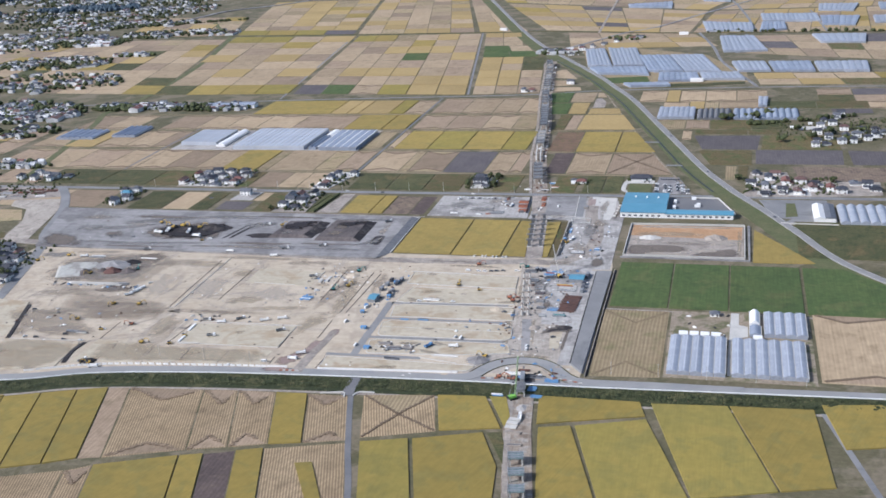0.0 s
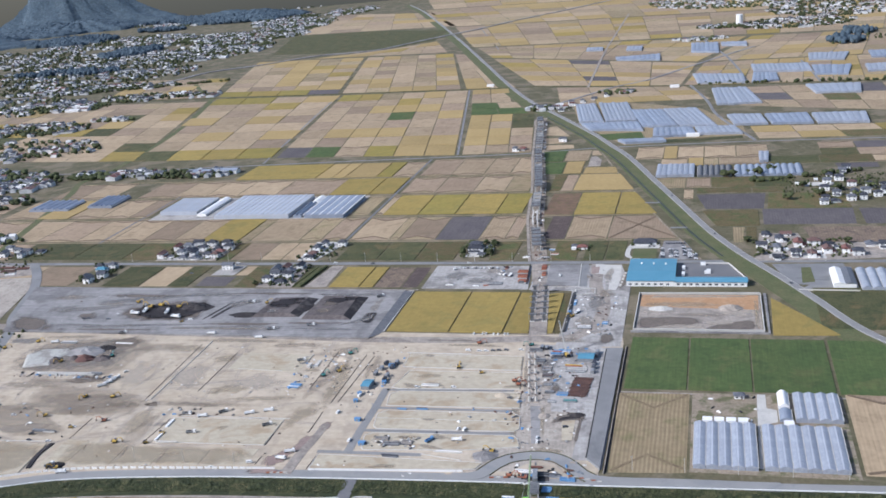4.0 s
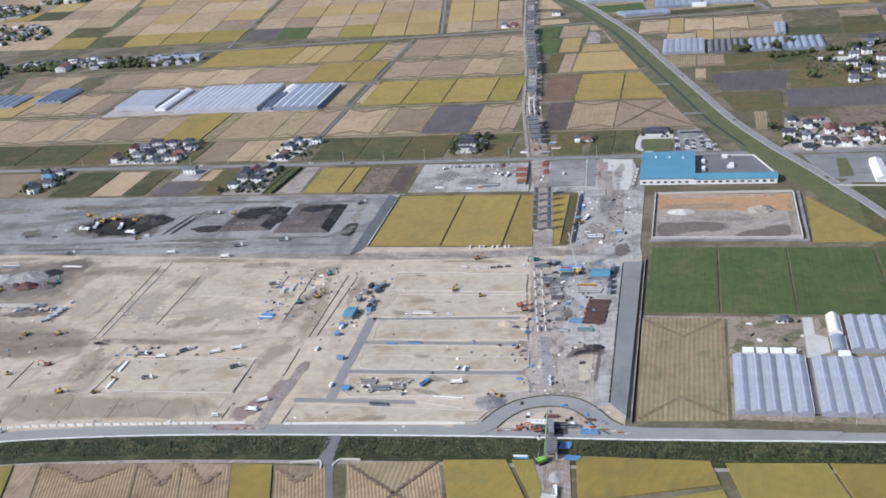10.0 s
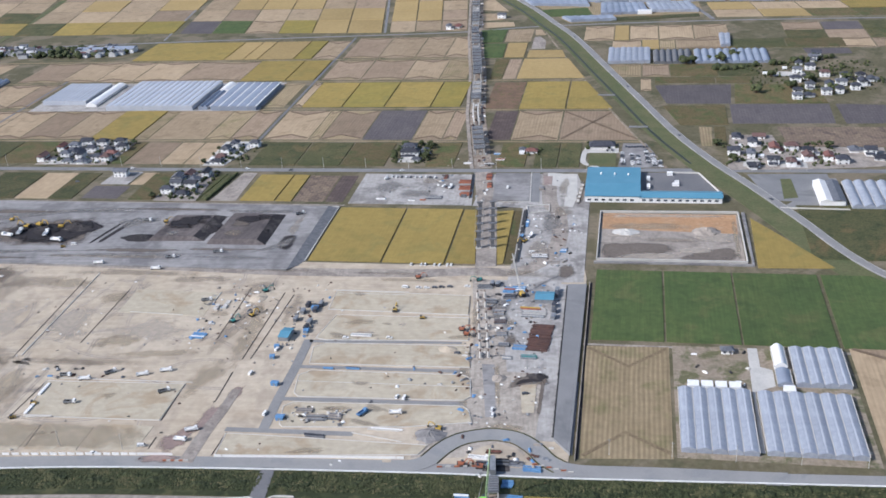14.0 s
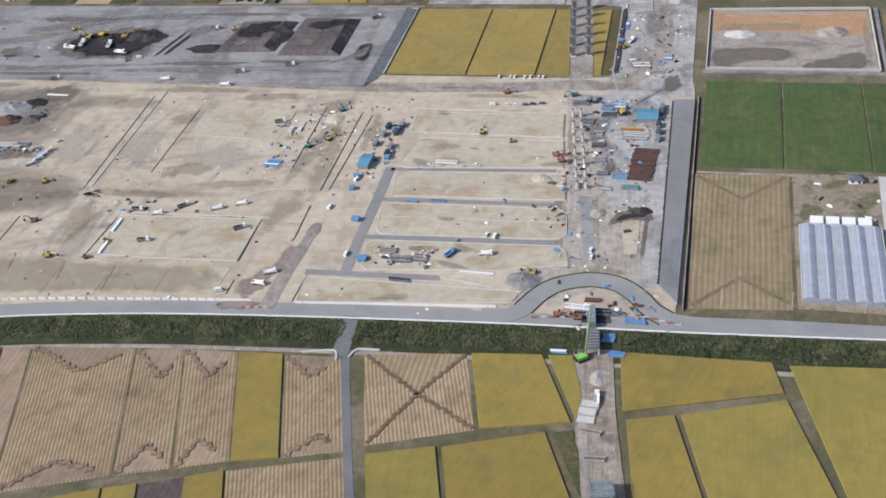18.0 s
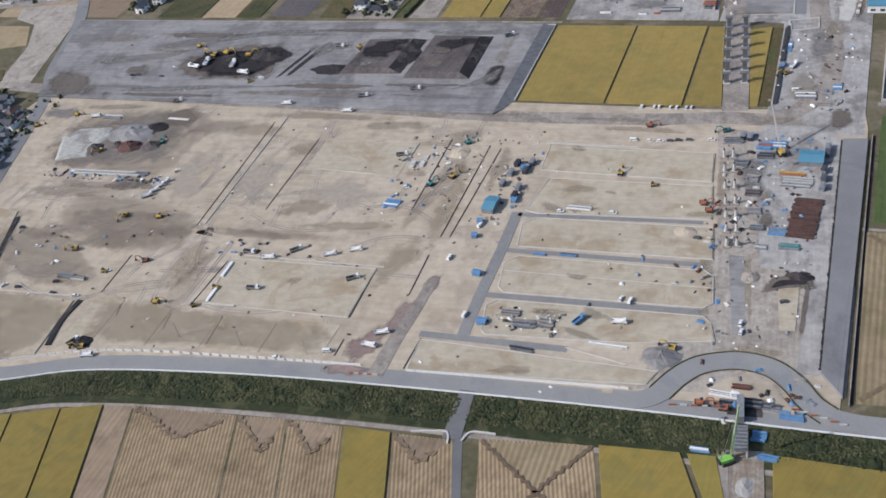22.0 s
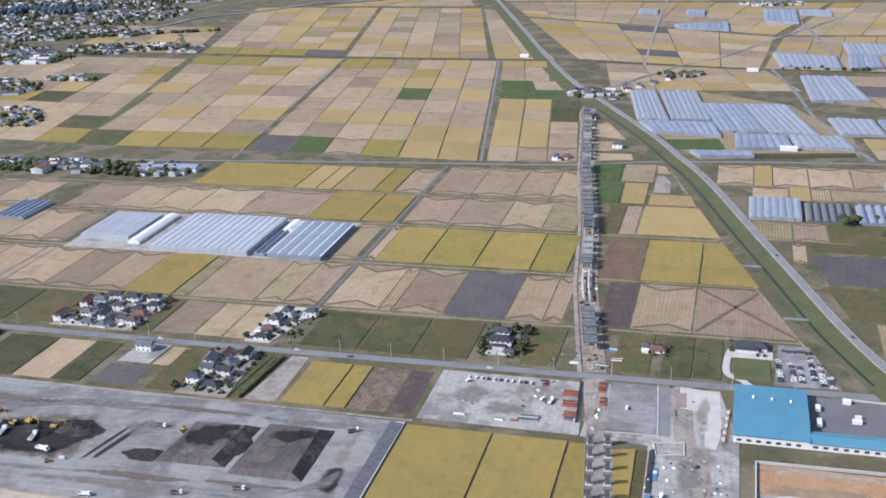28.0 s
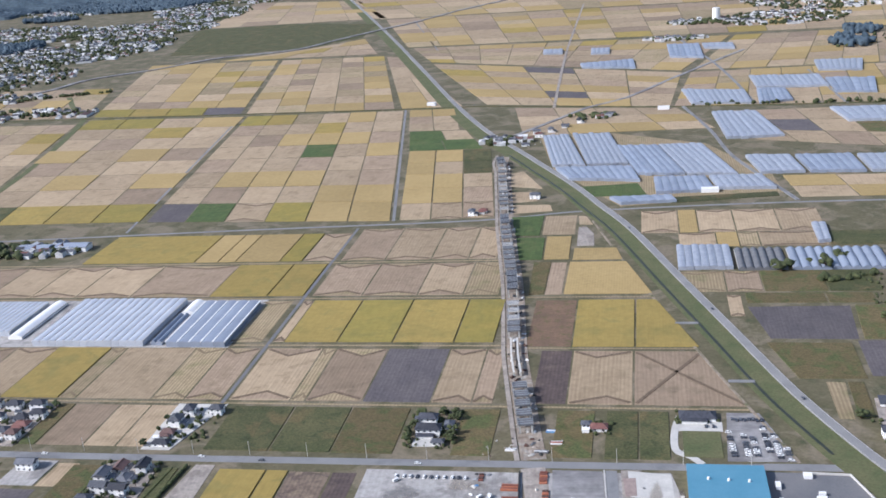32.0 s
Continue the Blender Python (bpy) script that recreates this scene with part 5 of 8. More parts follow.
lot([(-283, 832), (-181, 830), (-184, 858), (-284, 860)])
lot([(-281, 792), (-273, 790), (-176, 796), (-180, 826), (-275, 824)])
lot([(-276, 760), (-170, 763), (-174, 789), (-272, 786), (-279, 780)])
lot([(-276, 726), (-272, 722), (-169, 726), (-165, 730), (-168, 750), (-173, 754), (-272, 752), (-279, 746)])
lot([(-275, 693), (-272, 690), (-200, 696), (-160, 704), (-164, 716), (-168, 720), (-273, 716), (-278, 711)])
lot([(-303, 659), (-186, 671), (-182, 680), (-288, 681), (-304, 681)], 0.6)
lot([(-445, 726), (-350, 730), (-350, 690), (-439, 687)], 0.62)
lot([(-440, 818), (-372, 816), (-372, 852), (-440, 854)], 0.45, False)
lot([(-512, 640), (-492, 646), (-492, 683), (-513, 686)], 0.5, False)
lot([(-489, 646), (-457, 650), (-457, 680), (-490, 683)], 0.55, False)
lot([(-454, 651), (-424, 654), (-424, 678), (-454, 679)], 0.5, False)
lot([(-421, 655), (-388, 657), (-388, 680), (-421, 681)], 0.55, False)
lot([(-385, 657), (-352, 660), (-351, 684), (-385, 684)], 0.5, False)
lot([(-590, 615), (-520, 632), (-525, 676), (-598, 676)], 0.9, False)
lot([(-700, 680), (-600, 680), (-628, 750), (-720, 760)], 0.9, False)
# new asphalt lanes between the lots
for pts, w in [([(-283, 686), (-284, 720), (-284, 756), (-285, 790)], 6.5), ([(-284, 788), (-180, 793)], 3.0), ([(-284, 756), (-172, 758.5)], 3.4), ([(-284, 719), (-168, 723)], 3.8), ([(-306, 685), (-228, 687)], 4.2)]:
    structure(strip("site_lane", [Vector(p) for p in pts], w, 0.2, 0.45 + 0.01 * (int(w * 10) % 5), M["lane"]), "fresh grey asphalt lane between building lots", "lane")
structure(strip("gravel_lane", smooth([(-318, 652), (-317, 683), (-315, 701), (-314, 727)], 6), 9, 0.2, 0.43, M["mud"], None, 6), "grey-brown gravel access lane", "lane")
# drainage trenches and pale pipe lines
def trench(pts, w=1.5, label="dark drainage trench"):
    structure(strip("trench", [Vector(p) for p in pts], w, 0.2, 0.47, M["dark_soil"]), label, "trench")


for pts in [[(-485, 753), (-490, 870)], [(-446, 774), (-446, 853)], [(-448, 684), (-445, 727)], [(-349, 690), (-350, 723)], [(-345, 662), (-345, 674)], [(-324, 746), (-323, 712)], [(-494, 684), (-483, 648)], [(-456, 676), (-451, 650)], [(-423, 679), (-421, 657)],
            [(-513, 720), (-511, 657)], [(-323, 762), (-323, 855)], [(-317.5, 763), (-315, 852)], [(-351, 860), (-350, 785)], [(-287, 681), (-285, 662)], [(-304, 682), (-305, 660)]]:
    trench(pts, 0.7)
for pts in [[(-480, 755), (-483, 877)], [(-430, 819), (-388, 817)], [(-443, 730), (-346, 732)], [(-437, 686), (-419, 688)], [(-229, 688), (-198, 682)], [(-596, 676), (-528, 680)], [(-278, 739), (-166, 741)], [(-372, 835), (-372, 853)], [(-287, 861), (-230, 861)], [(-281, 856.5), (-230, 856.5)]]:
    structure(strip("pipe_line", [Vector(p) for p in pts], 0.42, 0.3, 0.8, M["curb"]), "pale concrete gutter line", "gutter")
for pts, w in [([(-624, 744), (-597, 676)], 3.4), ([(-521, 677), (-522, 660), (-517, 640)], 3.4)]:
    structure(strip("cut_slope", smooth(pts, 5), w, 0.0, 0.98, M["dark_soil"]), "dark soil on a cut slope", "slope")
LOOP = [(-200, 660), (-188, 661), (-179, 667), (-173, 678), (-165, 687), (-154, 692), (-144, 693.5), (-132, 691), (-122, 683), (-114, 673), (-106, 667), (-96, 665), (-84, 665), (-66, 666), (-40, 667), (-10, 667.6), (14, 668.4)]
road("loop_road", LOOP, 10.5, "asphalt detour looping round the bridge works", "worn_asphalt", 0.62)
for off in (5.8, -5.7):
    l, r = ribbon(smooth(LOOP[2:11], 5), abs(off) * 2)
    structure(strip("loop_verge", l if off > 0 else r, 0.55, 0.2, 0.8, M["weeds"]), "grassy edge of the detour road", "verge")
# basin with retaining wall
structure(slab("basin_floor", rect(-95, 922, 14, 1009), 0, 0.25, M["mud"]), "grey muddy floor of the walled basin", "ground")
structure(slab("basin_clay", [(-94, 978), (12, 972), (13, 1008), (-94, 1008)], 0.1, 0.4, M["clay"]), "orange clay fill", "ground")
bz = itertools.count()
sole = lambda: 0.41 + 0.006 * next(bz)
for q, m, rim in (([(-91, 949), (-43, 951), (-43, 935), (-89, 924)], "soft_brown", 4), ([(-31, 932), (6, 948), (6, 923), (-31, 922)], "soft_brown", 4), ([(-19, 969), (11, 972), (9, 956), (-19, 958)], "soft_pale", 3), ([(-34, 943), (-11, 946), (-10, 938), (-32, 935)], "soft_pale", 2), ([(-83, 925), (-65, 935), (-34, 934), (-37, 925)], "soft_pale", 3),
                  ([(-92, 970), (-60, 971), (-60, 963), (-92, 962)], "soft_pale", 3), ([(-88, 1000), (0, 1003), (0, 1007), (-88, 1007)], "soft_pale", 2), ([(-90, 988), (-30, 990), (-26, 978), (-90, 977)], "soft_tan", 4), ([(8, 925), (12, 925), (12, 1000), (8, 1000)], "soft_tan", 2), ([(-60, 962), (-20, 962), (-20, 954), (-60, 955)], "soft_mud", 3)):
    spread_soil(q, m, sole(), rim)
for name, pts in (("basin_wall", [(-96, 921), (15, 921)]), ("basin_wall", [(15, 921), (15, 1010)]), ("basin_wall", [(15, 1012), (-96, 1010)]), ("basin_wall", [(-96, 1010), (-96, 921)])):
    structure(strip(name, [Vector(p) for p in pts], 0.8, 0, 2.0, M["concrete"]), "pale concrete retaining wall of the basin", "wall")
structure(strip("basin_path", [(-98, 917), (19, 917), (19, 1012)], 2.6, 0, 1.2, M["gravel"]), "grey concrete path round the basin", "path")

# ---- greenhouses ----
def greenhouse(x0, y0, x1, y1, spans, h, material, label, along="y", parts=True, ridge=False, rise=0.5):
    """A row of arched film tunnels side by side: an Empty with one roof a span, two end walls and side walls."""
    e = tagged(new("greenhouse"), label, "greenhouse", "greenhouses")
    e.location = ((x0 + x1) / 2, (y0 + y1) / 2, 0)
    w, d = (x1 - x0, y1 - y0) if along == "y" else (y1 - y0, x1 - x0)
    sw, n = w / spans, 8
    mesh = bpy.data.meshes.new("tunnel_roof")
    v, f = [], []
    for yy in (-d / 2, d / 2):
        v += [(-sw / 2 + 0.15, yy, 0)]
        v += [((-0.5 + i / n) * (sw - 0.3), yy, h * (1 - rise) + h * rise * math.sin(math.pi * i / n)) for i in range(n + 1)]
        v += [(sw / 2 - 0.15, yy, 0)]
    k = n + 3
    f += [(i, i + 1, k + i + 1, k + i) for i in range(k - 1)]
    f += [tuple(reversed(range(k))), tuple(range(k, 2 * k))]
    mesh.from_pydata(v, [], [tuple(reversed(q)) for q in f])
    mesh.materials.append(material)
    turn = 0 if along == "y" else 90
    for i in range(spans):
        o = new("tunnel_roof", mesh)
        o.parent = e
        c = -w / 2 + sw * (i + 0.5)
        o.matrix_basis = pose(c if along == "y" else 0, 0 if along == "y" else c, 0, 0, 0, turn)
        if ridge:
            # a pale strip along the top of each span
            bm = bmesh.new()
            box(bm, -0.5, -d / 2 + 0.4, h - 0.12, 0.5, d / 2 - 0.4, h + 0.1)
            part("ridge_vent", bm, M["film_pale"], o, "pale strip along the ridge")
    for i in range(spans + 1):
        bm = bmesh.new()
        c = -w / 2 + sw * i
        if along == "y":
            box(bm, c - 0.18, -d / 2, h * (0.9 - rise), c + 0.18, d / 2, h * (1.08 - rise))
        else:
            box(bm, -d / 2, c - 0.18, h * (0.9 - rise), d / 2, c + 0.18, h * (1.08 - rise))
        part("gutter", bm, M["curb"], e)
        if not parts:
            break
    return e


structure(slab("greenhouse_yard", rect(-43, 682, 64, 800), 0, 0.14, M["yard_soil"]), "trampled earth yard of the greenhouses", "ground")
structure(slab("yard_drive", [(2, 690), (4.5, 690), (4.5, 750), (17, 757), (17, 775), (10, 778), (10, 800), (4, 800), (3, 757)], 0.1, 0.24, M["concrete"]), "pale concrete drive between greenhouses", "drive")
gl = "arched plastic-film greenhouse with joined spans"
greenhouse(-41, 687, 1, 748, 5, 3.9, M["film"], gl, ridge=True, rise=0.32)
greenhouse(5, 688, 58, 747, 6, 3.9, M["film"], gl, ridge=True, rise=0.32)
greenhouse(29, 757, 61, 799, 4, 4.0, M["film"], gl, ridge=True, rise=0.32)
greenhouse(18, 757, 27, 774, 1, 3.6, M["film_dark"], "small grey film tunnel greenhouse")
greenhouse(18, 776, 26, 799, 1, 5.4, M["white"], "white sheeted storage tunnel")
for x in (-31.8, -23.6, -15.4, -7.2, 24):
    bm = bmesh.new()
    box(bm, -3.2, -3, 0, 3.2, 3, 3.4)
    box(bm, -3.4, -3.2, 3.4, 3.4, 3.2, 3.6)
    s = part("porch", bm, M["white"])
    s.location = (x, 752 if x < 0 else 750.5, 0.1)
    tagged(s, "white boxy entrance porch of a greenhouse", "porch")
# three long greenhouses amid the paddies
structure(slab("glass_yard", rect(-776, 1280, -490, 1388), 0, 0.16, M["pale_gravel"]), "paved yard of the large greenhouses", "ground")
greenhouse(-770, 1303, -714, 1374, 10, 5.5, M["film_pale"], "wide pale film greenhouse amid paddies", rise=0.13)
greenhouse(-711, 1296, -697, 1378, 1, 5.0, M["white"], "white sheeted hall beside the greenhouse")
greenhouse(-678, 1282, -570, 1380, 14, 6.0, M["film_pale"], "wide pale film greenhouse amid paddies", rise=0.13)
greenhouse(-564, 1284, -553, 1346, 2, 5.0, M["film_dark"], "narrow glasshouse between larger ones")
greenhouse(-548, 1281, -493, 1374, 5, 5.5, M["film_dark"], "glasshouse with white ridges amid paddies", rise=0.13)
for k in range(6):
    structure(strip("ridge_walk", [(-548 + 11.0 * k, 1281.5), (-548 + 11.0 * k, 1373.5)], 1.3, 4.4, 5.4, M["white"]), "white gutter walk of the glasshouse", "gutter")
greenhouse(-564, 1352, -552, 1380, 1, 4.5, M["white"], "small white shed by the glasshouse")
greenhouse(-912, 1345, -872, 1400, 5, 5.0, M["film_dark"], "pale film greenhouse amid paddies")
greenhouse(-1000, 1330, -935, 1378, 6, 5.0, M["film_dark"], "pale film greenhouse amid paddies")
# greenhouse district east of the highway
def glass_block(sw, se, ne, nw, spans, h, material, label):
    """A low block of joined film spans over a skewed plot."""
    e = tagged(new("greenhouse"), label, "greenhouse", "greenhouses")
    c = [Vector(p) for p in (sw, se, ne, nw)]
    mid = sum(c, Vector((0, 0))) / 4
    e.location = (mid.x, mid.y, 0)
    c = [p - mid for p in c]
    r = random.Random(int(sw[0] * 3 + sw[1]))
    for i in range(spans):
        v, f = [], []
        lo, hi = r.uniform(0, 0.03), 1 - r.uniform(0, 0.05)
        for t in (lo, hi):
            a, b = c[0].lerp(c[3], t), c[1].lerp(c[2], t)
            for u, z in ((0.02, 0), (0.02, 0.86), (0.27, 0.96), (0.5, 1.0), (0.73, 0.96), (0.98, 0.86), (0.98, 0)):
                p = a.lerp(b, (i + u) / spans)
                v.append((p.x, p.y, z * h))
        f = [(k + 1, k, 7 + k, 8 + k) for k in range(6)] + [tuple(range(7)), tuple(reversed(range(7, 14)))]
        mesh_ob("tunnel_roof", v, f, material, e)
    return e


structure(slab("greenhouse_ground", [(-250, 1830), (-160, 1660), (24, 1700), (20, 1775), (-50, 1940), (-180, 2020), (-285, 2018)], -0.1, 0.1, M["stubble_dull"]), "weedy ground between greenhouses", "ground")
for sw, se, ne, nw, n, k in [((-252, 1838), (-208, 1832), (-242, 2010), (-280, 2013), 6, 0), ((-205, 1832), (-153, 1838), (-182, 2012), (-236, 2015), 7, 0), ((-140, 1785), (-82, 1779), (-116, 1933), (-172, 1935), 7, 1), ((-80, 1779), (-20, 1772), (-56, 1932), (-114, 1933), 7, 0),
                             ((-226, 1772), (-138, 1758), (-150, 1826), (-248, 1828), 10, 1), ((-120, 1704), (-52, 1708), (-60, 1769), (-122, 1770), 7, 1), ((-48, 1716), (18, 1712), (6, 1769), (-56, 1770), 7, 0), ((-20, 1955), (58, 1961), (34, 2126), (-30, 2126), 8, 0),
                             ((7, 1777), (59, 1778), (50, 1857), (-5, 1862), 6, 0), ((65, 1777), (128, 1774), (124, 1852), (56, 1855), 7, 1), ((134, 1774), (210, 1768), (214, 1846), (130, 1852), 8, 0), ((-160, 1665), (-97, 1671), (-103, 1692), (-174, 1689), 6, 1),
                             ((-56, 2187), (36, 2178), (33, 2282), (-69, 2312), 10, 0), ((46, 2176), (99, 2190), (98, 2283), (53, 2290), 6, 1), ((55, 2300), (169, 2286), (167, 2387), (52, 2404), 12, 0), ((173, 2426), (244, 2414), (265, 2523), (180, 2529), 8, 0), ((170, 2236), (230, 2222), (250, 2342), (172, 2357), 6, 1),
                             ((154, 2035), (230, 2028), (240, 2118), (142, 2126), 7, 0), ((-78, 2643), (-13, 2615), (-14, 2795), (-81, 2803), 6, 1), ((-6, 2732), (54, 2711), (55, 2783), (-8, 2791), 5, 0), ((-249, 2569), (-146, 2540), (-150, 2637), (-256, 2614), 9, 1), ((-239, 2727), (-200, 2724), (-201, 2797), (-242, 2800), 4, 0),
                             ((-343, 2758), (-300, 2754), (-304, 2813), (-347, 2818), 4, 0), ((-103, 1454), (-52, 1454), (-52, 1518), (-103, 1518), 7, 0), ((35, 1525), (47, 1526), (50, 1583), (36, 1582), 2, 0), ((270, 2250), (340, 2250), (350, 2340), (275, 2340), 7, 0), ((300, 2430), (400, 2420), (410, 2520), (305, 2525), 9, 1)]:
    glass_block(sw, se, ne, nw, n, 4.2, M["film" if k == 0 else "film_dark"], "bluish film greenhouse in the greenhouse district")
greenhouse(-48, 1452, -3, 1506, 6, 4, M["deck"], "greenhouse covered with dark shade cloth", parts=False)
greenhouse(1, 1452, 88, 1506, 10, 4, M["film_dark"], "greenhouse covered with pale shade cloth", parts=False)
greenhouse(106, 1024, 190, 1078, 9, 4.5, M["film"], "bluish film greenhouse beside the highway")
for x0, y0, x1, y1 in ((-68, 1706, -48, 1714), (-110, 2164, -92, 2172), (-505, 2270, -490, 2280)):
    bm = bmesh.new()
    box(bm, x0, y0, 0, x1, y1, 5)
    bm2 = part("white_shed", bm, M["white"])
    tagged(bm2, "long white shed among greenhouses", "shed")

# ---- houses ----
_win = bmesh.new()
box(_win, -0.8, -0.06, -0.6, 0.8, 0.06, 0.6)
WIN = bpy.data.meshes.new("window")
_win.to_mesh(WIN)
_win.free()
WIN.materials.append(M["glass"])


def house(x, y, w, d, storeys, turn, roof, label, wall="wall", hip=True, wing=False):
    """A Japanese farmhouse: walls, hipped or gabled roof with eaves, windows and a door."""
    e = tagged(new("house"), label, "house", "houses along the road")
    e.matrix_basis = pose(x, y, 0.1, 0, 0, turn)
    h = 2.9 * storeys
    bm = bmesh.new()
    box(bm, -w / 2, -d / 2, 0, w / 2, d / 2, h)
    part("wall", bm, M[wall], e)

    def roof_part(cx, cy, ww, dd, z, rise):
        o, r = 0.8, (dd / 2 if hip else -0.0)
        bm = bmesh.new()
        v = [bm.verts.new(p) for p in ((cx - ww / 2 - o, cy - dd / 2 - o, z), (cx + ww / 2 + o, cy - dd / 2 - o, z), (cx + ww / 2 + o, cy + dd / 2 + o, z), (cx - ww / 2 - o, cy + dd / 2 + o, z),
                                       (cx - ww / 2 - o + r, cy, z + rise), (cx + ww / 2 + o - r, cy, z + rise),
                                       (cx - ww / 2 - o, cy - dd / 2 - o, z - 0.25), (cx + ww / 2 + o, cy - dd / 2 - o, z - 0.25), (cx + ww / 2 + o, cy + dd / 2 + o, z - 0.25), (cx - ww / 2 - o, cy + dd / 2 + o, z - 0.25))]
        for q in ((0, 1, 5, 4), (1, 2, 5), (2, 3, 4, 5), (3, 0, 4), (9, 8, 7, 6), (6, 7, 1, 0), (7, 8, 2, 1), (8, 9, 3, 2), (9, 6, 0, 3)):
            bm.faces.new([v[i] for i in q])
        roof_ob = part("roof", bm, M[roof], e)
        bm = bmesh.new()
        box(bm, cx - ww / 2 - o + r, cy - 0.2, z + rise - 0.1, cx + ww / 2 + o - r, cy + 0.2, z + rise + 0.22)
        part("ridge", bm, M[roof], roof_ob)

    roof_part(0, 0, w, d, h, d * 0.3)
    if wing:
        bm = bmesh.new()
        box(bm, -w / 2 + 1, -d / 2 - 3.5, 0, w / 4, -d / 2 - 0.01, 2.8)
        part("wing", bm, M[wall], e)
        roof_part(-w / 8 + 0.5, -d / 2 - 1.75, w * 0.75 - 1, 3.5, 2.8, 0.9)
    for s in range(storeys):
        for side in (-1, 1):
            if wing and s == 0 and side < 0:
                continue
            for k in range(max(2, int(w / 4))):
                o = new("window", WIN)
                o.parent = e
                o.location = (-w / 2 + w * (k + 0.5) / max(2, int(w / 4)), side * (d / 2 + 0.02), 1.5 + 2.9 * s)
            o = new("window", WIN)
            o.parent = e
            o.matrix_basis = pose(side * (w / 2 + 0.02), 0, 1.5 + 2.9 * s, 0, 0, 90)
    bm = bmesh.new()
    box(bm, w * 0.3 - 0.5, -d / 2 - 0.08, 0, w * 0.3 + 0.5, -d / 2 + 0.02, 2.1)
    part("door", bm, M["roof_brown"], e)
    return e


def tree(x, y, h, r, seed=0, label="dark green garden tree"):
    rnd = random.Random(seed * 31 + int(x))
    e = tagged(new("tree"), label, "tree", "garden trees")
    e.location = (x, y, 0)
    bm = bmesh.new()
    bmesh.ops.create_cone(bm, cap_ends=True, segments=6, radius1=r * 0.12, radius2=r * 0.05, depth=h * 0.7, matrix=Matrix.Translation((0, 0, h * 0.35)))
    part("trunk", bm, M["rust"], e)
    for _ in range(3):
        a = rnd.uniform(0, 6.28)
        bm = bmesh.new()
        bmesh.ops.create_cone(bm, cap_ends=True, segments=5, radius1=r * 0.05, radius2=r * 0.02, depth=r * 1.1, matrix=pose(r * 0.35 * math.cos(a), r * 0.35 * math.sin(a), h * 0.55, 0, 55, math.degrees(a)))
        part("limb", bm, M["rust"], e)
    v, f = [], []
    for _ in range(16):
        a, k = rnd.uniform(0, 6.28), math.sqrt(rnd.random()) * r * 0.75
        z = h * rnd.uniform(0.45, 0.95)
        q = r * rnd.uniform(0.25, 0.45)
        vv, ff = clump_data(rnd, k * math.cos(a), k * math.sin(a), z, q, q * 0.85)
        n = len(v)
        v += vv
        f += [tuple(n + i for i in g) for g in ff]
    mesh_ob("crown", v, f, M["leaf"], e)
    return e


ROOFS = ["roof_dark", "roof_grey", "roof_dark", "roof_brown", "roof_dark", "roof_grey"]
COL = {"roof_dark": "dark grey", "roof_grey": "silver grey", "roof_brown": "brown", "roof_red": "red", "blue_roof": "bright blue"}


def hamlet(places, seed):
    rnd = random.Random(seed)
    for x, y, *o in places:
        roof = o[0] if o else rnd.choice(ROOFS)
        st = 2 if rnd.random() < 0.7 else 1
        house(x, y, rnd.uniform(9, 12), rnd.uniform(6.8, 8.6), st, rnd.choice((0, 90, 180)) + rnd.uniform(-4, 4), roof,
              f"{'two' if st == 2 else 'one'}-storey pale house with {COL[roof]} roof", hip=rnd.random() < 0.6, wing=rnd.random() < 0.5)


structure(slab("hamlet_ground", [(-672, 1110), (-592, 1110), (-590, 1176), (-648, 1176)], 0, 0.55, M["mud"]), "gravelled yards between the houses", "ground")
hamlet([(-668, 1122, "roof_brown"), (-662, 1151, "roof_red"), (-650, 1156, "roof_grey"), (-642, 1168, "roof_dark"), (-645, 1145, "roof_dark"), (-647, 1131, "roof_grey"), (-638, 1117, "roof_grey"), (-630, 1130, "roof_dark"), (-626, 1147, "roof_dark"), (-623, 1166, "roof_dark"), (-622, 1116, "roof_grey"), (-612, 1130, "roof_dark"), (-608, 1150, "roof_dark"), (-604, 1168, "roof_dark"), (-601, 1139, "roof_red"), (-595, 1153, "roof_dark"), (-598, 1122, "roof_brown")], 1)
hamlet([(-477, 1117, "roof_dark"), (-478, 1132, "roof_brown"), (-478, 1147, "roof_grey"), (-474, 1163, "roof_dark"), (-453, 1164, "roof_grey")], 2)
structure(slab("row_yard", [(-490, 1110), (-468, 1110), (-450, 1178), (-490, 1178)], 0, 0.5, M["concrete"]), "paved yards of the house row", "ground")
structure(slab("hamlet_yard", [(-503, 1022), (-462, 1022), (-466, 1092), (-505, 1092)], 0, 0.5, M["mud"]), "gravelled yards of the houses", "ground")
hamlet([(-496, 1040, "roof_dark"), (-480, 1036, "roof_dark"), (-493, 1056, "roof_grey"), (-478, 1054, "roof_dark"), (-498, 1070, "roof_grey"), (-482, 1070, "roof_grey"), (-492, 1084, "roof_brown"), (-474, 1083, "roof_dark")], 3)
hamlet([(-712, 1084, "roof_grey"), (-716, 1066, "blue_roof"), (-707, 1052, "roof_dark"), (-715, 1036, "roof_grey"), (-725, 1078), (-728, 1050)], 4)
structure(slab("concrete_lot", [(-574, 1060), (-546, 1060), (-544, 1092), (-572, 1092)], 0, 0.4, M["pale_gravel"]), "concrete lot beside a small office block", "lot")
house(-562, 1082, 13, 8, 2, 0, "roof_grey", "two-storey flat grey office block", hip=False)
house(-285, 1140, 17, 9, 2, 0, "roof_dark", "large two-storey farmhouse with dark tiled roof", wing=True)
house(-9, 794, 7, 5, 1, 4, "roof_grey", "small grey hut in the greenhouse yard")
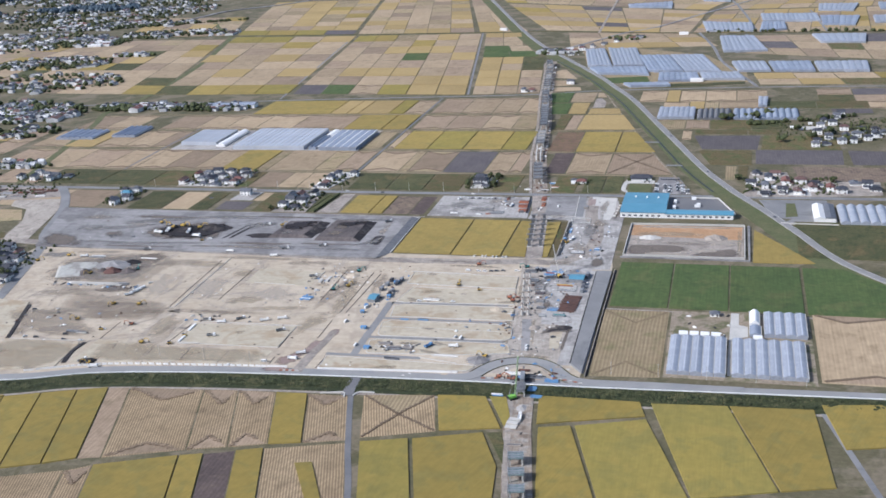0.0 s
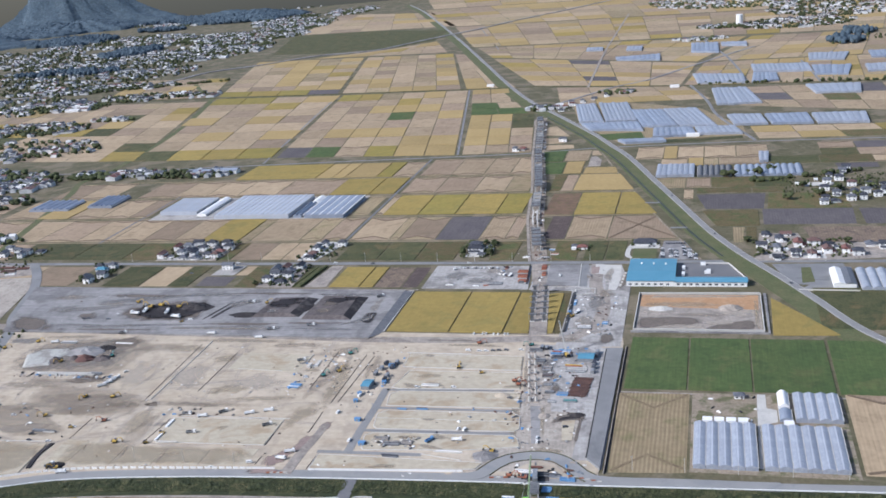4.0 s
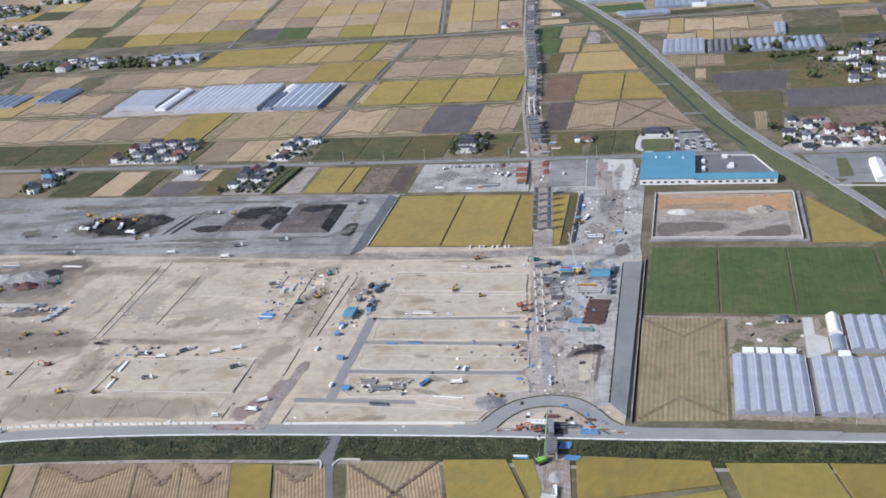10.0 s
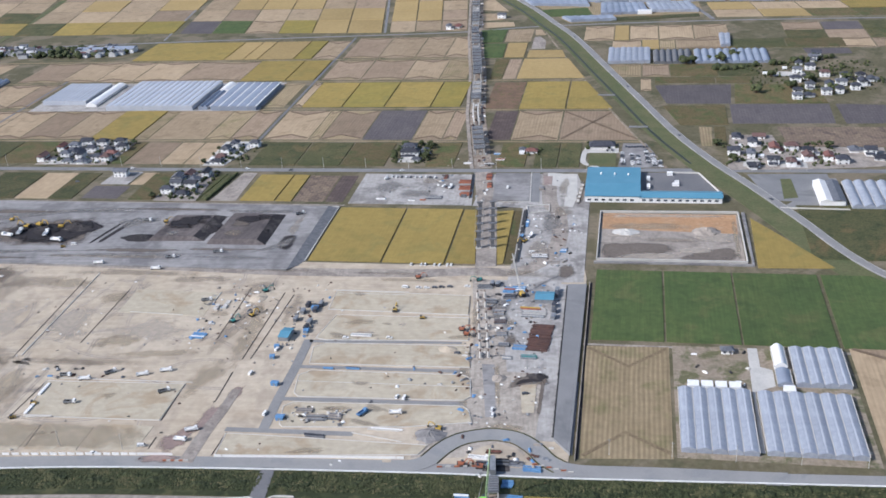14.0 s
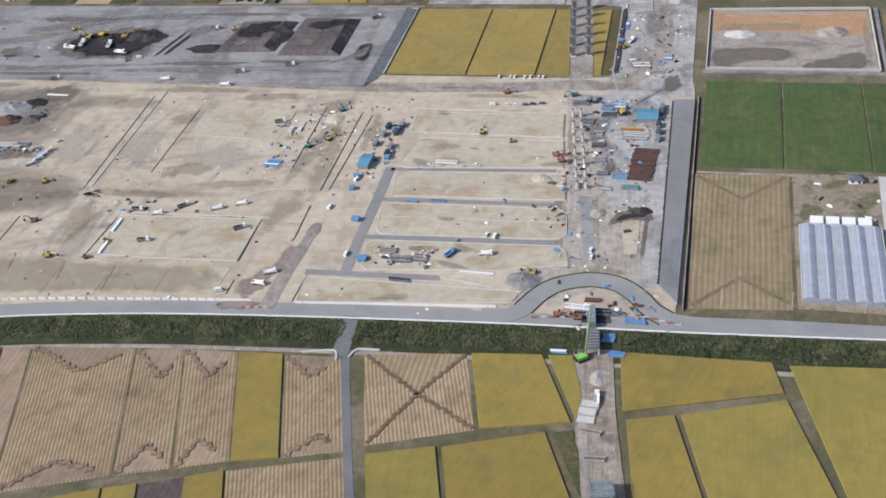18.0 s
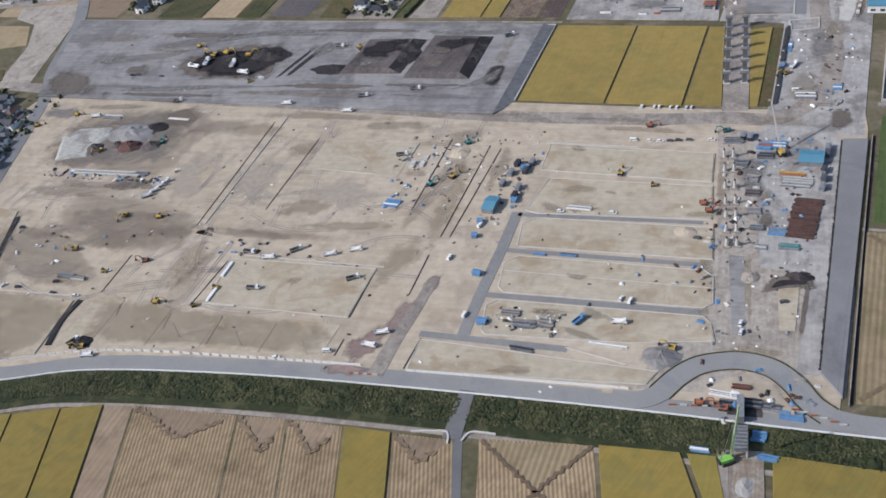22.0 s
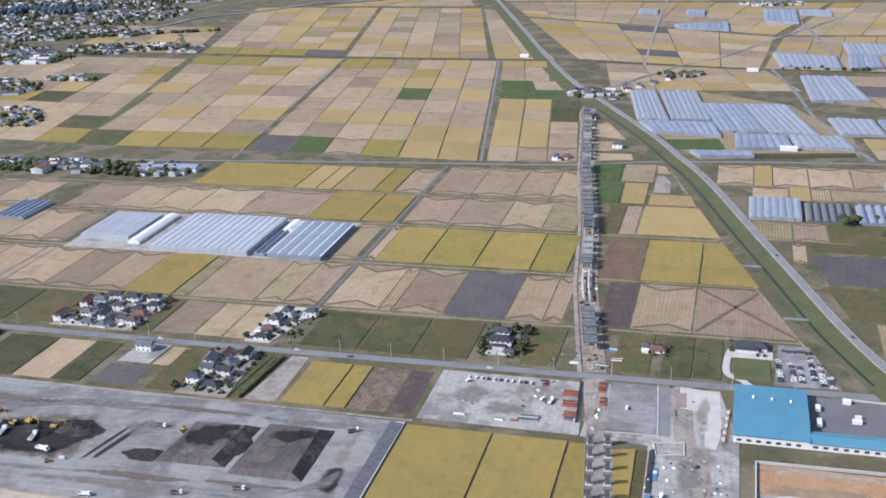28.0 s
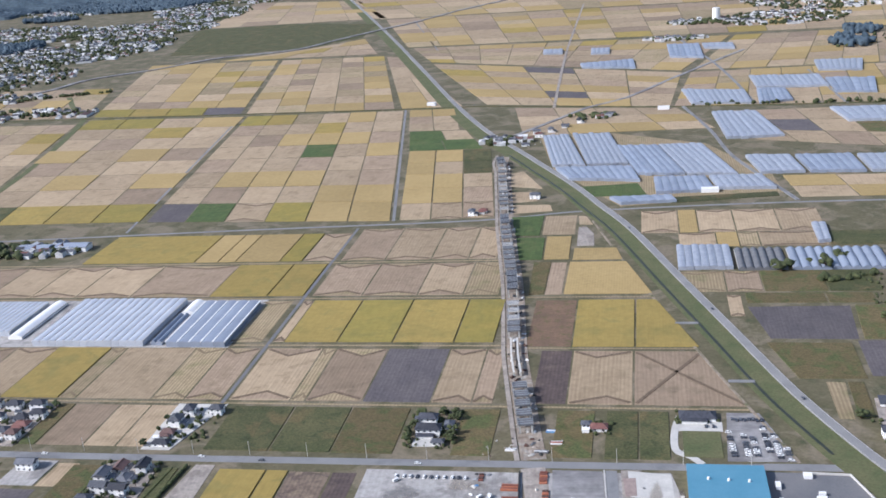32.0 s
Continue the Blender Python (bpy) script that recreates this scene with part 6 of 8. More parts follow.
house(-288, 1155, 13, 8, 2, 0, "roof_dark", "farmhouse annexe with dark tiled roof")
house(-272, 1150, 8, 6, 1, 90, "roof_grey", "small grey farm shed")
house(-276, 1126, 8, 5, 1, 0, "roof_grey", "small low outbuilding with grey roof")
house(-167, 1150, 11, 7, 1, 0, "roof_red", "single-storey house with faded red roof")
house(-176, 1154, 6, 5, 1, 0, "roof_grey", "small grey garden shed")
house(-100, 1168, 24, 10, 1, 0, "roof_dark", "long low hall with dark tiled roof", wing=True)
for i, (x, y, h, r) in enumerate([(-298, 1128, 6, 4), (-299, 1138, 7, 4), (-297, 1148, 6, 4), (-268, 1130, 7, 4), (-267, 1138, 8, 4), (-268, 1160, 6, 4), (-295, 1164, 5, 5), (-280, 1168, 5, 4), (-270, 1167, 6, 4), (-490, 1115, 5, 3), (-506, 1030, 5, 4),
                                  (-488, 1028, 4, 3), (-470, 1040, 5, 3), (-590, 1170, 5, 4), (-664, 1150, 5, 4), (-728, 1040, 6, 5), (-700, 1060, 5, 3), (-732, 1086, 6, 5), (20, 1128, 7, 5), (40, 1140, 6, 4), (98, 1350, 9, 7), (60, 1335, 8, 6), (120, 1375, 9, 7),
                                  (30, 1455, 9, 8), (-10, 1450, 8, 7), (82, 1395, 7, 6), (140, 1340, 8, 7), (160, 1380, 8, 6), (8, 1172, 6, 5), (110, 1165, 6, 5)]):
    tree(x, y, h, r, i)
# hedge beside the gravel lot
shrubs("hedge", [(-452 + (y - 1024) * 0.1 + random.Random(y).uniform(-0.6, 0.6), y * 1.0, 1.2, 1.3, 1.3) for y in range(1024, 1090, 1)] + [(-461 + (y - 1024) * 0.1, y * 1.0, 0.7, 0.8, 0.8) for y in range(1024, 1088, 2)], "clipped dark green hedge beside the lot", category="hedge")
structure(slab("settlement_ground", [(14, 1108), (100, 1112), (156, 1120), (158, 1166), (66, 1168), (62, 1200), (22, 1200)], 0, 0.6, M["mud"]), "gravelled yards of the houses east of the highway", "ground")
hamlet([(28, 1193, "roof_dark"), (49, 1193, "roof_brown"), (22, 1148, "roof_dark"), (37, 1141, "roof_grey"), (37, 1116, "roof_dark"), (59, 1156, "roof_red"), (75, 1160, "roof_brown"), (55, 1124, "roof_dark"), (70, 1120, "roof_brown"), (89, 1157, "roof_dark"), (104, 1134, "roof_red"),
        (115, 1127, "roof_dark"), (130, 1157, "roof_grey"), (143, 1150, "roof_dark"), (150, 1135, "roof_dark"), (86, 1134, "roof_brown"), (41, 1172, "roof_dark")], 6)
hamlet([(100, 1314, "roof_grey"), (112, 1322, "roof_dark"), (104, 1340, "roof_dark"), (118, 1352, "roof_grey"), (106, 1376, "roof_dark"), (120, 1388, "roof_dark"), (132, 1330, "roof_grey"), (146, 1336, "roof_dark"), (138, 1352, "roof_dark"), (152, 1362, "roof_grey"), (164, 1346, "roof_dark"),
        (174, 1362, "roof_dark"), (186, 1378, "roof_grey"), (160, 1386, "roof_dark"), (140, 1396, "roof_brown"), (178, 1396, "roof_dark"), (112, 1410, "roof_grey"), (128, 1424, "roof_dark"), (118, 1446, "roof_dark"), (136, 1460, "roof_grey"), (142, 1476, "roof_dark")], 7)
hamlet([(-262, 1700, "roof_grey"), (-330, 1640, "roof_grey"), (-318, 1650, "roof_red"), (-300, 1960, "roof_grey"), (-312, 1985, "roof_brown"), (-290, 2030, "roof_grey"), (-344, 1972, "roof_brown"), (-285, 2010, "roof_red"), (-270, 2040, "roof_grey"), (-250, 2070, "roof_grey"), (-230, 2095, "roof_dark"), (-355, 2255, "white")] [:-1], 8)

hamlet([(-700, 812, "roof_dark"), (-716, 818, "roof_dark"), (-708, 832, "roof_grey"), (-724, 840, "roof_dark"), (-736, 852, "roof_dark"), (-722, 862, "roof_brown"), (-745, 870, "roof_dark"), (-756, 858, "roof_grey"), (-690, 795, "roof_dark"), (-764, 880, "roof_dark"), (-735, 826, "roof_dark"),
        (-866, 1125, "roof_grey"), (-880, 1140, "roof_grey"), (-850, 1140, "roof_dark"), (-900, 1150, "roof_grey"), (-915, 1130, "roof_dark")], 9)
for i, (x, y) in enumerate([(-712, 806), (-730, 834), (-748, 862), (-762, 870), (-700, 800), (-742, 842), (-770, 890), (-715, 850)]):
    tree(x, y, 6 + i % 3, 4 + i % 2, 60 + i)

rnd = random.Random(81)
for i in range(34):
    t = rnd.random()
    tree(-688 - 70 * t + rnd.uniform(-16, 4), 792 + 96 * t + rnd.uniform(-6, 6), rnd.uniform(5, 9), rnd.uniform(2.5, 4.5), 100 + i)
for i, (x, y) in enumerate([(-672, 1136), (-656, 1140), (-634, 1152), (-616, 1142), (-590, 1146), (-592, 1164), (-615, 1172), (-634, 1174), (-488, 1136), (-488, 1152), (-466, 1126), (-464, 1140), (-462, 1152), (-486, 1062), (-486, 1048), (-470, 1062), (-500, 1050), (-466, 1086), (-504, 1084)]):
    tree(x, y, rnd.uniform(3.5, 6), rnd.uniform(1.8, 3), 160 + i)
hamlet([(-705, 822, "roof_dark"), (-728, 852, "roof_dark"), (-746, 880, "roof_dark"), (-738, 866, "roof_grey"), (-696, 806, "roof_dark"), (-714, 846, "roof_dark"), (-865, 1136, "roof_grey"), (-893, 1128, "roof_grey")], 19)

# garden shrubs, sheds and white paved yards among the houses
rnd = random.Random(31)
spots = []
for x0, y0, x1, y1, n in ((-674, 1112, -592, 1176, 130), (-490, 1112, -448, 1174, 70), (-504, 1026, -464, 1092, 90), (-732, 1030, -700, 1090, 60), (-302, 1120, -264, 1172, 110), (14, 1116, 116, 1180, 170), (56, 1340, 200, 1455, 260), (-770, 800, -690, 890, 150), (-920, 1050, -836, 1155, 120), (-116, 1160, -84, 1178, 24), (-180, 1142, -158, 1162, 20)):
    for _ in range(n):
        r = rnd.uniform(0.6, 1.9)
        spots.append((rnd.uniform(x0, x1), rnd.uniform(y0, y1), r * 0.7, r, r * rnd.uniform(0.8, 1.5)))
shrubs("garden_shrubs", spots, "dark green shrubs and hedges in the gardens")
for pts in ([(-664, 1111), (-640, 1111), (-636, 1124), (-656, 1126)], [(-634, 1111), (-616, 1111), (-612, 1122), (-630, 1123)], [(-503, 1060), (-490, 1060), (-488, 1078), (-500, 1078)], [(60, 1114), (84, 1114), (84, 1128), (62, 1128)], [(28, 1116), (44, 1116), (44, 1134), (30, 1132)], [(84, 1396), (120, 1398), (122, 1412), (88, 1414)], [(-294, 1122), (-278, 1122), (-276, 1131), (-294, 1132)]):
    structure(slab("paved_yard", pts, 0.1, 0.66, M["concrete"]), "pale concrete yard before a house", "yard")
for x, y, t, m in ((-656, 1120, 10, "roof_grey"), (-634, 1140, 90, "white"), (-616, 1158, 0, "roof_grey"), (-606, 1116, 90, "white"), (-652, 1166, 0, "roof_dark"), (-484, 1124, 0, "white"), (-466, 1158, 90, "roof_grey"), (-488, 1064, 0, "white"), (-472, 1046, 90, "roof_grey"), (-486, 1078, 0, "roof_dark"), (-296, 1158, 0, "roof_grey"), (-268, 1144, 90, "white"), (46, 1140, 0, "white"), (64, 1152, 90, "roof_grey"), (78, 1130, 0, "white"), (96, 1146, 0, "roof_grey"), (30, 1166, 90, "white"), (100, 1424, 0, "white"), (122, 1380, 90, "roof_grey"), (76, 1404, 0, "white"), (-176, 1146, 0, "white")):
    e = tagged(new("garden_shed"), "small garden shed with shallow roof beside a house", "shed", "garden sheds")
    e.matrix_basis = pose(x, y, 0.4, 0, 0, t)
    bm = bmesh.new()
    box(bm, -2.4, -1.6, 0, 2.4, 1.6, 2.3)
    part("wall", bm, M["wall"], e)
    mesh_ob("roof", [(-2.7, -1.9, 2.3), (2.7, -1.9, 2.3), (2.7, 1.9, 2.7), (-2.7, 1.9, 2.7), (-2.7, -1.9, 2.15), (2.7, -1.9, 2.15), (2.7, 1.9, 2.55), (-2.7, 1.9, 2.55)], [(0, 1, 2, 3), (4, 5, 1, 0), (5, 6, 2, 1), (6, 7, 3, 2), (7, 4, 0, 3), (7, 6, 5, 4)], M[m], e)

# blue-roofed works with yard and parking
hall = empty("warehouse", "large warehouse with bright blue metal roof", "warehouse")
for x0, y0, x1, y1, z in ((-110, 1032, -64, 1098, 6.0), (-64, 1032, 4, 1046, 5.0)):
    bm = bmesh.new()
    box(bm, x0, y0, 0, x1, y1, z)
    part("wall", bm, M["white"], hall)
    v = [(x0 - 0.6, y0 - 0.6, z), (x1 + 0.6, y0 - 0.6, z), (x1 + 0.6, y1 + 0.6, z), (x0 - 0.6, y1 + 0.6, z)]
    ym = y0 + (y1 - y0) * (0.36 if x0 < -100 else 0.5)
    v += [(x0 - 0.6, ym, z + 1.8), (x1 + 0.6, ym, z + 1.8)] + [(p[0], p[1], z - 0.4) for p in v[:4]]
    mesh_ob("roof", v, [(0, 1, 5, 4), (2, 3, 4, 5), (1, 2, 5), (3, 0, 4), (6, 7, 1, 0), (7, 8, 2, 1), (8, 9, 3, 2), (9, 6, 0, 3), (9, 8, 7, 6)], M["blue_roof"], hall)
    for k in range(int((x1 - x0) / 6)):
        bm = bmesh.new()
        box(bm, x0 + 2 + 6 * k, y0 - 0.15, 1.5, x0 + 5 + 6 * k, y0 + 0.05, 3.2)
        part("window", bm, M["glass"], hall)
for x, y in ((-98, 1080), (-86, 1079), (-74, 1078)):
    bm = bmesh.new()
    bmesh.ops.create_cone(bm, cap_ends=True, segments=10, radius1=0.9, radius2=0.7, depth=1.6, matrix=Matrix.Translation((x, y, 7.6)))
    part("roof_vent", bm, M["white"], hall)
structure(slab("works_court", [(-63, 1047), (6, 1047), (-12, 1100), (-63, 1100)], 0, 0.36, M["asphalt_dark"]), "dark asphalt works yard", "yard")
structure(strip("works_wall", [(6, 1047), (-12, 1098), (-40, 1099)], 0.6, 0, 1.8, M["curb"]), "white wall of the works yard", "wall")
for x, y, w, d in ((-58, 1060, 3, 8), (-58, 1080, 3, 6), (-36, 1068, 6, 3), (-34, 1074, 4, 2), (-40, 1093, 5, 4)):
    bm = bmesh.new()
    box(bm, x, y, 0.3, x + w, y + d, 2.9)
    tagged(part("storage_container", bm, M["white"]), "white storage container in the works yard", "container")
structure(slab("car_park", [(-84, 1112), (-40, 1113), (-58, 1176), (-80, 1176)], 0, 0.3, M["gravel"]), "gravelled car park", "car park")
structure(slab("lawn", rect(-111, 1116, -86, 1150), 0, 0.3, M["lawn"]), "green and brown lawn", "lawn")
structure(strip("forecourt", smooth([(-112, 1170), (-116, 1150), (-116, 1125), (-106, 1116), (-100, 1108)], 5), 5, 0.05, 0.28, M["concrete"]), "pale concrete drive", "drive")
structure(slab("hall_yard", rect(-114, 1150, -84, 1163), 0, 0.25, M["concrete"]), "pale paved yard before the hall", "yard")
structure(slab("depot_yard", [(44, 1040), (100, 1036), (98, 1100), (30, 1098)], 0, 0.3, M["asphalt"]), "asphalt yard of the depot", "yard")
depot = empty("depot", "white depot hall with grey side roof", "warehouse")
bm = bmesh.new()
box(bm, 82, 1030, 0, 102, 1074, 4.5)
part("wall", bm, M["white"], depot)
mesh_ob("roof", [(81.6, 1029.6, 4.5), (92, 1029.6, 4.5), (92, 1074.4, 4.5), (81.6, 1074.4, 4.5), (86.8, 1029.6, 6.2), (86.8, 1074.4, 6.2)], [(0, 4, 5, 3), (4, 1, 2, 5), (0, 1, 4), (2, 3, 5)], M["wall"], depot)
mesh_ob("roof", [(92.1, 1029.6, 4.5), (102.4, 1029.6, 4.5), (102.4, 1074.4, 4.5), (92.1, 1074.4, 4.5), (97.2, 1029.6, 6.0), (97.2, 1074.4, 6.0)], [(0, 4, 5, 3), (4, 1, 2, 5), (0, 1, 4), (2, 3, 5)], M["roof_grey"], depot, "grey sheet roof")
structure(slab("depot_yard", [(50, 1024), (104, 1022), (104, 1090), (68, 1090), (66, 1044)], 0, 0.25, M["lane"]), "grey asphalt yard of the depot", "yard")
structure(strip("depot_wall", [(50, 1023), (104, 1021)], 0.6, 0, 1.6, M["curb"]), "pale wall of the depot yard", "wall")
structure(slab("depot_lawn", [(55, 1043), (67, 1046), (66, 1088), (57, 1087)], 0.1, 0.5, M["lawn"]), "small green lawn", "lawn")
for x, y in ((-845, 1530), (-800, 1535)):
    e = empty("farm_depot", "pale blue-roofed farm depot", "warehouse")
    bm = bmesh.new()
    box(bm, x, y, 0, x + 38, y + 16, 6)
    part("wall", bm, M["white"], e)
    mesh_ob("roof", [(x - 1, y - 1, 6), (x + 39, y - 1, 6), (x + 39, y + 17, 6), (x - 1, y + 17, 6), (x - 1, y + 8, 8.5), (x + 39, y + 8, 8.5)], [(0, 1, 5, 4), (2, 3, 4, 5), (1, 2, 5), (3, 0, 4)], M["film_dark"], e)

# ---- viaduct under construction ----
LINE = [(-65, 200), (-115, 500), (-134, 592), (-151, 719), (-174, 859), (-192, 1010), (-217, 1144), (-238, 1262), (-257, 1415), (-285, 1589), (-318, 1832), (-329, 1885), (-322, 1930), (-300, 1950)]


def on_line(y, off=0.0):
    """The point of the viaduct's line at y, off metres to its right, and the line's turn in degrees."""
    for (x0, y0), (x1, y1) in zip(LINE, LINE[1:]):
        if y0 <= y <= y1:
            d = Vector((x1 - x0, y1 - y0)).normalized()
            p = Vector((x0, y0)).lerp(Vector((x1, y1)), (y - y0) / (y1 - y0)) + Vector((d.y, -d.x)) * off
            return p.x, p.y, math.degrees(math.atan2(d.y, d.x)) - 90


structure(strip("viaduct_strip", smooth([on_line(y, 2)[:2] for y in range(1108, 1901, 36)], 2), 17, 0, 0.4, M["haul_soil"]), "brown working strip along the viaduct", "ground")
structure(strip("viaduct_track", smooth([on_line(y, -9)[:2] for y in range(1108, 1930, 40)], 3), 3.4, 0.1, 0.6, M["mud"]), "pale gravel track beside the viaduct", "track")
structure(strip("viaduct_strip", [Vector(on_line(y, 1)[:2]) for y in (200, 330, 480, 560, 600, 641)], 19, 0, 0.4, M["haul_soil"]), "brown working strip through the paddies", "ground")
structure(strip("viaduct_strip", [Vector(on_line(y, 0.5)[:2]) for y in (905, 960, 1014, 1030, 1098)], 16, 0, 0.4, M["mud"]), "brown working strip beside the paddy", "ground")
structure(strip("viaduct_track", [Vector(on_line(y, -6)[:2]) for y in (200, 480, 560, 636)], 4, 0.1, 0.55, M["mud"]), "wheel-worn track along the working strip", "track")


def deck_section(w, l, h, mat_deck, label, frames=True):
    """A scaffolded stretch of deck on columns, with rails of planks across it."""
    e = tagged(new("viaduct_section"), label, "viaduct", "viaduct sections")
    bm = bmesh.new()
    box(bm, -w / 2, -l / 2, h - 0.9, w / 2, l / 2, h)
    deck = part("deck", bm, M[mat_deck], e)
    for x in (-w / 2 + 0.8, w / 2 - 0.8):
        for y in (-l / 2 + 0.9, l / 2 - 0.9):
            bm = bmesh.new()
            box(bm, x - 0.55, y - 0.55, 0, x + 0.55, y + 0.55, h - 0.9)
            part("column", bm, M["concrete"], e)
    n = max(2, int(l / 2.6))
    for i in range(n):
        y = -l / 2 + l * (i + 0.5) / n
        bm = bmesh.new()
        box(bm, -w / 2 - 0.5, y - 0.45, h, w / 2 + 0.5, y + 0.45, h + 0.35)
        part("plank", bm, M["steel"], deck)
    if frames:
        for x in (-w / 2 - 0.5, w / 2 + 0.35):
            bm = bmesh.new()
            box(bm, x, -l / 2, h + 0.9, x + 0.15, l / 2, h + 1.1)
            for i in range(n + 1):
                y = -l / 2 + l * i / n
                box(bm, x, y - 0.08, 0, x + 0.15, y + 0.08, h + 1.1)
            part("scaffold_side", bm, M["steel"], e)
    return e


SECTIONS = {"d": deck_section(10, 9.5, 7.5, "deck", "grey scaffolded viaduct section on columns"), "w": deck_section(10, 9, 6.5, "concrete", "pale concrete viaduct deck on columns"),
            "b": deck_section(9, 15, 9.5, "roof_dark", "tall dark sheeted viaduct section"), "t": deck_section(9.5, 8.5, 6.0, "form_grey", "grey-green formwork section of the viaduct")}
at = {"d": False, "w": False, "b": False, "t": False}


def section(kind, y, off=0.0):
    x, yy, r = on_line(y, off)
    if not at[kind]:
        at[kind] = True
        SECTIONS[kind].matrix_basis = pose(x, yy, 0.3, 0, 0, r)
    else:
        copy_thing(SECTIONS[kind], pose(x, yy, 0.3, 0, 0, r))


for y in (1146, 1160, 1174, 1188, 1202, 1303, 1315, 1452, 1464, 1478, 1492, 1506, 1540, 1556, 1572, 1660, 1676, 1692, 1708, 1760, 1776, 1800):
    section("d", y)
for y in (1330, 1346, 1362, 1520, 1644, 1726, 1742, 1820):
    section("w", y)
for y in (1395, 1412, 1429, 1588, 1605, 1840, 1858):
    section("b", y)
for y in (517, 535, 553, 490, 470, 440, 420):
    section("t", y, 0.5)
# pairs of long pale girders laid out on low piers
for off in (-2.6, 2.6):
    for y in range(1228, 1292, 16):
        e = tagged(new("girder"), "long pale concrete girder on low piers", "girder", "girders")
        x, yy, r = on_line(y + 8, off)
        e.matrix_basis = pose(x, yy, 0.3, 0, 0, r)
        bm = bmesh.new()
        box(bm, -0.7, -7.8, 3.0, 0.7, 7.8, 4.4)
        part("beam", bm, M["curb"], e)
        for k in (-6, 6):
            bm = bmesh.new()
            box(bm, -0.9, k - 0.8, 0, 0.9, k + 0.8, 3.0)
            part("pier", bm, M["concrete"], e)
# piers beside the paddy
pier = tagged(new("pier"), "grey concrete viaduct pier with scaffold planks", "pier", "piers beside the paddy")
for nm, m, dims in (("footing", "concrete", (-2.4, -1.8, 0, 2.4, 1.8, 0.8)), ("column", "deck", (-1.5, -0.9, 0.8, 1.5, 0.9, 7.0)), ("cap", "deck", (-2.6, -1.3, 7.0, 2.6, 1.3, 7.8))):
    bm = bmesh.new()
    box(bm, *dims)
    part(nm, bm, M[m], pier)
for x in (-3.4, 3.2):
    for z in (2.5, 5.0, 7.4):
        bm = bmesh.new()
        box(bm, x, -1.6, z, x + 0.3, 1.6, z + 0.25)
        part("plank", bm, M["steel"], pier)
first = True
for y in (938, 953, 968, 983, 998, 1012):
    for off in (-5.5, 5.5):
        x, yy, r = on_line(y, off)
        if first:
            pier.matrix_basis, first = pose(x, yy, 0.3, 0, 0, r), False
        else:
            copy_thing(pier, pose(x, yy, 0.3, 0, 0, r))
# white pier stubs with tapering formwork
stub = tagged(new("pier_stub"), "pale tapering pier stub with dark rebar", "pier", "pier stubs")
bm = bmesh.new()
box(bm, -2, -2, 0, 2, 2, 0.5)
part("footing", bm, M["mud"], stub)
bm = bmesh.new()
bmesh.ops.create_cone(bm, cap_ends=True, segments=8, radius1=1.2, radius2=0.55, depth=4.6, matrix=Matrix.Translation((0, 0, 2.7)))
part("column", bm, M["concrete"], stub)
bm = bmesh.new()
box(bm, -0.4, -0.4, 5.0, 0.4, 0.4, 6.2)
part("rebar", bm, M["rust"], stub)
first = True
for y in (856, 842, 826, 812, 800, 788, 776):
    for off in (-2.6, 2.6):
        x, yy, r = on_line(y, off - 2)
        if first:
            stub.matrix_basis, first = pose(x, yy, 0.4), False
        else:
            copy_thing(stub, pose(x, yy, 0.4))

# ---- vehicles and machines ----
def ground_tree():
    """A search tree over the setting, to rest things on it."""
    from mathutils.bvhtree import BVHTree
    v, f = [], []
    for ob in scene.objects:
        if ob.type == "MESH" and (ob.get("kind") == "structure"):
            k = len(v)
            v += [ob.matrix_basis @ p.co for p in ob.data.vertices]
            f += [tuple(k + i for i in p.vertices) for p in ob.data.polygons]
    return BVHTree.FromPolygons(v, f)


GROUND = ground_tree()


def ground_z(x, y):
    hit = GROUND.ray_cast(Vector((x, y, 60)), Vector((0, 0, -1)))
    return hit[0].z if hit[0] else 0.0


def extrude_profile(prof, w0, w1, y_off=0.0):
    """A body from a side profile (x, z, share of the width)."""
    bm = bmesh.new()
    n = len(prof)
    l = [bm.verts.new((x, -w0 / 2 * k, z)) for x, z, k in prof]
    r = [bm.verts.new((x, w0 / 2 * k, z)) for x, z, k in prof]
    bm.faces.new(l)
    bm.faces.new(list(reversed(r)))
    for i in range(n):
        bm.faces.new((l[i], r[i], r[(i + 1) % n], l[(i + 1) % n]))
    bmesh.ops.recalc_face_normals(bm, faces=bm.faces)
    return bm


def wheels(e, xs, w, r, count_name="wheel"):
    for x in xs:
        for y in (-w / 2 + 0.1, w / 2 - 0.1):
            bm = bmesh.new()
            bmesh.ops.create_cone(bm, cap_ends=True, segments=10, radius1=r, radius2=r, depth=0.26, matrix=pose(x, y, r, 90, 0, 0))
            part(count_name, bm, M["black"], e)


def car(paint, label):
    e = tagged(new("car"), label, "car", "parked cars")
    part("body", extrude_profile([(-2.1, 0.35, 1), (2.1, 0.35, 1), (2.15, 0.75, 1), (1.2, 0.95, 1), (-2.1, 1.0, 1)], 1.7, 1.7), M[paint], e)
    cabin_part = part("cabin", extrude_profile([(-1.95, 0.98, 0.95), (1.15, 0.95, 0.95), (0.5, 1.42, 0.82), (-1.7, 1.42, 0.82)], 1.7, 1.5), M["glass"], e)
    part("roof", extrude_profile([(-1.7, 1.42, 0.8), (0.5, 1.42, 0.8), (0.4, 1.5, 0.76), (-1.6, 1.5, 0.76)], 1.7, 1.5), M[paint], cabin_part)
    wheels(e, (-1.3, 1.3), 1.7, 0.31)
    return e


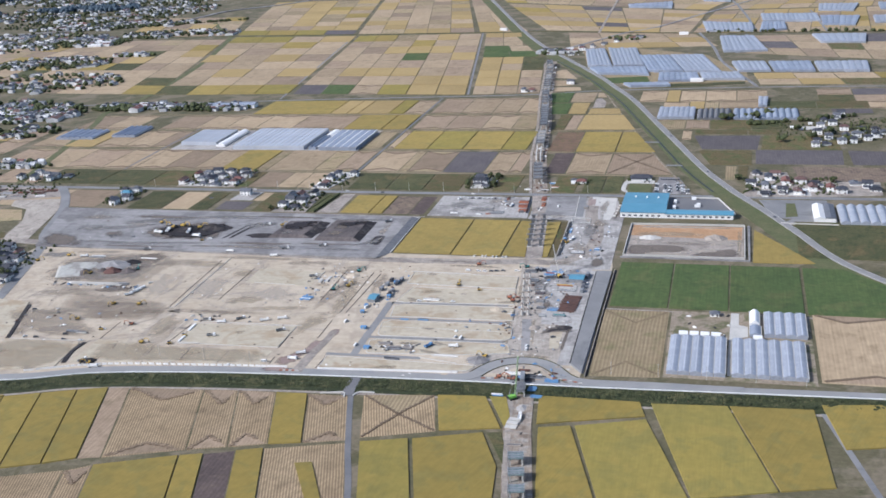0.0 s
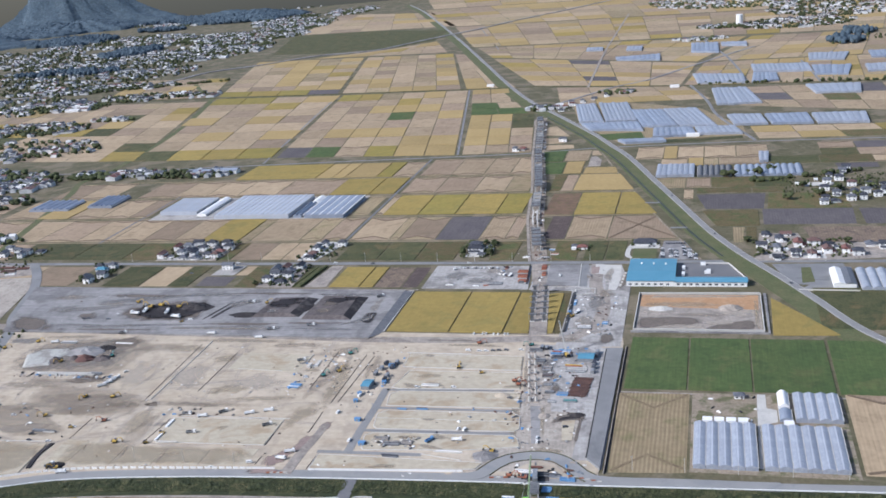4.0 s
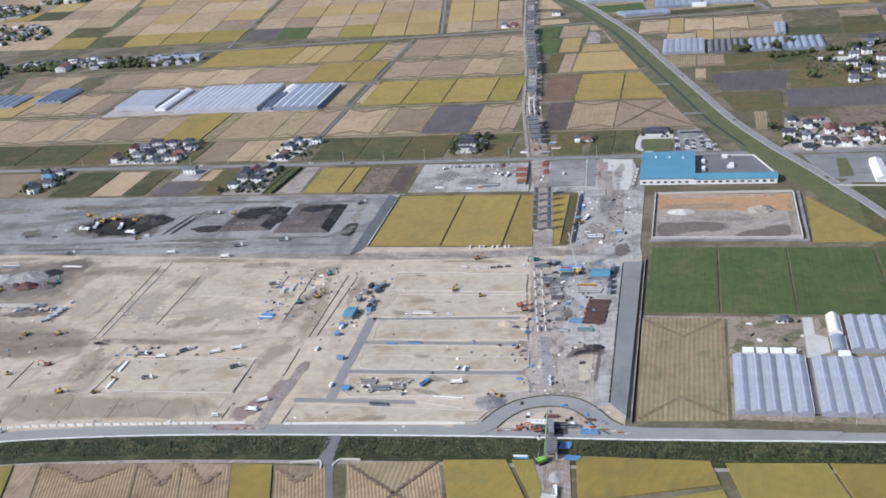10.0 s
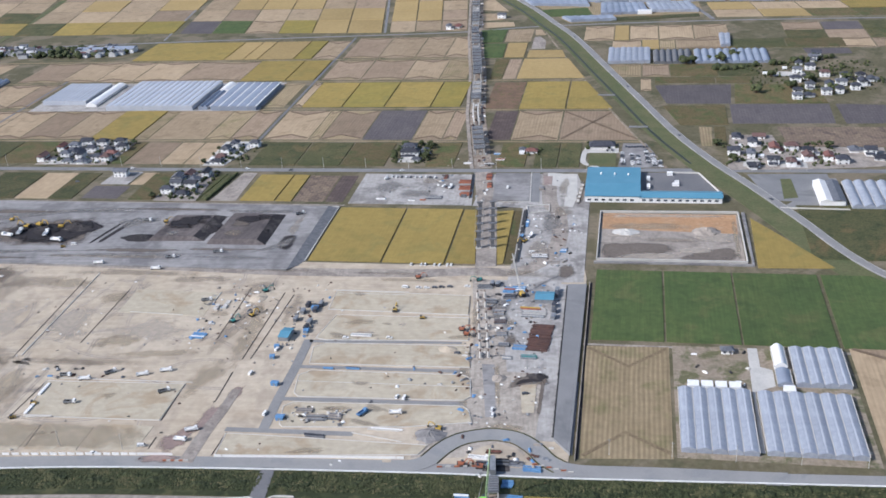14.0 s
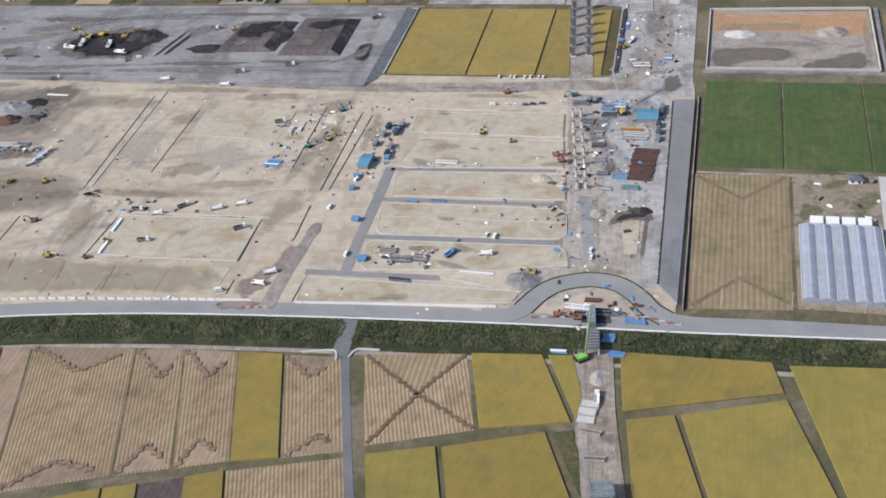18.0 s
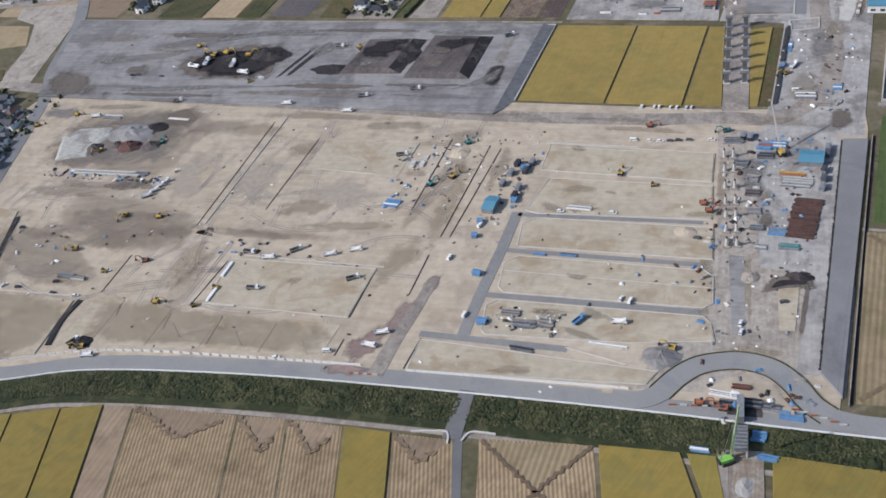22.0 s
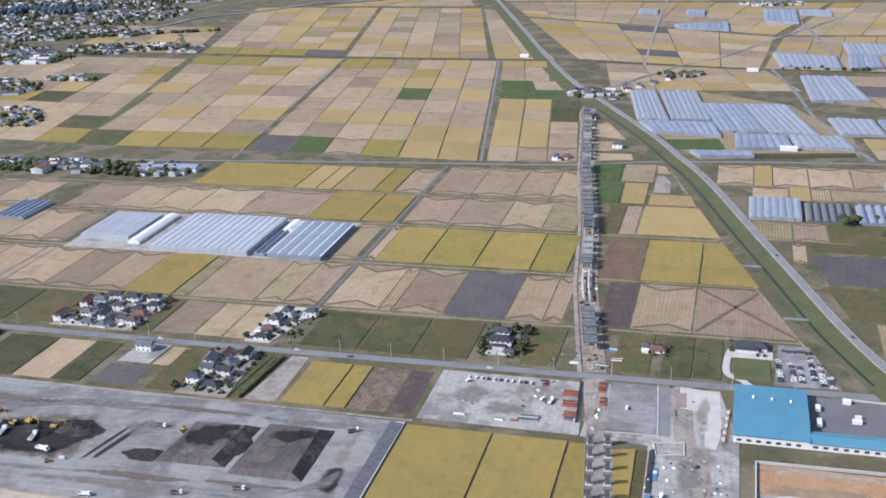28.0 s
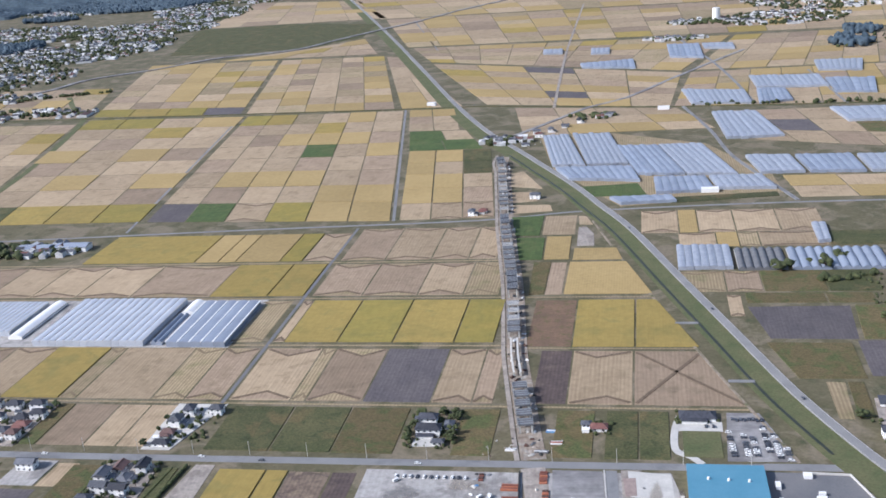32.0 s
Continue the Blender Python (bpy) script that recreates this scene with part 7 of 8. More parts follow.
def van(paint, label):
    e = tagged(new("van"), label, "van", "site vans")
    body = part("body", extrude_profile([(-2.3, 0.4, 1), (2.3, 0.4, 1), (2.3, 1.0, 1), (1.7, 1.85, 0.9), (-2.25, 1.9, 0.9)], 1.75, 1.7), M[paint], e)
    part("windscreen", extrude_profile([(2.32, 1.05, 0.9), (2.3, 1.0, 0.9), (1.72, 1.8, 0.85), (1.78, 1.8, 0.85)], 1.75, 1.6), M["glass"], body)
    for s in (-0.86, 0.86):
        bm = bmesh.new()
        box(bm, -1.9, s - 0.03, 1.15, 1.5, s + 0.03, 1.6)
        part("side_window", bm, M["glass"], body)
    wheels(e, (-1.4, 1.4), 1.75, 0.32)
    return e


def truck(cab, bed, label, load=None):
    e = tagged(new("truck"), label, "truck", "site trucks")
    bm = bmesh.new()
    box(bm, -3.9, -0.9, 0.55, 3.8, 0.9, 0.95)
    part("chassis", bm, M["black"], e)
    cab_part = part("cab", extrude_profile([(2.0, 0.6, 1), (3.9, 0.6, 1), (3.9, 1.6, 1), (3.5, 2.7, 0.95), (2.0, 2.8, 0.95)], 2.3, 2.3), M[cab], e)
    bm = bmesh.new()
    box(bm, 3.5, -1.0, 1.75, 3.86, 1.0, 2.45)
    part("windscreen", bm, M["glass"], cab_part)
    bm = bmesh.new()
    for q in ((-4, -1.2, 0.95, 1.8, 1.2, 1.15), (-4, -1.2, 1.15, 1.8, -1.08, 2.0), (-4, 1.08, 1.15, 1.8, 1.2, 2.0), (-4, -1.08, 1.15, -3.88, 1.08, 2.0), (1.68, -1.08, 1.15, 1.8, 1.08, 2.2)):
        box(bm, *q)
    part("bed", bm, M[bed], e)
    if load:
        bm = bmesh.new()
        bmesh.ops.create_cone(bm, cap_ends=True, segments=8, radius1=1.6, radius2=0.4, depth=1.2, matrix=Matrix.Translation((-1.1, 0, 1.7)) @ Matrix.Diagonal((1.5, 0.64, 1, 1)))
        part("load", bm, M[load], e)
    wheels(e, (-3.0, -1.9, 2.8), 2.3, 0.5)
    return e


def beam(bm, a, b, w):
    a, b = Vector(a), Vector(b)
    d = (b - a)
    q = d.to_track_quat("Z", "Y").to_matrix().to_4x4()
    bmesh.ops.create_cube(bm, size=1, matrix=Matrix.Translation((a + b) / 2) @ q @ Matrix.Diagonal((w, w, d.length, 1)))


def excavator(paint, label):
    e = tagged(new("excavator"), label, "excavator", "excavators")
    for y in (-1.25, 1.25):
        part("track", extrude_profile([(-2.0, 0.45, 1), (-1.6, 0.05, 1), (1.6, 0.05, 1), (2.0, 0.45, 1), (1.6, 0.9, 1), (-1.6, 0.9, 1)], 0.6, 0.6), M["black"], e).location = (0, y, 0)
    bm = bmesh.new()
    box(bm, -2.1, -1.3, 1.0, 1.2, 1.3, 2.0)
    part("house", bm, M[paint], e)
    bm = bmesh.new()
    box(bm, -2.6, -1.25, 1.1, -2.1, 1.25, 2.1)
    part("counterweight", bm, M["black"], e)
    bm = bmesh.new()
    box(bm, -0.2, 0.3, 2.0, 1.3, 1.25, 2.95)
    part("cab", bm, M["glass"], e)
    bm = bmesh.new()
    beam(bm, (1.0, -0.2, 1.7), (3.2, -0.2, 4.3), 0.5)
    beam(bm, (3.1, -0.2, 4.3), (5.6, -0.2, 4.1), 0.42)
    boom = part("boom", bm, M[paint], e)
    bm = bmesh.new()
    beam(bm, (5.5, -0.2, 4.2), (6.3, -0.2, 1.6), 0.36)
    part("arm", bm, M[paint], boom)
    part("bucket", extrude_profile([(5.9, 0.5, 1), (6.7, 0.4, 1), (6.7, 1.5, 1), (6.0, 1.6, 1), (5.5, 1.0, 1)], 1.1, 1.1), M["black"], boom).location = (0, -0.2, 0)
    return e


def roller(paint, label):
    e = tagged(new("dozer"), label, "bulldozer", "bulldozers")
    for y in (-1.0, 1.0):
        part("track", extrude_profile([(-1.5, 0.4, 1), (-1.2, 0.05, 1), (1.2, 0.05, 1), (1.5, 0.4, 1), (1.2, 0.9, 1), (-1.2, 0.9, 1)], 0.5, 0.5), M["black"], e).location = (0, y, 0)
    bm = bmesh.new()
    box(bm, -1.3, -0.7, 0.6, 1.6, 0.7, 1.7)
    part("hull", bm, M[paint], e)
    bm = bmesh.new()
    box(bm, -1.1, -0.7, 1.7, 0.3, 0.7, 2.7)
    part("cab", bm, M["glass"], e)
    bm = bmesh.new()
    box(bm, 2.0, -1.6, 0.1, 2.25, 1.6, 1.2)
    part("blade", bm, M[paint], e)
    return e


def crane(paint, base, tip, label, boom_mat):
    """A crawler crane with its lattice boom raised towards tip."""
    bx, by, bz = base
    e = tagged(new("crawler_crane"), label, "crane", "crawler cranes")
    turn = math.degrees(math.atan2(tip[1] - by, tip[0] - bx))
    reach, height = math.hypot(tip[0] - bx, tip[1] - by), tip[2] - bz
    e.matrix_basis = pose(bx, by, bz, 0, 0, turn)
    for y in (-1.9, 1.9):
        part("track", extrude_profile([(-3.2, 0.6, 1), (-2.7, 0.05, 1), (2.7, 0.05, 1), (3.2, 0.6, 1), (2.7, 1.2, 1), (-2.7, 1.2, 1)], 0.8, 0.8), M["black"], e).location = (0, y, 0)
    bm = bmesh.new()
    box(bm, -3.6, -1.6, 1.3, 2.2, 1.6, 3.0)
    part("house", bm, M[paint], e)
    bm = bmesh.new()
    box(bm, 0.6, 1.0, 1.4, 2.5, 2.1, 3.3)
    part("cab", bm, M["glass"], e)
    bm = bmesh.new()
    box(bm, -4.3, -1.7, 1.4, -3.6, 1.7, 3.2)
    part("counterweight", bm, M["black"], e)
    a, b = Vector((1.8, 0, 2.2)), Vector((reach, 0, height))
    bm = bmesh.new()
    s = (b - a).cross(Vector((0, 1, 0))).normalized() * 0.4
    c = [Vector((0, 0.4, 0)) + s, Vector((0, -0.4, 0)) + s, Vector((0, -0.4, 0)) - s, Vector((0, 0.4, 0)) - s]
    n = max(6, int((b - a).length / 2.4))
    for q in c:
        beam(bm, a + q * 0.4, a.lerp(b, 0.12) + q, 0.16)
        beam(bm, a.lerp(b, 0.12) + q, b + q * 0.6, 0.16)
    for i in range(n):
        k = 0.12 + 0.88 * i / n
        for u in range(4):
            beam(bm, a.lerp(b, k) + c[u], a.lerp(b, k + 0.88 / n) + c[(u + 1) % 4], 0.09)
    part("boom", bm, M[boom_mat], e)
    bm = bmesh.new()
    beam(bm, a.lerp(b, 0.45), b, 0.5)
    part("boom_tip", bm, M["curb"], e, "pale upper boom section")
    bm = bmesh.new()
    beam(bm, (-3.0, 0, 3.0), (-1.5, 0, 7.5), 0.3)
    beam(bm, (-1.5, 0, 7.5), b, 0.1)
    part("stay", bm, M["steel"], e)
    return e


crane("yellow", (-147, 861, 0.5), (-154.3, 875, 27), "yellow crawler crane with raised white lattice boom", "curb")
crane("lime", (-144, 634, 0.4), (-139.5, 637.5, 33), "lime green crawler crane with long boom over the canal", "pale_lime")


def spread(master, places):
    """Put a machine at the first place and copies at the others: x, y, z, turn, and its size where it is larger."""
    for i, (x, y, *o) in enumerate(places):
        m = pose(x, y, ground_z(x, y) - 0.02, 0, 0, o[1]) @ Matrix.Scale(o[2] if len(o) > 2 else 1.0, 4)
        if i == 0:
            master.matrix_basis = m
        else:
            copy_thing(master, m)


spread(truck("white", "white", "white tipper truck on the site"), [(-207, 709, 0.85, 5), (-326, 682, 0.5, 20), (-329, 672, 0.5, -5), (-491, 892, 0.5, 5), (-440, 887, 0.5, 3), (-600, 939, 1.6, 170, 1.3), (-592, 946, 1.6, 100, 1.3), (-550, 932, 1.6, -10, 1.3), (-566, 944, 1.6, 100, 1.3), (-383, 738, 0.5, 20), (-420, 730, 0.5, 10), (-369, 744, 0.5, 15), (-487, 637, 0.4, 12), (-232, 1060, 0.4, 80), (-150, 960, 0.5, 70), (-539, 777, 0.4, 40), (-537, 783, 0.4, 40), (-536, 788, 0.4, 40), (-535, 793, 0.4, 42), (-134, 609, 0.4, 95), (-645, 866, 0.4, 10)])
spread(truck("white", "steel", "white flatbed truck with dark load", "dark_soil"), [(-416, 703, 0.7, 8), (-360, 720, 0.7, 30), (-406, 739, 0.5, 40), (-378, 839, 0.5, 15), (-585, 890, 0.5, 20), (-435, 733, 0.5, 0), (-486, 975, 1.6, -5), (-435, 905, 0.5, 10), (-399, 917, 1.6, 5), (-502, 645, 0.5, 60), (-353, 994, 1.6, 30), (-375, 1078, 0.4, 0)][:-1])
spread(truck("tarp", "tarp", "blue lorry parked on the site"), [(-227, 707, 0.85, 60), (-230, 650, 0.5, 8)][:1])
spread(excavator("yellow", "yellow crawler excavator with bent boom"), [(-179, 696, 0.5, 170), (-592, 957, 1.6, 172, 1.45), (-581, 961, 1.6, -12, 1.5), (-559, 958, 1.6, 20, 1.35), (-556, 719, 0.5, 200), (-470, 683, 0.5, 10), (-611, 823, 0.5, 240), (-234, 832, 0.8, 90), (-614, 971, 1.6, 0), (-690, 850, 0.5, 30), (-664, 867, 0.5, 10), (-468, 973, 1.6, 30), (-336, 819, 0.5, 60), (-154, 950, 0.5, 220), (-516, 757, 0.4, 20), (-542, 755, 0.4, 260), (-495, 642, 0.4, 200)])
spread(excavator("orange", "orange crawler excavator with bent boom"), [(-590, 831, 0.5, 200), (-500, 716, 0.5, 190), (-227, 884, 0.5, 10), (-182, 809, 0.85, 0), (-178, 803, 0.85, 5), (-160, 664, 0.5, 10), (-150, 663, 0.5, 180)])
spread(excavator("teal", "teal crawler excavator with bent boom"), [(-181, 882, 0.6, 200), (-338, 856, 0.5, 30), (-347, 810, 0.5, 60), (-566, 838, 0.5, 100)])
spread(roller("yellow", "small yellow bulldozer with dark tracks"), [(-445, 684, 0.5, 30), (-522, 703, 0.5, 0), (-213, 823, 0.8, 10), (-538, 920, 1.6, 20), (-465, 968, 1.6, 80), (-440, 700, 0.7, 10)])
white_car, dark_car, silver_car = car("white", "white parked car with dark windows"), car("roof_dark", "dark grey parked car"), car("roof_grey", "silver grey parked car")
kinds = {"w": [], "d": [], "s": []}
rnd = random.Random(21)
for bx, y0, y1, st in ((-79, 1118, 1152, 3.4), (-70, 1119, 1150, 3.2), (-64.5, 1119, 1150, 3.2), (-56, 1124, 1158, 3.2), (-50.5, 1117, 1146, 3.2), (-45, 1114, 1134, 3.4)):
    y = y0
    while y < y1:
        if rnd.random() < 0.84:
            kinds[rnd.choice("wwdds")].append((bx + (y - 1118) * -0.06, y, 0.32, rnd.choice((0, 180)) + rnd.uniform(-3, 3)))
        y += st
for i in range(8):
    kinds[rnd.choice("wds")].append((-77 + 2.9 * i * 0.95, 1166 + rnd.uniform(-1, 1), 0.32, 90 + rnd.uniform(-4, 4)))
for i in range(11):
    kinds["wwwdws"[i % 6]].append((-296 + 4.6 * i + rnd.uniform(-0.6, 0.6), 1084 - 0.1 * i, 0.35, 90 + rnd.uniform(-5, 5)))
for x, y, r in [(-585, 718, 10), (-583, 681, 60), (-544, 680, 0), (-527, 680, 20), (-611, 734, 20), (-376, 655, 10), (-181, 779, 170), (-210, 726, 80), (-650, 924, 0), (-645, 925, 0), (-622, 924, 5), (-533, 806, 45), (-520, 704, 10), (-548, 689, 20), (-572, 681, 10), (-515, 757, 30), (-362, 806, 0), (-201, 871, 0),
                (-207, 870, 0), (-212, 869, 0), (-218, 868, 0), (-224, 868, 0), (-188, 872, 0), (-230, 795, 0), (-260, 793, 5), (-700, 640, 10), (-150, 718, 85), (-149, 712, 85), (-132, 736, 20), (-285, 1100, 0), (-440, 1102, 0), (-395, 1099, 180), (-560, 1101, 0), (-600, 1064, 0), (-90, 1156, 90), (-95, 1156, 90)]:
    kinds[rnd.choice("wwwds")].append((x, y, 0.5, r))
for i, x in enumerate((-237, -229, -226, -219, -215, -209, -206)):
    kinds["w"].append((x, 905.5 + 0.2 * i, 0.46, 90))
for x, y, r in [(-26, 1197, 106), (-78, 1358, 106), (44, 1040, 116), (-150, 1580, 105), (-230, 1790, 110), (-420, 2260, 112)]:
    kinds["s"].append((x, y, 1.03, r))
spread(white_car, kinds["w"])
spread(dark_car, kinds["d"])
spread(silver_car, kinds["s"])
spread(van("white", "white van parked on the site"), [(-205, 725, 0.85, 80), (-287, 702, 0.5, 85), (-234, 868, 0.5, 0), (-311, 745, 0.5, 80), (-303, 775, 0.5, 75), (-530, 925, 1.6, 5), (-350, 664, 0.5, 10), (-600, 652, 0.9, 15), (-180, 1060, 0.5, 90), (-295, 1078, 0.4, 45), (-146, 930, 0.5, 10), (-238, 1062, 0.4, 60)])

# ---- stores and small works ----
def cabin(x, y, w, d, h, roof, label, turn=0, wall="white", z=0.4):
    e = tagged(new("site_cabin"), label, "cabin", "site cabins")
    e.matrix_basis = pose(x, y, ground_z(x, y) - 0.03, 0, 0, turn)
    bm = bmesh.new()
    box(bm, -w / 2, -d / 2, 0, w / 2, d / 2, h)
    part("wall", bm, M[wall], e)
    mesh_ob("roof", [(-w / 2 - 0.3, -d / 2 - 0.3, h), (w / 2 + 0.3, -d / 2 - 0.3, h), (w / 2 + 0.3, d / 2 + 0.3, h), (-w / 2 - 0.3, d / 2 + 0.3, h), (-w / 2 - 0.3, 0, h + d * 0.1), (w / 2 + 0.3, 0, h + d * 0.1)], [(0, 1, 5, 4), (2, 3, 4, 5), (1, 2, 5), (3, 0, 4), (3, 2, 1, 0)], M[roof], e)
    bm = bmesh.new()
    box(bm, -0.5, -d / 2 - 0.06, 0, 0.5, -d / 2 + 0.02, 2)
    part("door", bm, M["steel"], e)
    return e


cabin(-302, 793, 7, 13, 3.2, "blue_roof", "site shed with bright blue roof", -4, "steel")
cabin(-130, 856, 13, 12, 3.2, "blue_roof", "site shed with bright blue roof", 0, "steel")
for x, y, w, d in [(-304, 778, 4, 4), (-303, 765, 4, 4), (-291, 734, 6, 4), (-276, 698, 6, 5), (-293, 832, 6, 5), (-290, 800, 4, 5)]:
    cabin(x, y, w * 0.75, d * 0.8, 2.2, "tarp", "small cabin under blue sheeting", rnd.uniform(-8, 8), "tarp")
for x, y in ((-290, 838), (-292, 829), (-291, 812), (-300, 826), (-302, 815), (-299, 836), (-291, 804), (-122, 868), (-122, 862), (-122.5, 846), (-122, 838), (-122, 830), (-170, 876), (-166, 875)):
    cabin(x, y, 5, 2.6, 2.7, rnd.choice(("roof_grey", "roof_dark", "steel")), "grey steel container cabin", 85 + rnd.uniform(-5, 5), rnd.choice(("steel", "roof_dark", "deck")))


def stack(name, x, y, w, d, n, m, label, category, turn=0, z=0.4, h=0.4, gap=0.38):
    """A stack of long pieces lying side by side, each a part."""
    e = tagged(new(name), label, category, "stores on the site")
    e.matrix_basis = pose(x, y, ground_z(x, y) - 0.03, 0, 0, turn)
    r = random.Random(int(abs(x) * 10 + abs(y)))
    for i in range(n):
        bm = bmesh.new()
        c = -d / 2 + d * (i + 0.5) / n
        o = r.uniform(-0.06, 0.06) * w
        box(bm, -w / 2 + o, c - d / n * gap, 0, w / 2 + o, c + d / n * gap, h * r.uniform(0.6, 1.4))
        part("piece", bm, M[m if isinstance(m, str) else m[i % len(m)]], e)
    return e


stack("steel_sheets", -129, 803, 14.5, 34, 26, "rust", "stack of dark rusty steel sheets", "steel sheets", -3, h=0.8, gap=0.49)
for k, (x, y, w, d, n, m) in enumerate([(-136, 834, 16, 9, 8, ["steel", "concrete"]), (-141, 790, 9, 7, 4, ["tarp", "steel"]), (-134, 778, 10, 5, 4, ["steel", "teal"]), (-157, 868, 8, 8, 4, ["tarp", "tarp", "orange"]), (-150, 870, 10, 7, 5, ["tarp", "white"]), (-155, 858, 9, 6, 4, ["deck", "roof_dark"]), (-175, 872, 11, 6, 6, ["steel", "deck"]),
                                         (-168, 850, 8, 6, 4, ["deck", "steel"]), (-160, 835, 7, 7, 4, ["steel", "mud"]), (-158, 822, 8, 6, 5, ["deck", "rust"]), (-155, 806, 7, 6, 4, ["steel", "mud"]), (-152, 792, 7, 5, 4, ["deck", "steel"]), (-148, 776, 6, 4, 3, ["steel", "curb"]),
                                         (-139, 842, 14, 3, 2, ["orange", "yellow"]), (-220, 1074, 11, 8, 5, ["orange", "steel_red"]), (-218, 1059, 11, 8, 5, ["orange", "steel_red", "steel_red"]), (-216, 1045, 10, 7, 4, ["orange", "steel_red"]), (-200, 1086, 5, 14, 6, ["orange", "steel_red", "steel_red"]), (-197, 1066, 4, 12, 4, ["orange", "rust"]), (-240, 1085, 3, 9, 4, ["steel_red", "rust"]),
                                         (-150, 1060, 4, 8, 4, ["mud", "steel"]), (-217, 1040, 5, 5, 3, ["deck", "black"]), (-290, 1032, 8, 2.4, 2, ["white", "tarp"]), (-262, 1030, 6, 2, 2, ["white", "steel"]), (-252, 1031, 5, 2.4, 3, ["orange", "white"]), (-243, 1036, 14, 6, 3, ["roof_grey", "concrete"]),
                                         (-590, 798, 55, 5, 3, ["concrete", "steel", "curb"]), (-560, 800, 12, 5, 4, ["deck", "steel"]), (-365, 789, 10, 7, 4, ["tarp", "white", "tarp"]), (-361, 834, 3, 14, 2, ["curb", "concrete"]), (-367, 829, 3, 8, 2, ["curb", "curb"]), (-441, 716, 1.8, 17, 1, ["white"]), (-439, 695, 1.8, 17, 1, ["white"]), (-428, 687, 17, 1.4, 1, ["curb"]),
                                         (-210, 692.5, 19, 2.0, 2, ["curb", "white"]), (-262, 755, 7, 2, 2, ["tarp", "tarp"]), (-246, 756, 9, 2, 2, ["tarp", "roof_grey"]), (-250, 797, 14, 2.4, 5, ["white", "steel"]), (-263, 707, 10, 5, 5, ["mud", "deck"]), (-254, 700, 12, 6, 6, ["deck", "steel", "mud"]), (-243, 702, 8, 6, 5, ["deck", "mud"]),
                                         (-250, 683, 12, 3, 2, ["deck", "roof_dark"]), (-133, 650, 6, 6, 4, ["tarp"]), (-156, 638, 8, 3, 3, ["tarp", "white"]), (-128, 639, 8, 3.4, 3, ["tarp"]), (-121, 664, 10, 5, 4, ["tarp", "tarp", "steel"]), (-130, 667, 8, 4, 4, ["steel", "roof_grey"]), (-150, 671, 14, 3, 5, ["white", "deck"]), (-148, 666, 9, 5, 4, ["roof_dark", "deck"]), (-138, 668, 8, 5, 4, ["deck", "black"]),
                                         (-144, 677, 8, 3, 3, ["rust", "steel_red"]), (-137, 600, 8, 14, 3, ["concrete", "curb"]), (-134, 588, 9, 3, 3, ["mud", "deck"]), (-131, 573, 9, 3, 3, ["mud", "deck"]), (-155, 985, 2.4, 14, 4, ["tarp", "tarp", "white"]), (-157, 960, 3, 5, 2, ["tarp", "steel"]), (-140, 925, 12, 8, 6, ["steel", "white", "mud"]), (-128, 915, 8, 4, 4, ["mud", "steel"]), (-122, 935, 5, 6, 3, ["tarp", "white"]), (-115, 1050, 2.2, 40, 9, ["curb", "mud"]),
                                         (-195, 1130, 8, 4, 4, ["white", "orange", "tarp"]), (-204, 1118, 9, 3, 4, ["deck", "white"]), (-200, 1146, 6, 4, 3, ["tarp", "white"]), (-225, 1120, 7, 3, 3, ["white", "deck"]), (-545, 695, 12, 4, 5, ["deck", "steel"]), (-535, 694, 10, 3, 4, ["concrete", "deck"]), (-570, 868, 18, 2, 2, ["white", "curb"]), (-630, 866, 16, 4, 4, ["steel", "white"])]):
    stack("stacked_stores", x, y, w, d, n, m, "stacked site materials: " + {"tarp": "blue sheeting", "steel": "grey steel sections", "rust": "rusty steel", "orange": "orange steel parts", "steel_red": "red steel parts", "white": "white panels", "curb": "pale concrete pieces", "concrete": "concrete pieces", "deck": "dark formwork boards", "mud": "timber and earth", "roof_dark": "dark panels", "roof_grey": "grey panels"}.get(m[0], "panels"), "materials", rnd.uniform(-4, 4), 1.0 if -620 < x < -520 and y < 0 else 0.45, h=1.0)


def heap(x, y, r, h, m, label, z=0.3, sx=1.0):
    v, f, n, k = [(x, y, z + h)], [], 18, 5
    q = random.Random(int(abs(x * 3 + y)))
    for i in range(1, k + 1):
        for j in range(n):
            a, t = 2 * math.pi * j / n, i / k
            rr = r * t * q.uniform(0.85, 1.12)
            v.append((x + sx * rr * math.cos(a), y + rr * math.sin(a), z + h * (1 - t) * q.uniform(0.75, 1.2) - (0.1 if i == k else 0)))
    for j in range(n):
        f.append((0, 1 + j, 1 + (j + 1) % n))
        f += [(1 + i * n + j, 1 + (i + 1) * n + j, 1 + (i + 1) * n + (j + 1) % n, 1 + i * n + (j + 1) % n) for i in range(k - 1)]
    return tagged(mesh_ob("earth_mound", v, f, M[m]), label, "soil heap", "soil heaps")


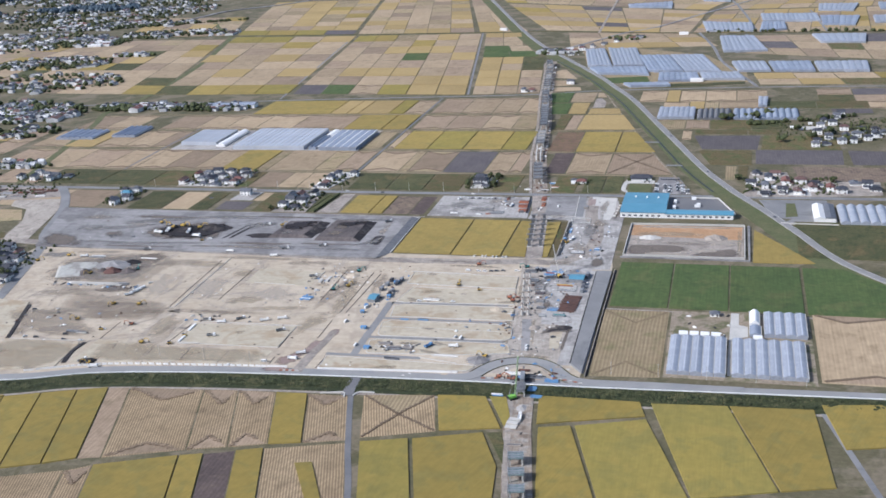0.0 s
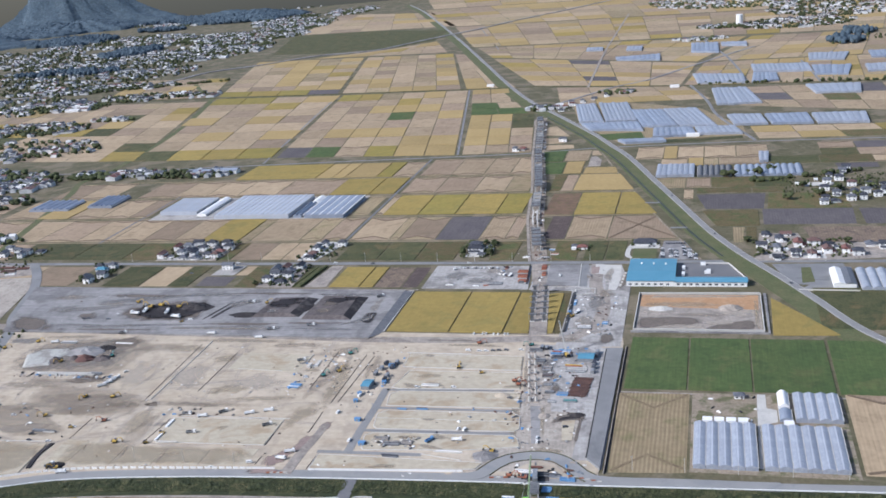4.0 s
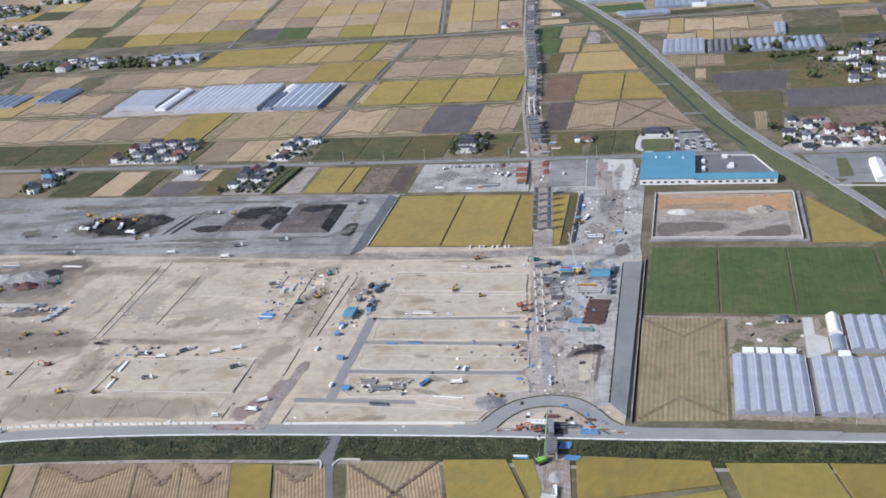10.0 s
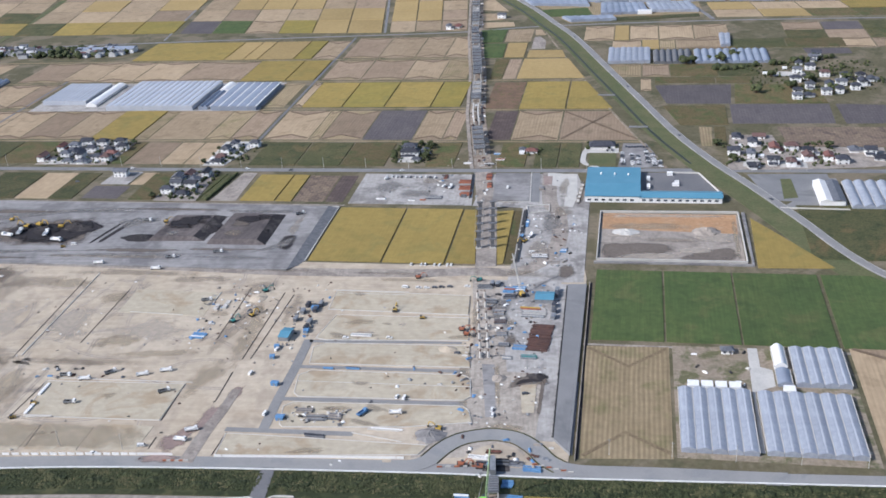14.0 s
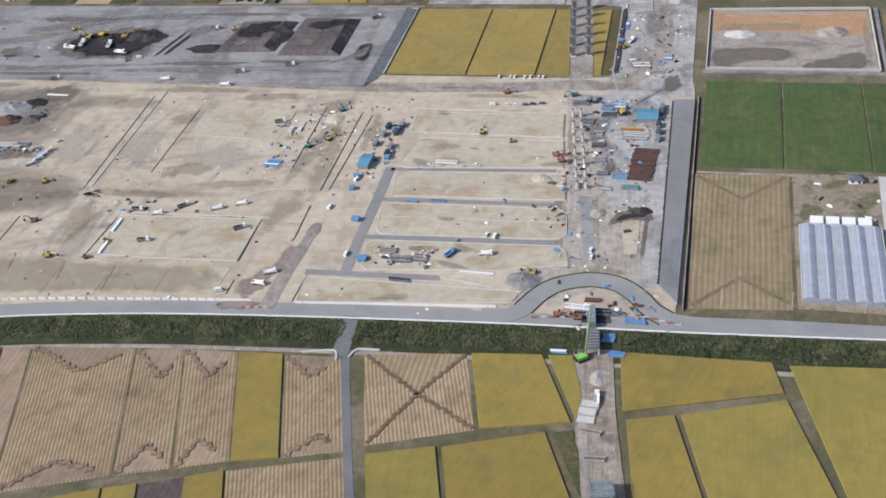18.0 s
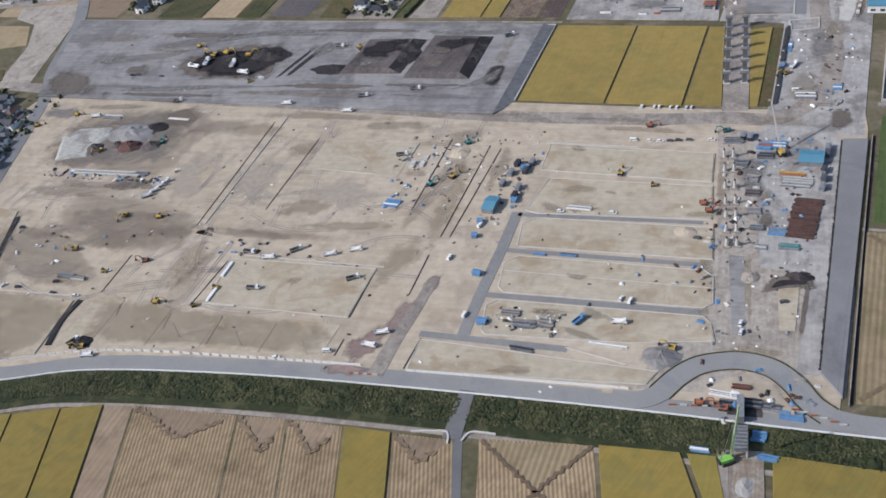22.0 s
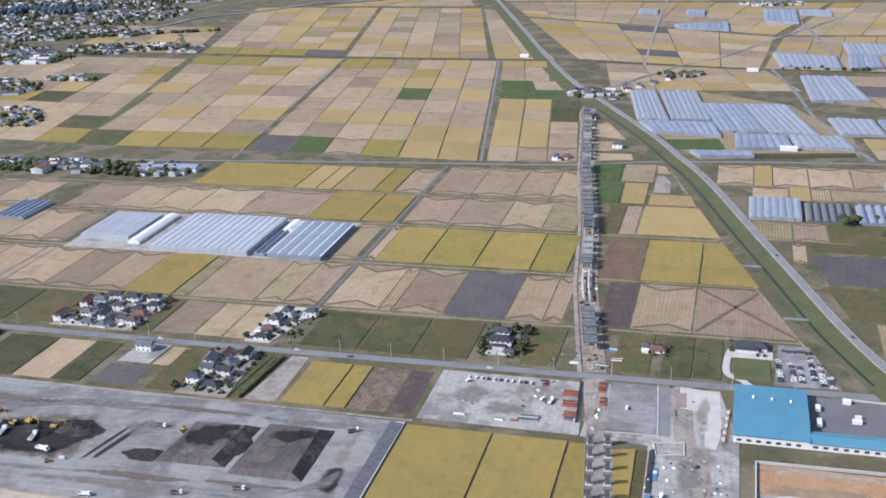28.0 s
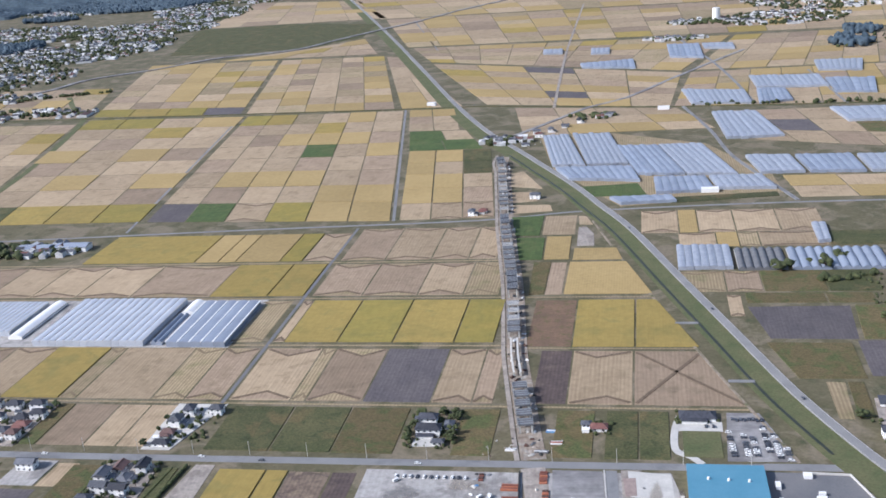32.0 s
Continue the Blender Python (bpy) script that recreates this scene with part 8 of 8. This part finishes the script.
for x, y, r, h, m, l, sx in [(-598, 846, 14, 5, "gravel", "heap of grey gravel", 1.45), (-590, 831, 8, 5, "red_pile", "rough heap of red-brown rubble", 1.3), (-573, 833, 7, 4, "brown_soil", "rough heap of dark brown soil", 1.2), (-618, 826, 7, 4, "brown_soil", "rough heap of dark brown soil", 1.1), (-583, 856, 7, 3, "dark_soil", "heap of dark soil", 1.6), (-602, 832, 5, 3, "brown_soil", "rough heap of dark brown soil", 1.0), (-497, 646, 5, 2.5, "dark_soil", "heap of black soil", 1.3), (-135.5, 622, 6, 1.2, "pale_gravel", "long mound of pale gravel", 0.65), (-182, 690, 8, 3, "gravel", "heap of grey gravel", 1.2), (-188, 784, 5, 2, "earth", "heap of sandy soil", 1.4),
                             (-126, 756, 4, 1.6, "dark_soil", "low heap of dark soil", 1.8), (-570, 952, 9, 4, "dark_soil", "heap of black excavated soil", 1.6), (-545, 960, 10, 4, "dark_soil", "heap of black excavated soil", 1.6), (-478, 941, 8, 2.5, "dark_soil", "low heap of black soil", 2.2), (-425, 962, 12, 3, "dark_soil", "low heap of black soil", 1.2), (-372, 955, 8, 3, "dark_soil", "low heap of black soil", 1.0),
                             (-12, 975, 9, 4, "mud", "heap of pale mud in the basin", 1.3), (-75, 972, 7, 2.5, "concrete", "heap of pale mud in the basin", 1.6), (-150, 752, 5, 2, "mud", "rough heap of brown soil", 1.0), (-340, 845, 7, 2, "earth", "heap of sandy soil", 1.0)]:
    heap(x, y, r, h, m, l, ground_z(x, y) - 0.05, sx)
# flat-topped terraces of excavated fill; dark soil on the east slope deepens its shade
for base, head in (([(-469, 935), (-419, 937), (-416.5, 987), (-466, 986)], [(-465, 938), (-430, 941), (-427, 984), (-462, 982)]), ([(-415.5, 931), (-364, 932), (-365, 993), (-413, 993)], [(-413, 935), (-373, 937), (-375, 988), (-411, 989)])):
    v = [(x, y, 1.4) for x, y in base] + [(x, y, 4.2 + 0.2 * noise.noise((x, y, 0.0))) for x, y in head]
    e = mesh_ob("soil_terrace", v, [(4, 5, 6, 7), (0, 1, 5, 4), (2, 3, 7, 6), (3, 0, 4, 7), (1, 2, 6, 5)], [M["brown_soil"], M["dark_soil"]])
    e.data.polygons.foreach_set("material_index", [0, 0, 0, 0, 1])
    tagged(e, "flat-topped terrace of brown excavated soil, shaded east slope coloured darker", "soil bank")
rnd = random.Random(9)
for x, y, rx, ry, m in ((-446, 970, 20, 13, "soft_dark"), (-450, 960, 16, 10, "soft_dark"), (-440, 976, 14, 8, "soft_dark"), (-382, 980, 14, 8, "soft_dark"), (-450, 946, 10, 5, "soft_grey"), (-390, 978, 16, 10, "soft_dark"), (-398, 966, 10, 8, "soft_brown"), (-398, 948, 12, 7, "soft_mud")):
    blob(x, y, rx, ry, m, 4.42 + rx * 0.002, 0.2)

# depot of red steel beyond the road
structure(slab("west_depot", [(-945, 1090), (-884, 1094), (-822, 1090), (-806, 1058), (-858, 1044), (-915, 1038)], 0, 0.34, M["mud"]), "gravelled depot with rows of steel", "ground")
for x, y, w, d, n, m, t in [(-834, 1080, 16, 7, 6, ["rust", "steel_red"], 8), (-856, 1082, 20, 6, 6, ["rust", "rust", "steel_red"], 4), (-846, 1070, 18, 6, 5, ["rust", "deck"], 6), (-868, 1070, 14, 6, 5, ["rust", "steel_red"], 0), (-886, 1080, 18, 6, 5, ["steel_red", "rust"], 2), (-890, 1066, 16, 6, 5, ["steel", "curb"], 0), (-866, 1056, 18, 5, 4, ["steel", "rust"], 4), (-910, 1078, 16, 6, 5, ["rust", "deck"], 0), (-836, 1060, 12, 5, 4, ["white", "steel"], 10), (-888, 1052, 14, 5, 4, ["curb", "steel"], 0)]:
    stack("steel_store", x, y, w, d, n, m, "row of rusty and grey steel sections in the depot", "steel store", t, h=1.2)
# white panel fence along the canal road
fence = structure(new("site_fence"), "white panel fence along the site edge", "fence")
_b = bmesh.new()
box(_b, -2.1, -0.06, 0, 2.1, 0.06, 1.7)
PANEL = bpy.data.meshes.new("fence_panel")
_b.to_mesh(PANEL)
_b.free()
PANEL.materials.append(M["white"])
edge = smooth([(-541, 622), (-480, 642), (-394, 652), (-325, 658)], 30) + smooth([(-303, 658.5), (-245, 663), (-190, 667)], 30)
last = None
for p in edge:
    if last is None or 3.6 < (p - last).length < 20:
        if last is not None:
            o = new("fence_panel", PANEL)
            o.parent = fence
            d = p - last
            mid = (p + last) / 2
            o.matrix_basis = pose(mid.x, mid.y, 0.3, 0, 0, math.degrees(math.atan2(d.y, d.x)))
        last = p
    elif (p - last).length >= 20:
        last = p
# red and white barriers at the works
for x0, y0, x1, y1 in ((-172, 661, -148, 664), (-120, 668, -100, 663), (-330, 652, -318, 653)):
    for k in range(6):
        t = k / 5
        bm = bmesh.new()
        box(bm, -1.5, -0.25, 0, 1.5, 0.25, 0.9)
        b = part("barrier", bm, M["orange" if k % 2 == 0 else "curb"])
        b.matrix_basis = pose(x0 + (x1 - x0) * t, y0 + (y1 - y0) * t, 0.5, 0, 0, 8)
        tagged(b, "orange plastic road barrier" if k % 2 == 0 else "white plastic road barrier", "barrier", "road barriers")
# bridge works over the canal
frame_ob = empty("bridge_falsework", "grey steel falsework of the bridge over the canal", "falsework")
x, y, r = on_line(642, 1)
frame_ob.matrix_basis = pose(x, y, 0.2, 0, 0, r)
for q, m, nm in (((-3, -5, 4.2, 3, 9, 5.0), "steel", "deck"), ((-3, -5, 0, -2.2, -4, 4.2), "concrete", "column"), ((2.2, -5, 0, 3, -4, 4.2), "concrete", "column"), ((-3, 8, 0, -2.2, 9, 4.2), "concrete", "column"), ((2.2, 8, 0, 3, 9, 4.2), "concrete", "column"), ((-1.6, 14, 0, 1.6, 27, 4.6), "steel", "abutment")):
    bm = bmesh.new()
    box(bm, *q)
    part(nm, bm, M[m], frame_ob)
for i in range(7):
    bm = bmesh.new()
    box(bm, -3.3, -4.8 + 2.0 * i, 5.0, 3.3, -3.9 + 2.0 * i, 5.35)
    part("plank", bm, M["deck"], frame_ob)
# poles along the roads
pole = tagged(new("utility_pole"), "grey concrete utility pole with crossarm", "pole", "utility poles")
bm = bmesh.new()
bmesh.ops.create_cone(bm, cap_ends=True, segments=6, radius1=0.2, radius2=0.12, depth=11, matrix=Matrix.Translation((0, 0, 5.5)))
part("post", bm, M["concrete"], pole)
bm = bmesh.new()
box(bm, -1, -0.06, 10.0, 1, 0.06, 10.15)
part("crossarm", bm, M["steel"], pole)
spread(pole, [(-700 + 42 * i, 1106.5, 0.1, 90) for i in range(16)] + [(-80 + 34 * i, 681 + 0.2 * i, 0.1, 0) for i in range(5)] + [(-440 + 40 * i, 660, 0.3, 0) for i in range(3)] + [(40 + 14 * i, 1112 - 1.5 * i, 0.1, 0) for i in range(4)])

# ---- scattered small stores ----
rnd = random.Random(404)
PILES = [("steel", "steel_part", "grey steel part lying on the ground"), ("deck", "formwork_panel", "dark formwork panel laid on the ground"), ("curb", "concrete_block", "pale concrete block on the ground"), ("tarp", "covered_load", "low load under blue sheeting"),
         ("mud", "earth_mound", "small mound of brown earth"), ("white", "site_box", "small white site box"), ("rust", "steel_beam", "rusty steel beam on the ground"), ("black", "drum", "dark drum lying on the ground")]


def pile_data(w, d, h):
    """A low uneven pile: a closed field of 4 by 3 heights."""
    v = []
    for j in range(3):
        for i in range(4):
            e = 0.45 if i in (0, 3) or j in (0, 2) else 1.0
            v.append(((i / 3 - 0.5) * w * rnd.uniform(0.85, 1.1), (j / 2 - 0.5) * d * rnd.uniform(0.85, 1.1), h * e * rnd.uniform(0.7, 1.2)))
    rim = [0, 1, 2, 3, 7, 11, 10, 9, 8, 4]
    v += [(v[i][0], v[i][1], 0.0) for i in rim]
    f = [(4 * j + i, 4 * j + i + 1, 4 * j + i + 5, 4 * j + i + 4) for j in range(2) for i in range(3)]
    f += [(12 + k, 12 + (k + 1) % 10, rim[(k + 1) % 10], rim[k]) for k in range(10)]
    return v, f


loose = {}


def pile(x, y, w, d, h, kind, single):
    m, name, label = kind
    v, f = pile_data(w, d, h)
    at = pose(x, y, ground_z(x, y) - 0.03, 0, 0, rnd.uniform(0, 180))
    if single:
        ob = mesh_ob(name, v, f, M[m])
        ob.matrix_basis = at
        tagged(ob, label, "materials", "small stores on the site")
    else:
        vv, ff = loose.setdefault(m, ([], []))
        k = len(vv)
        vv += [at @ Vector(p) for p in v]
        ff += [tuple(k + i for i in q) for q in f]


for x0, y0, x1, y1, n in [(-166, 775, -126, 880, 46), (-176, 700, -158, 850, 26), (-160, 908, -112, 1000, 34), (-308, 770, -286, 850, 22), (-378, 785, -338, 868, 30), (-460, 728, -360, 745, 16), (-636, 791, -540, 799, 34), (-620, 690, -500, 740, 16), (-240, 690, -172, 760, 10), (-270, 695, -235, 710, 14),
                          (-165, 655, -112, 690, 30), (-34, 752, 4, 798, 12), (-245, 1028, -235, 1090, 10), (-206, 1026, -198, 1094, 10)]:
    for k in range(n):
        m = rnd.choice(PILES)
        pile(rnd.uniform(x0, x1), rnd.uniform(y0, y1), rnd.uniform(1.5, 4.2), rnd.uniform(1, 2.4), rnd.uniform(0.5, 1.7), m, k % 6 != 5)
# still smaller odds and ends, and those along the far viaduct
for x0, y0, x1, y1, n in [(-310, 1026, -245, 1060, 9), (-140, 1036, -112, 1090, 8), (-700, 895, -560, 1000, 10), (-245, 1112, -205, 1135, 14), (-330, 1640, -300, 1660, 6), (-320, 1950, -250, 2060, 40), (-180, 700, -120, 880, 60), (-160, 905, -108, 1015, 60), (-380, 770, -290, 875, 110), (-640, 650, -190, 880, 120), (-178, 700, -120, 880, 70), (-640, 790, -540, 800, 50), (-275, 695, -235, 712, 40)]:
    for _ in range(n):
        m = rnd.choice(PILES[:3] + PILES[4:])
        pile(rnd.uniform(x0, x1), rnd.uniform(y0, y1), rnd.uniform(0.8, 2.2), rnd.uniform(0.6, 1.4), rnd.uniform(0.3, 0.9), m, False)
for y in range(1110, 1880, 14):
    for _ in range(3):
        m = rnd.choice(PILES[:3] + PILES[4:])
        x, yy, r = on_line(y + rnd.uniform(0, 10), rnd.uniform(-5, 10))
        pile(x, yy, rnd.uniform(2, 5), rnd.uniform(1, 2.5), rnd.uniform(0.6, 2.2), m, False)
lv, lf, lm = [], [], []
for i, (vv, ff) in enumerate(loose.values()):
    k = len(lv)
    lv += vv
    lf += [tuple(k + j for j in q) for q in ff]
    lm += [i] * len(ff)
odds = mesh_ob("scattered_materials", lv, lf, [M[m] for m in loose])
odds.data.polygons.foreach_set("material_index", lm)
tagged(odds, "loose boards, bars, drums and boxes scattered over the works", "materials", kind="stuff")

# damp and dry soil on the levelled lots
rnd = random.Random(55)
for i in range(22):
    x0, y0, x1, y1 = rnd.choice(((-275, 830, -184, 858), (-272, 794, -180, 824), (-272, 762, -174, 786), (-272, 726, -170, 750), (-272, 694, -200, 714), (-298, 662, -190, 680), (-440, 692, -352, 726), (-510, 650, -355, 682), (-590, 625, -525, 674), (-640, 700, -500, 860), (-480, 760, -360, 870)))
    x, y = rnd.uniform(x0, x1), rnd.uniform(y0, y1)
    blob(x, y, rnd.uniform(5, 15), rnd.uniform(2, 6), rnd.choice(("soft_tan", "soft_mud", "soft_tan", "soft_pale", "soft_mud")), ground_z(x, y) + 0.012 + 0.002 * i, rnd.uniform(-0.4, 0.4))
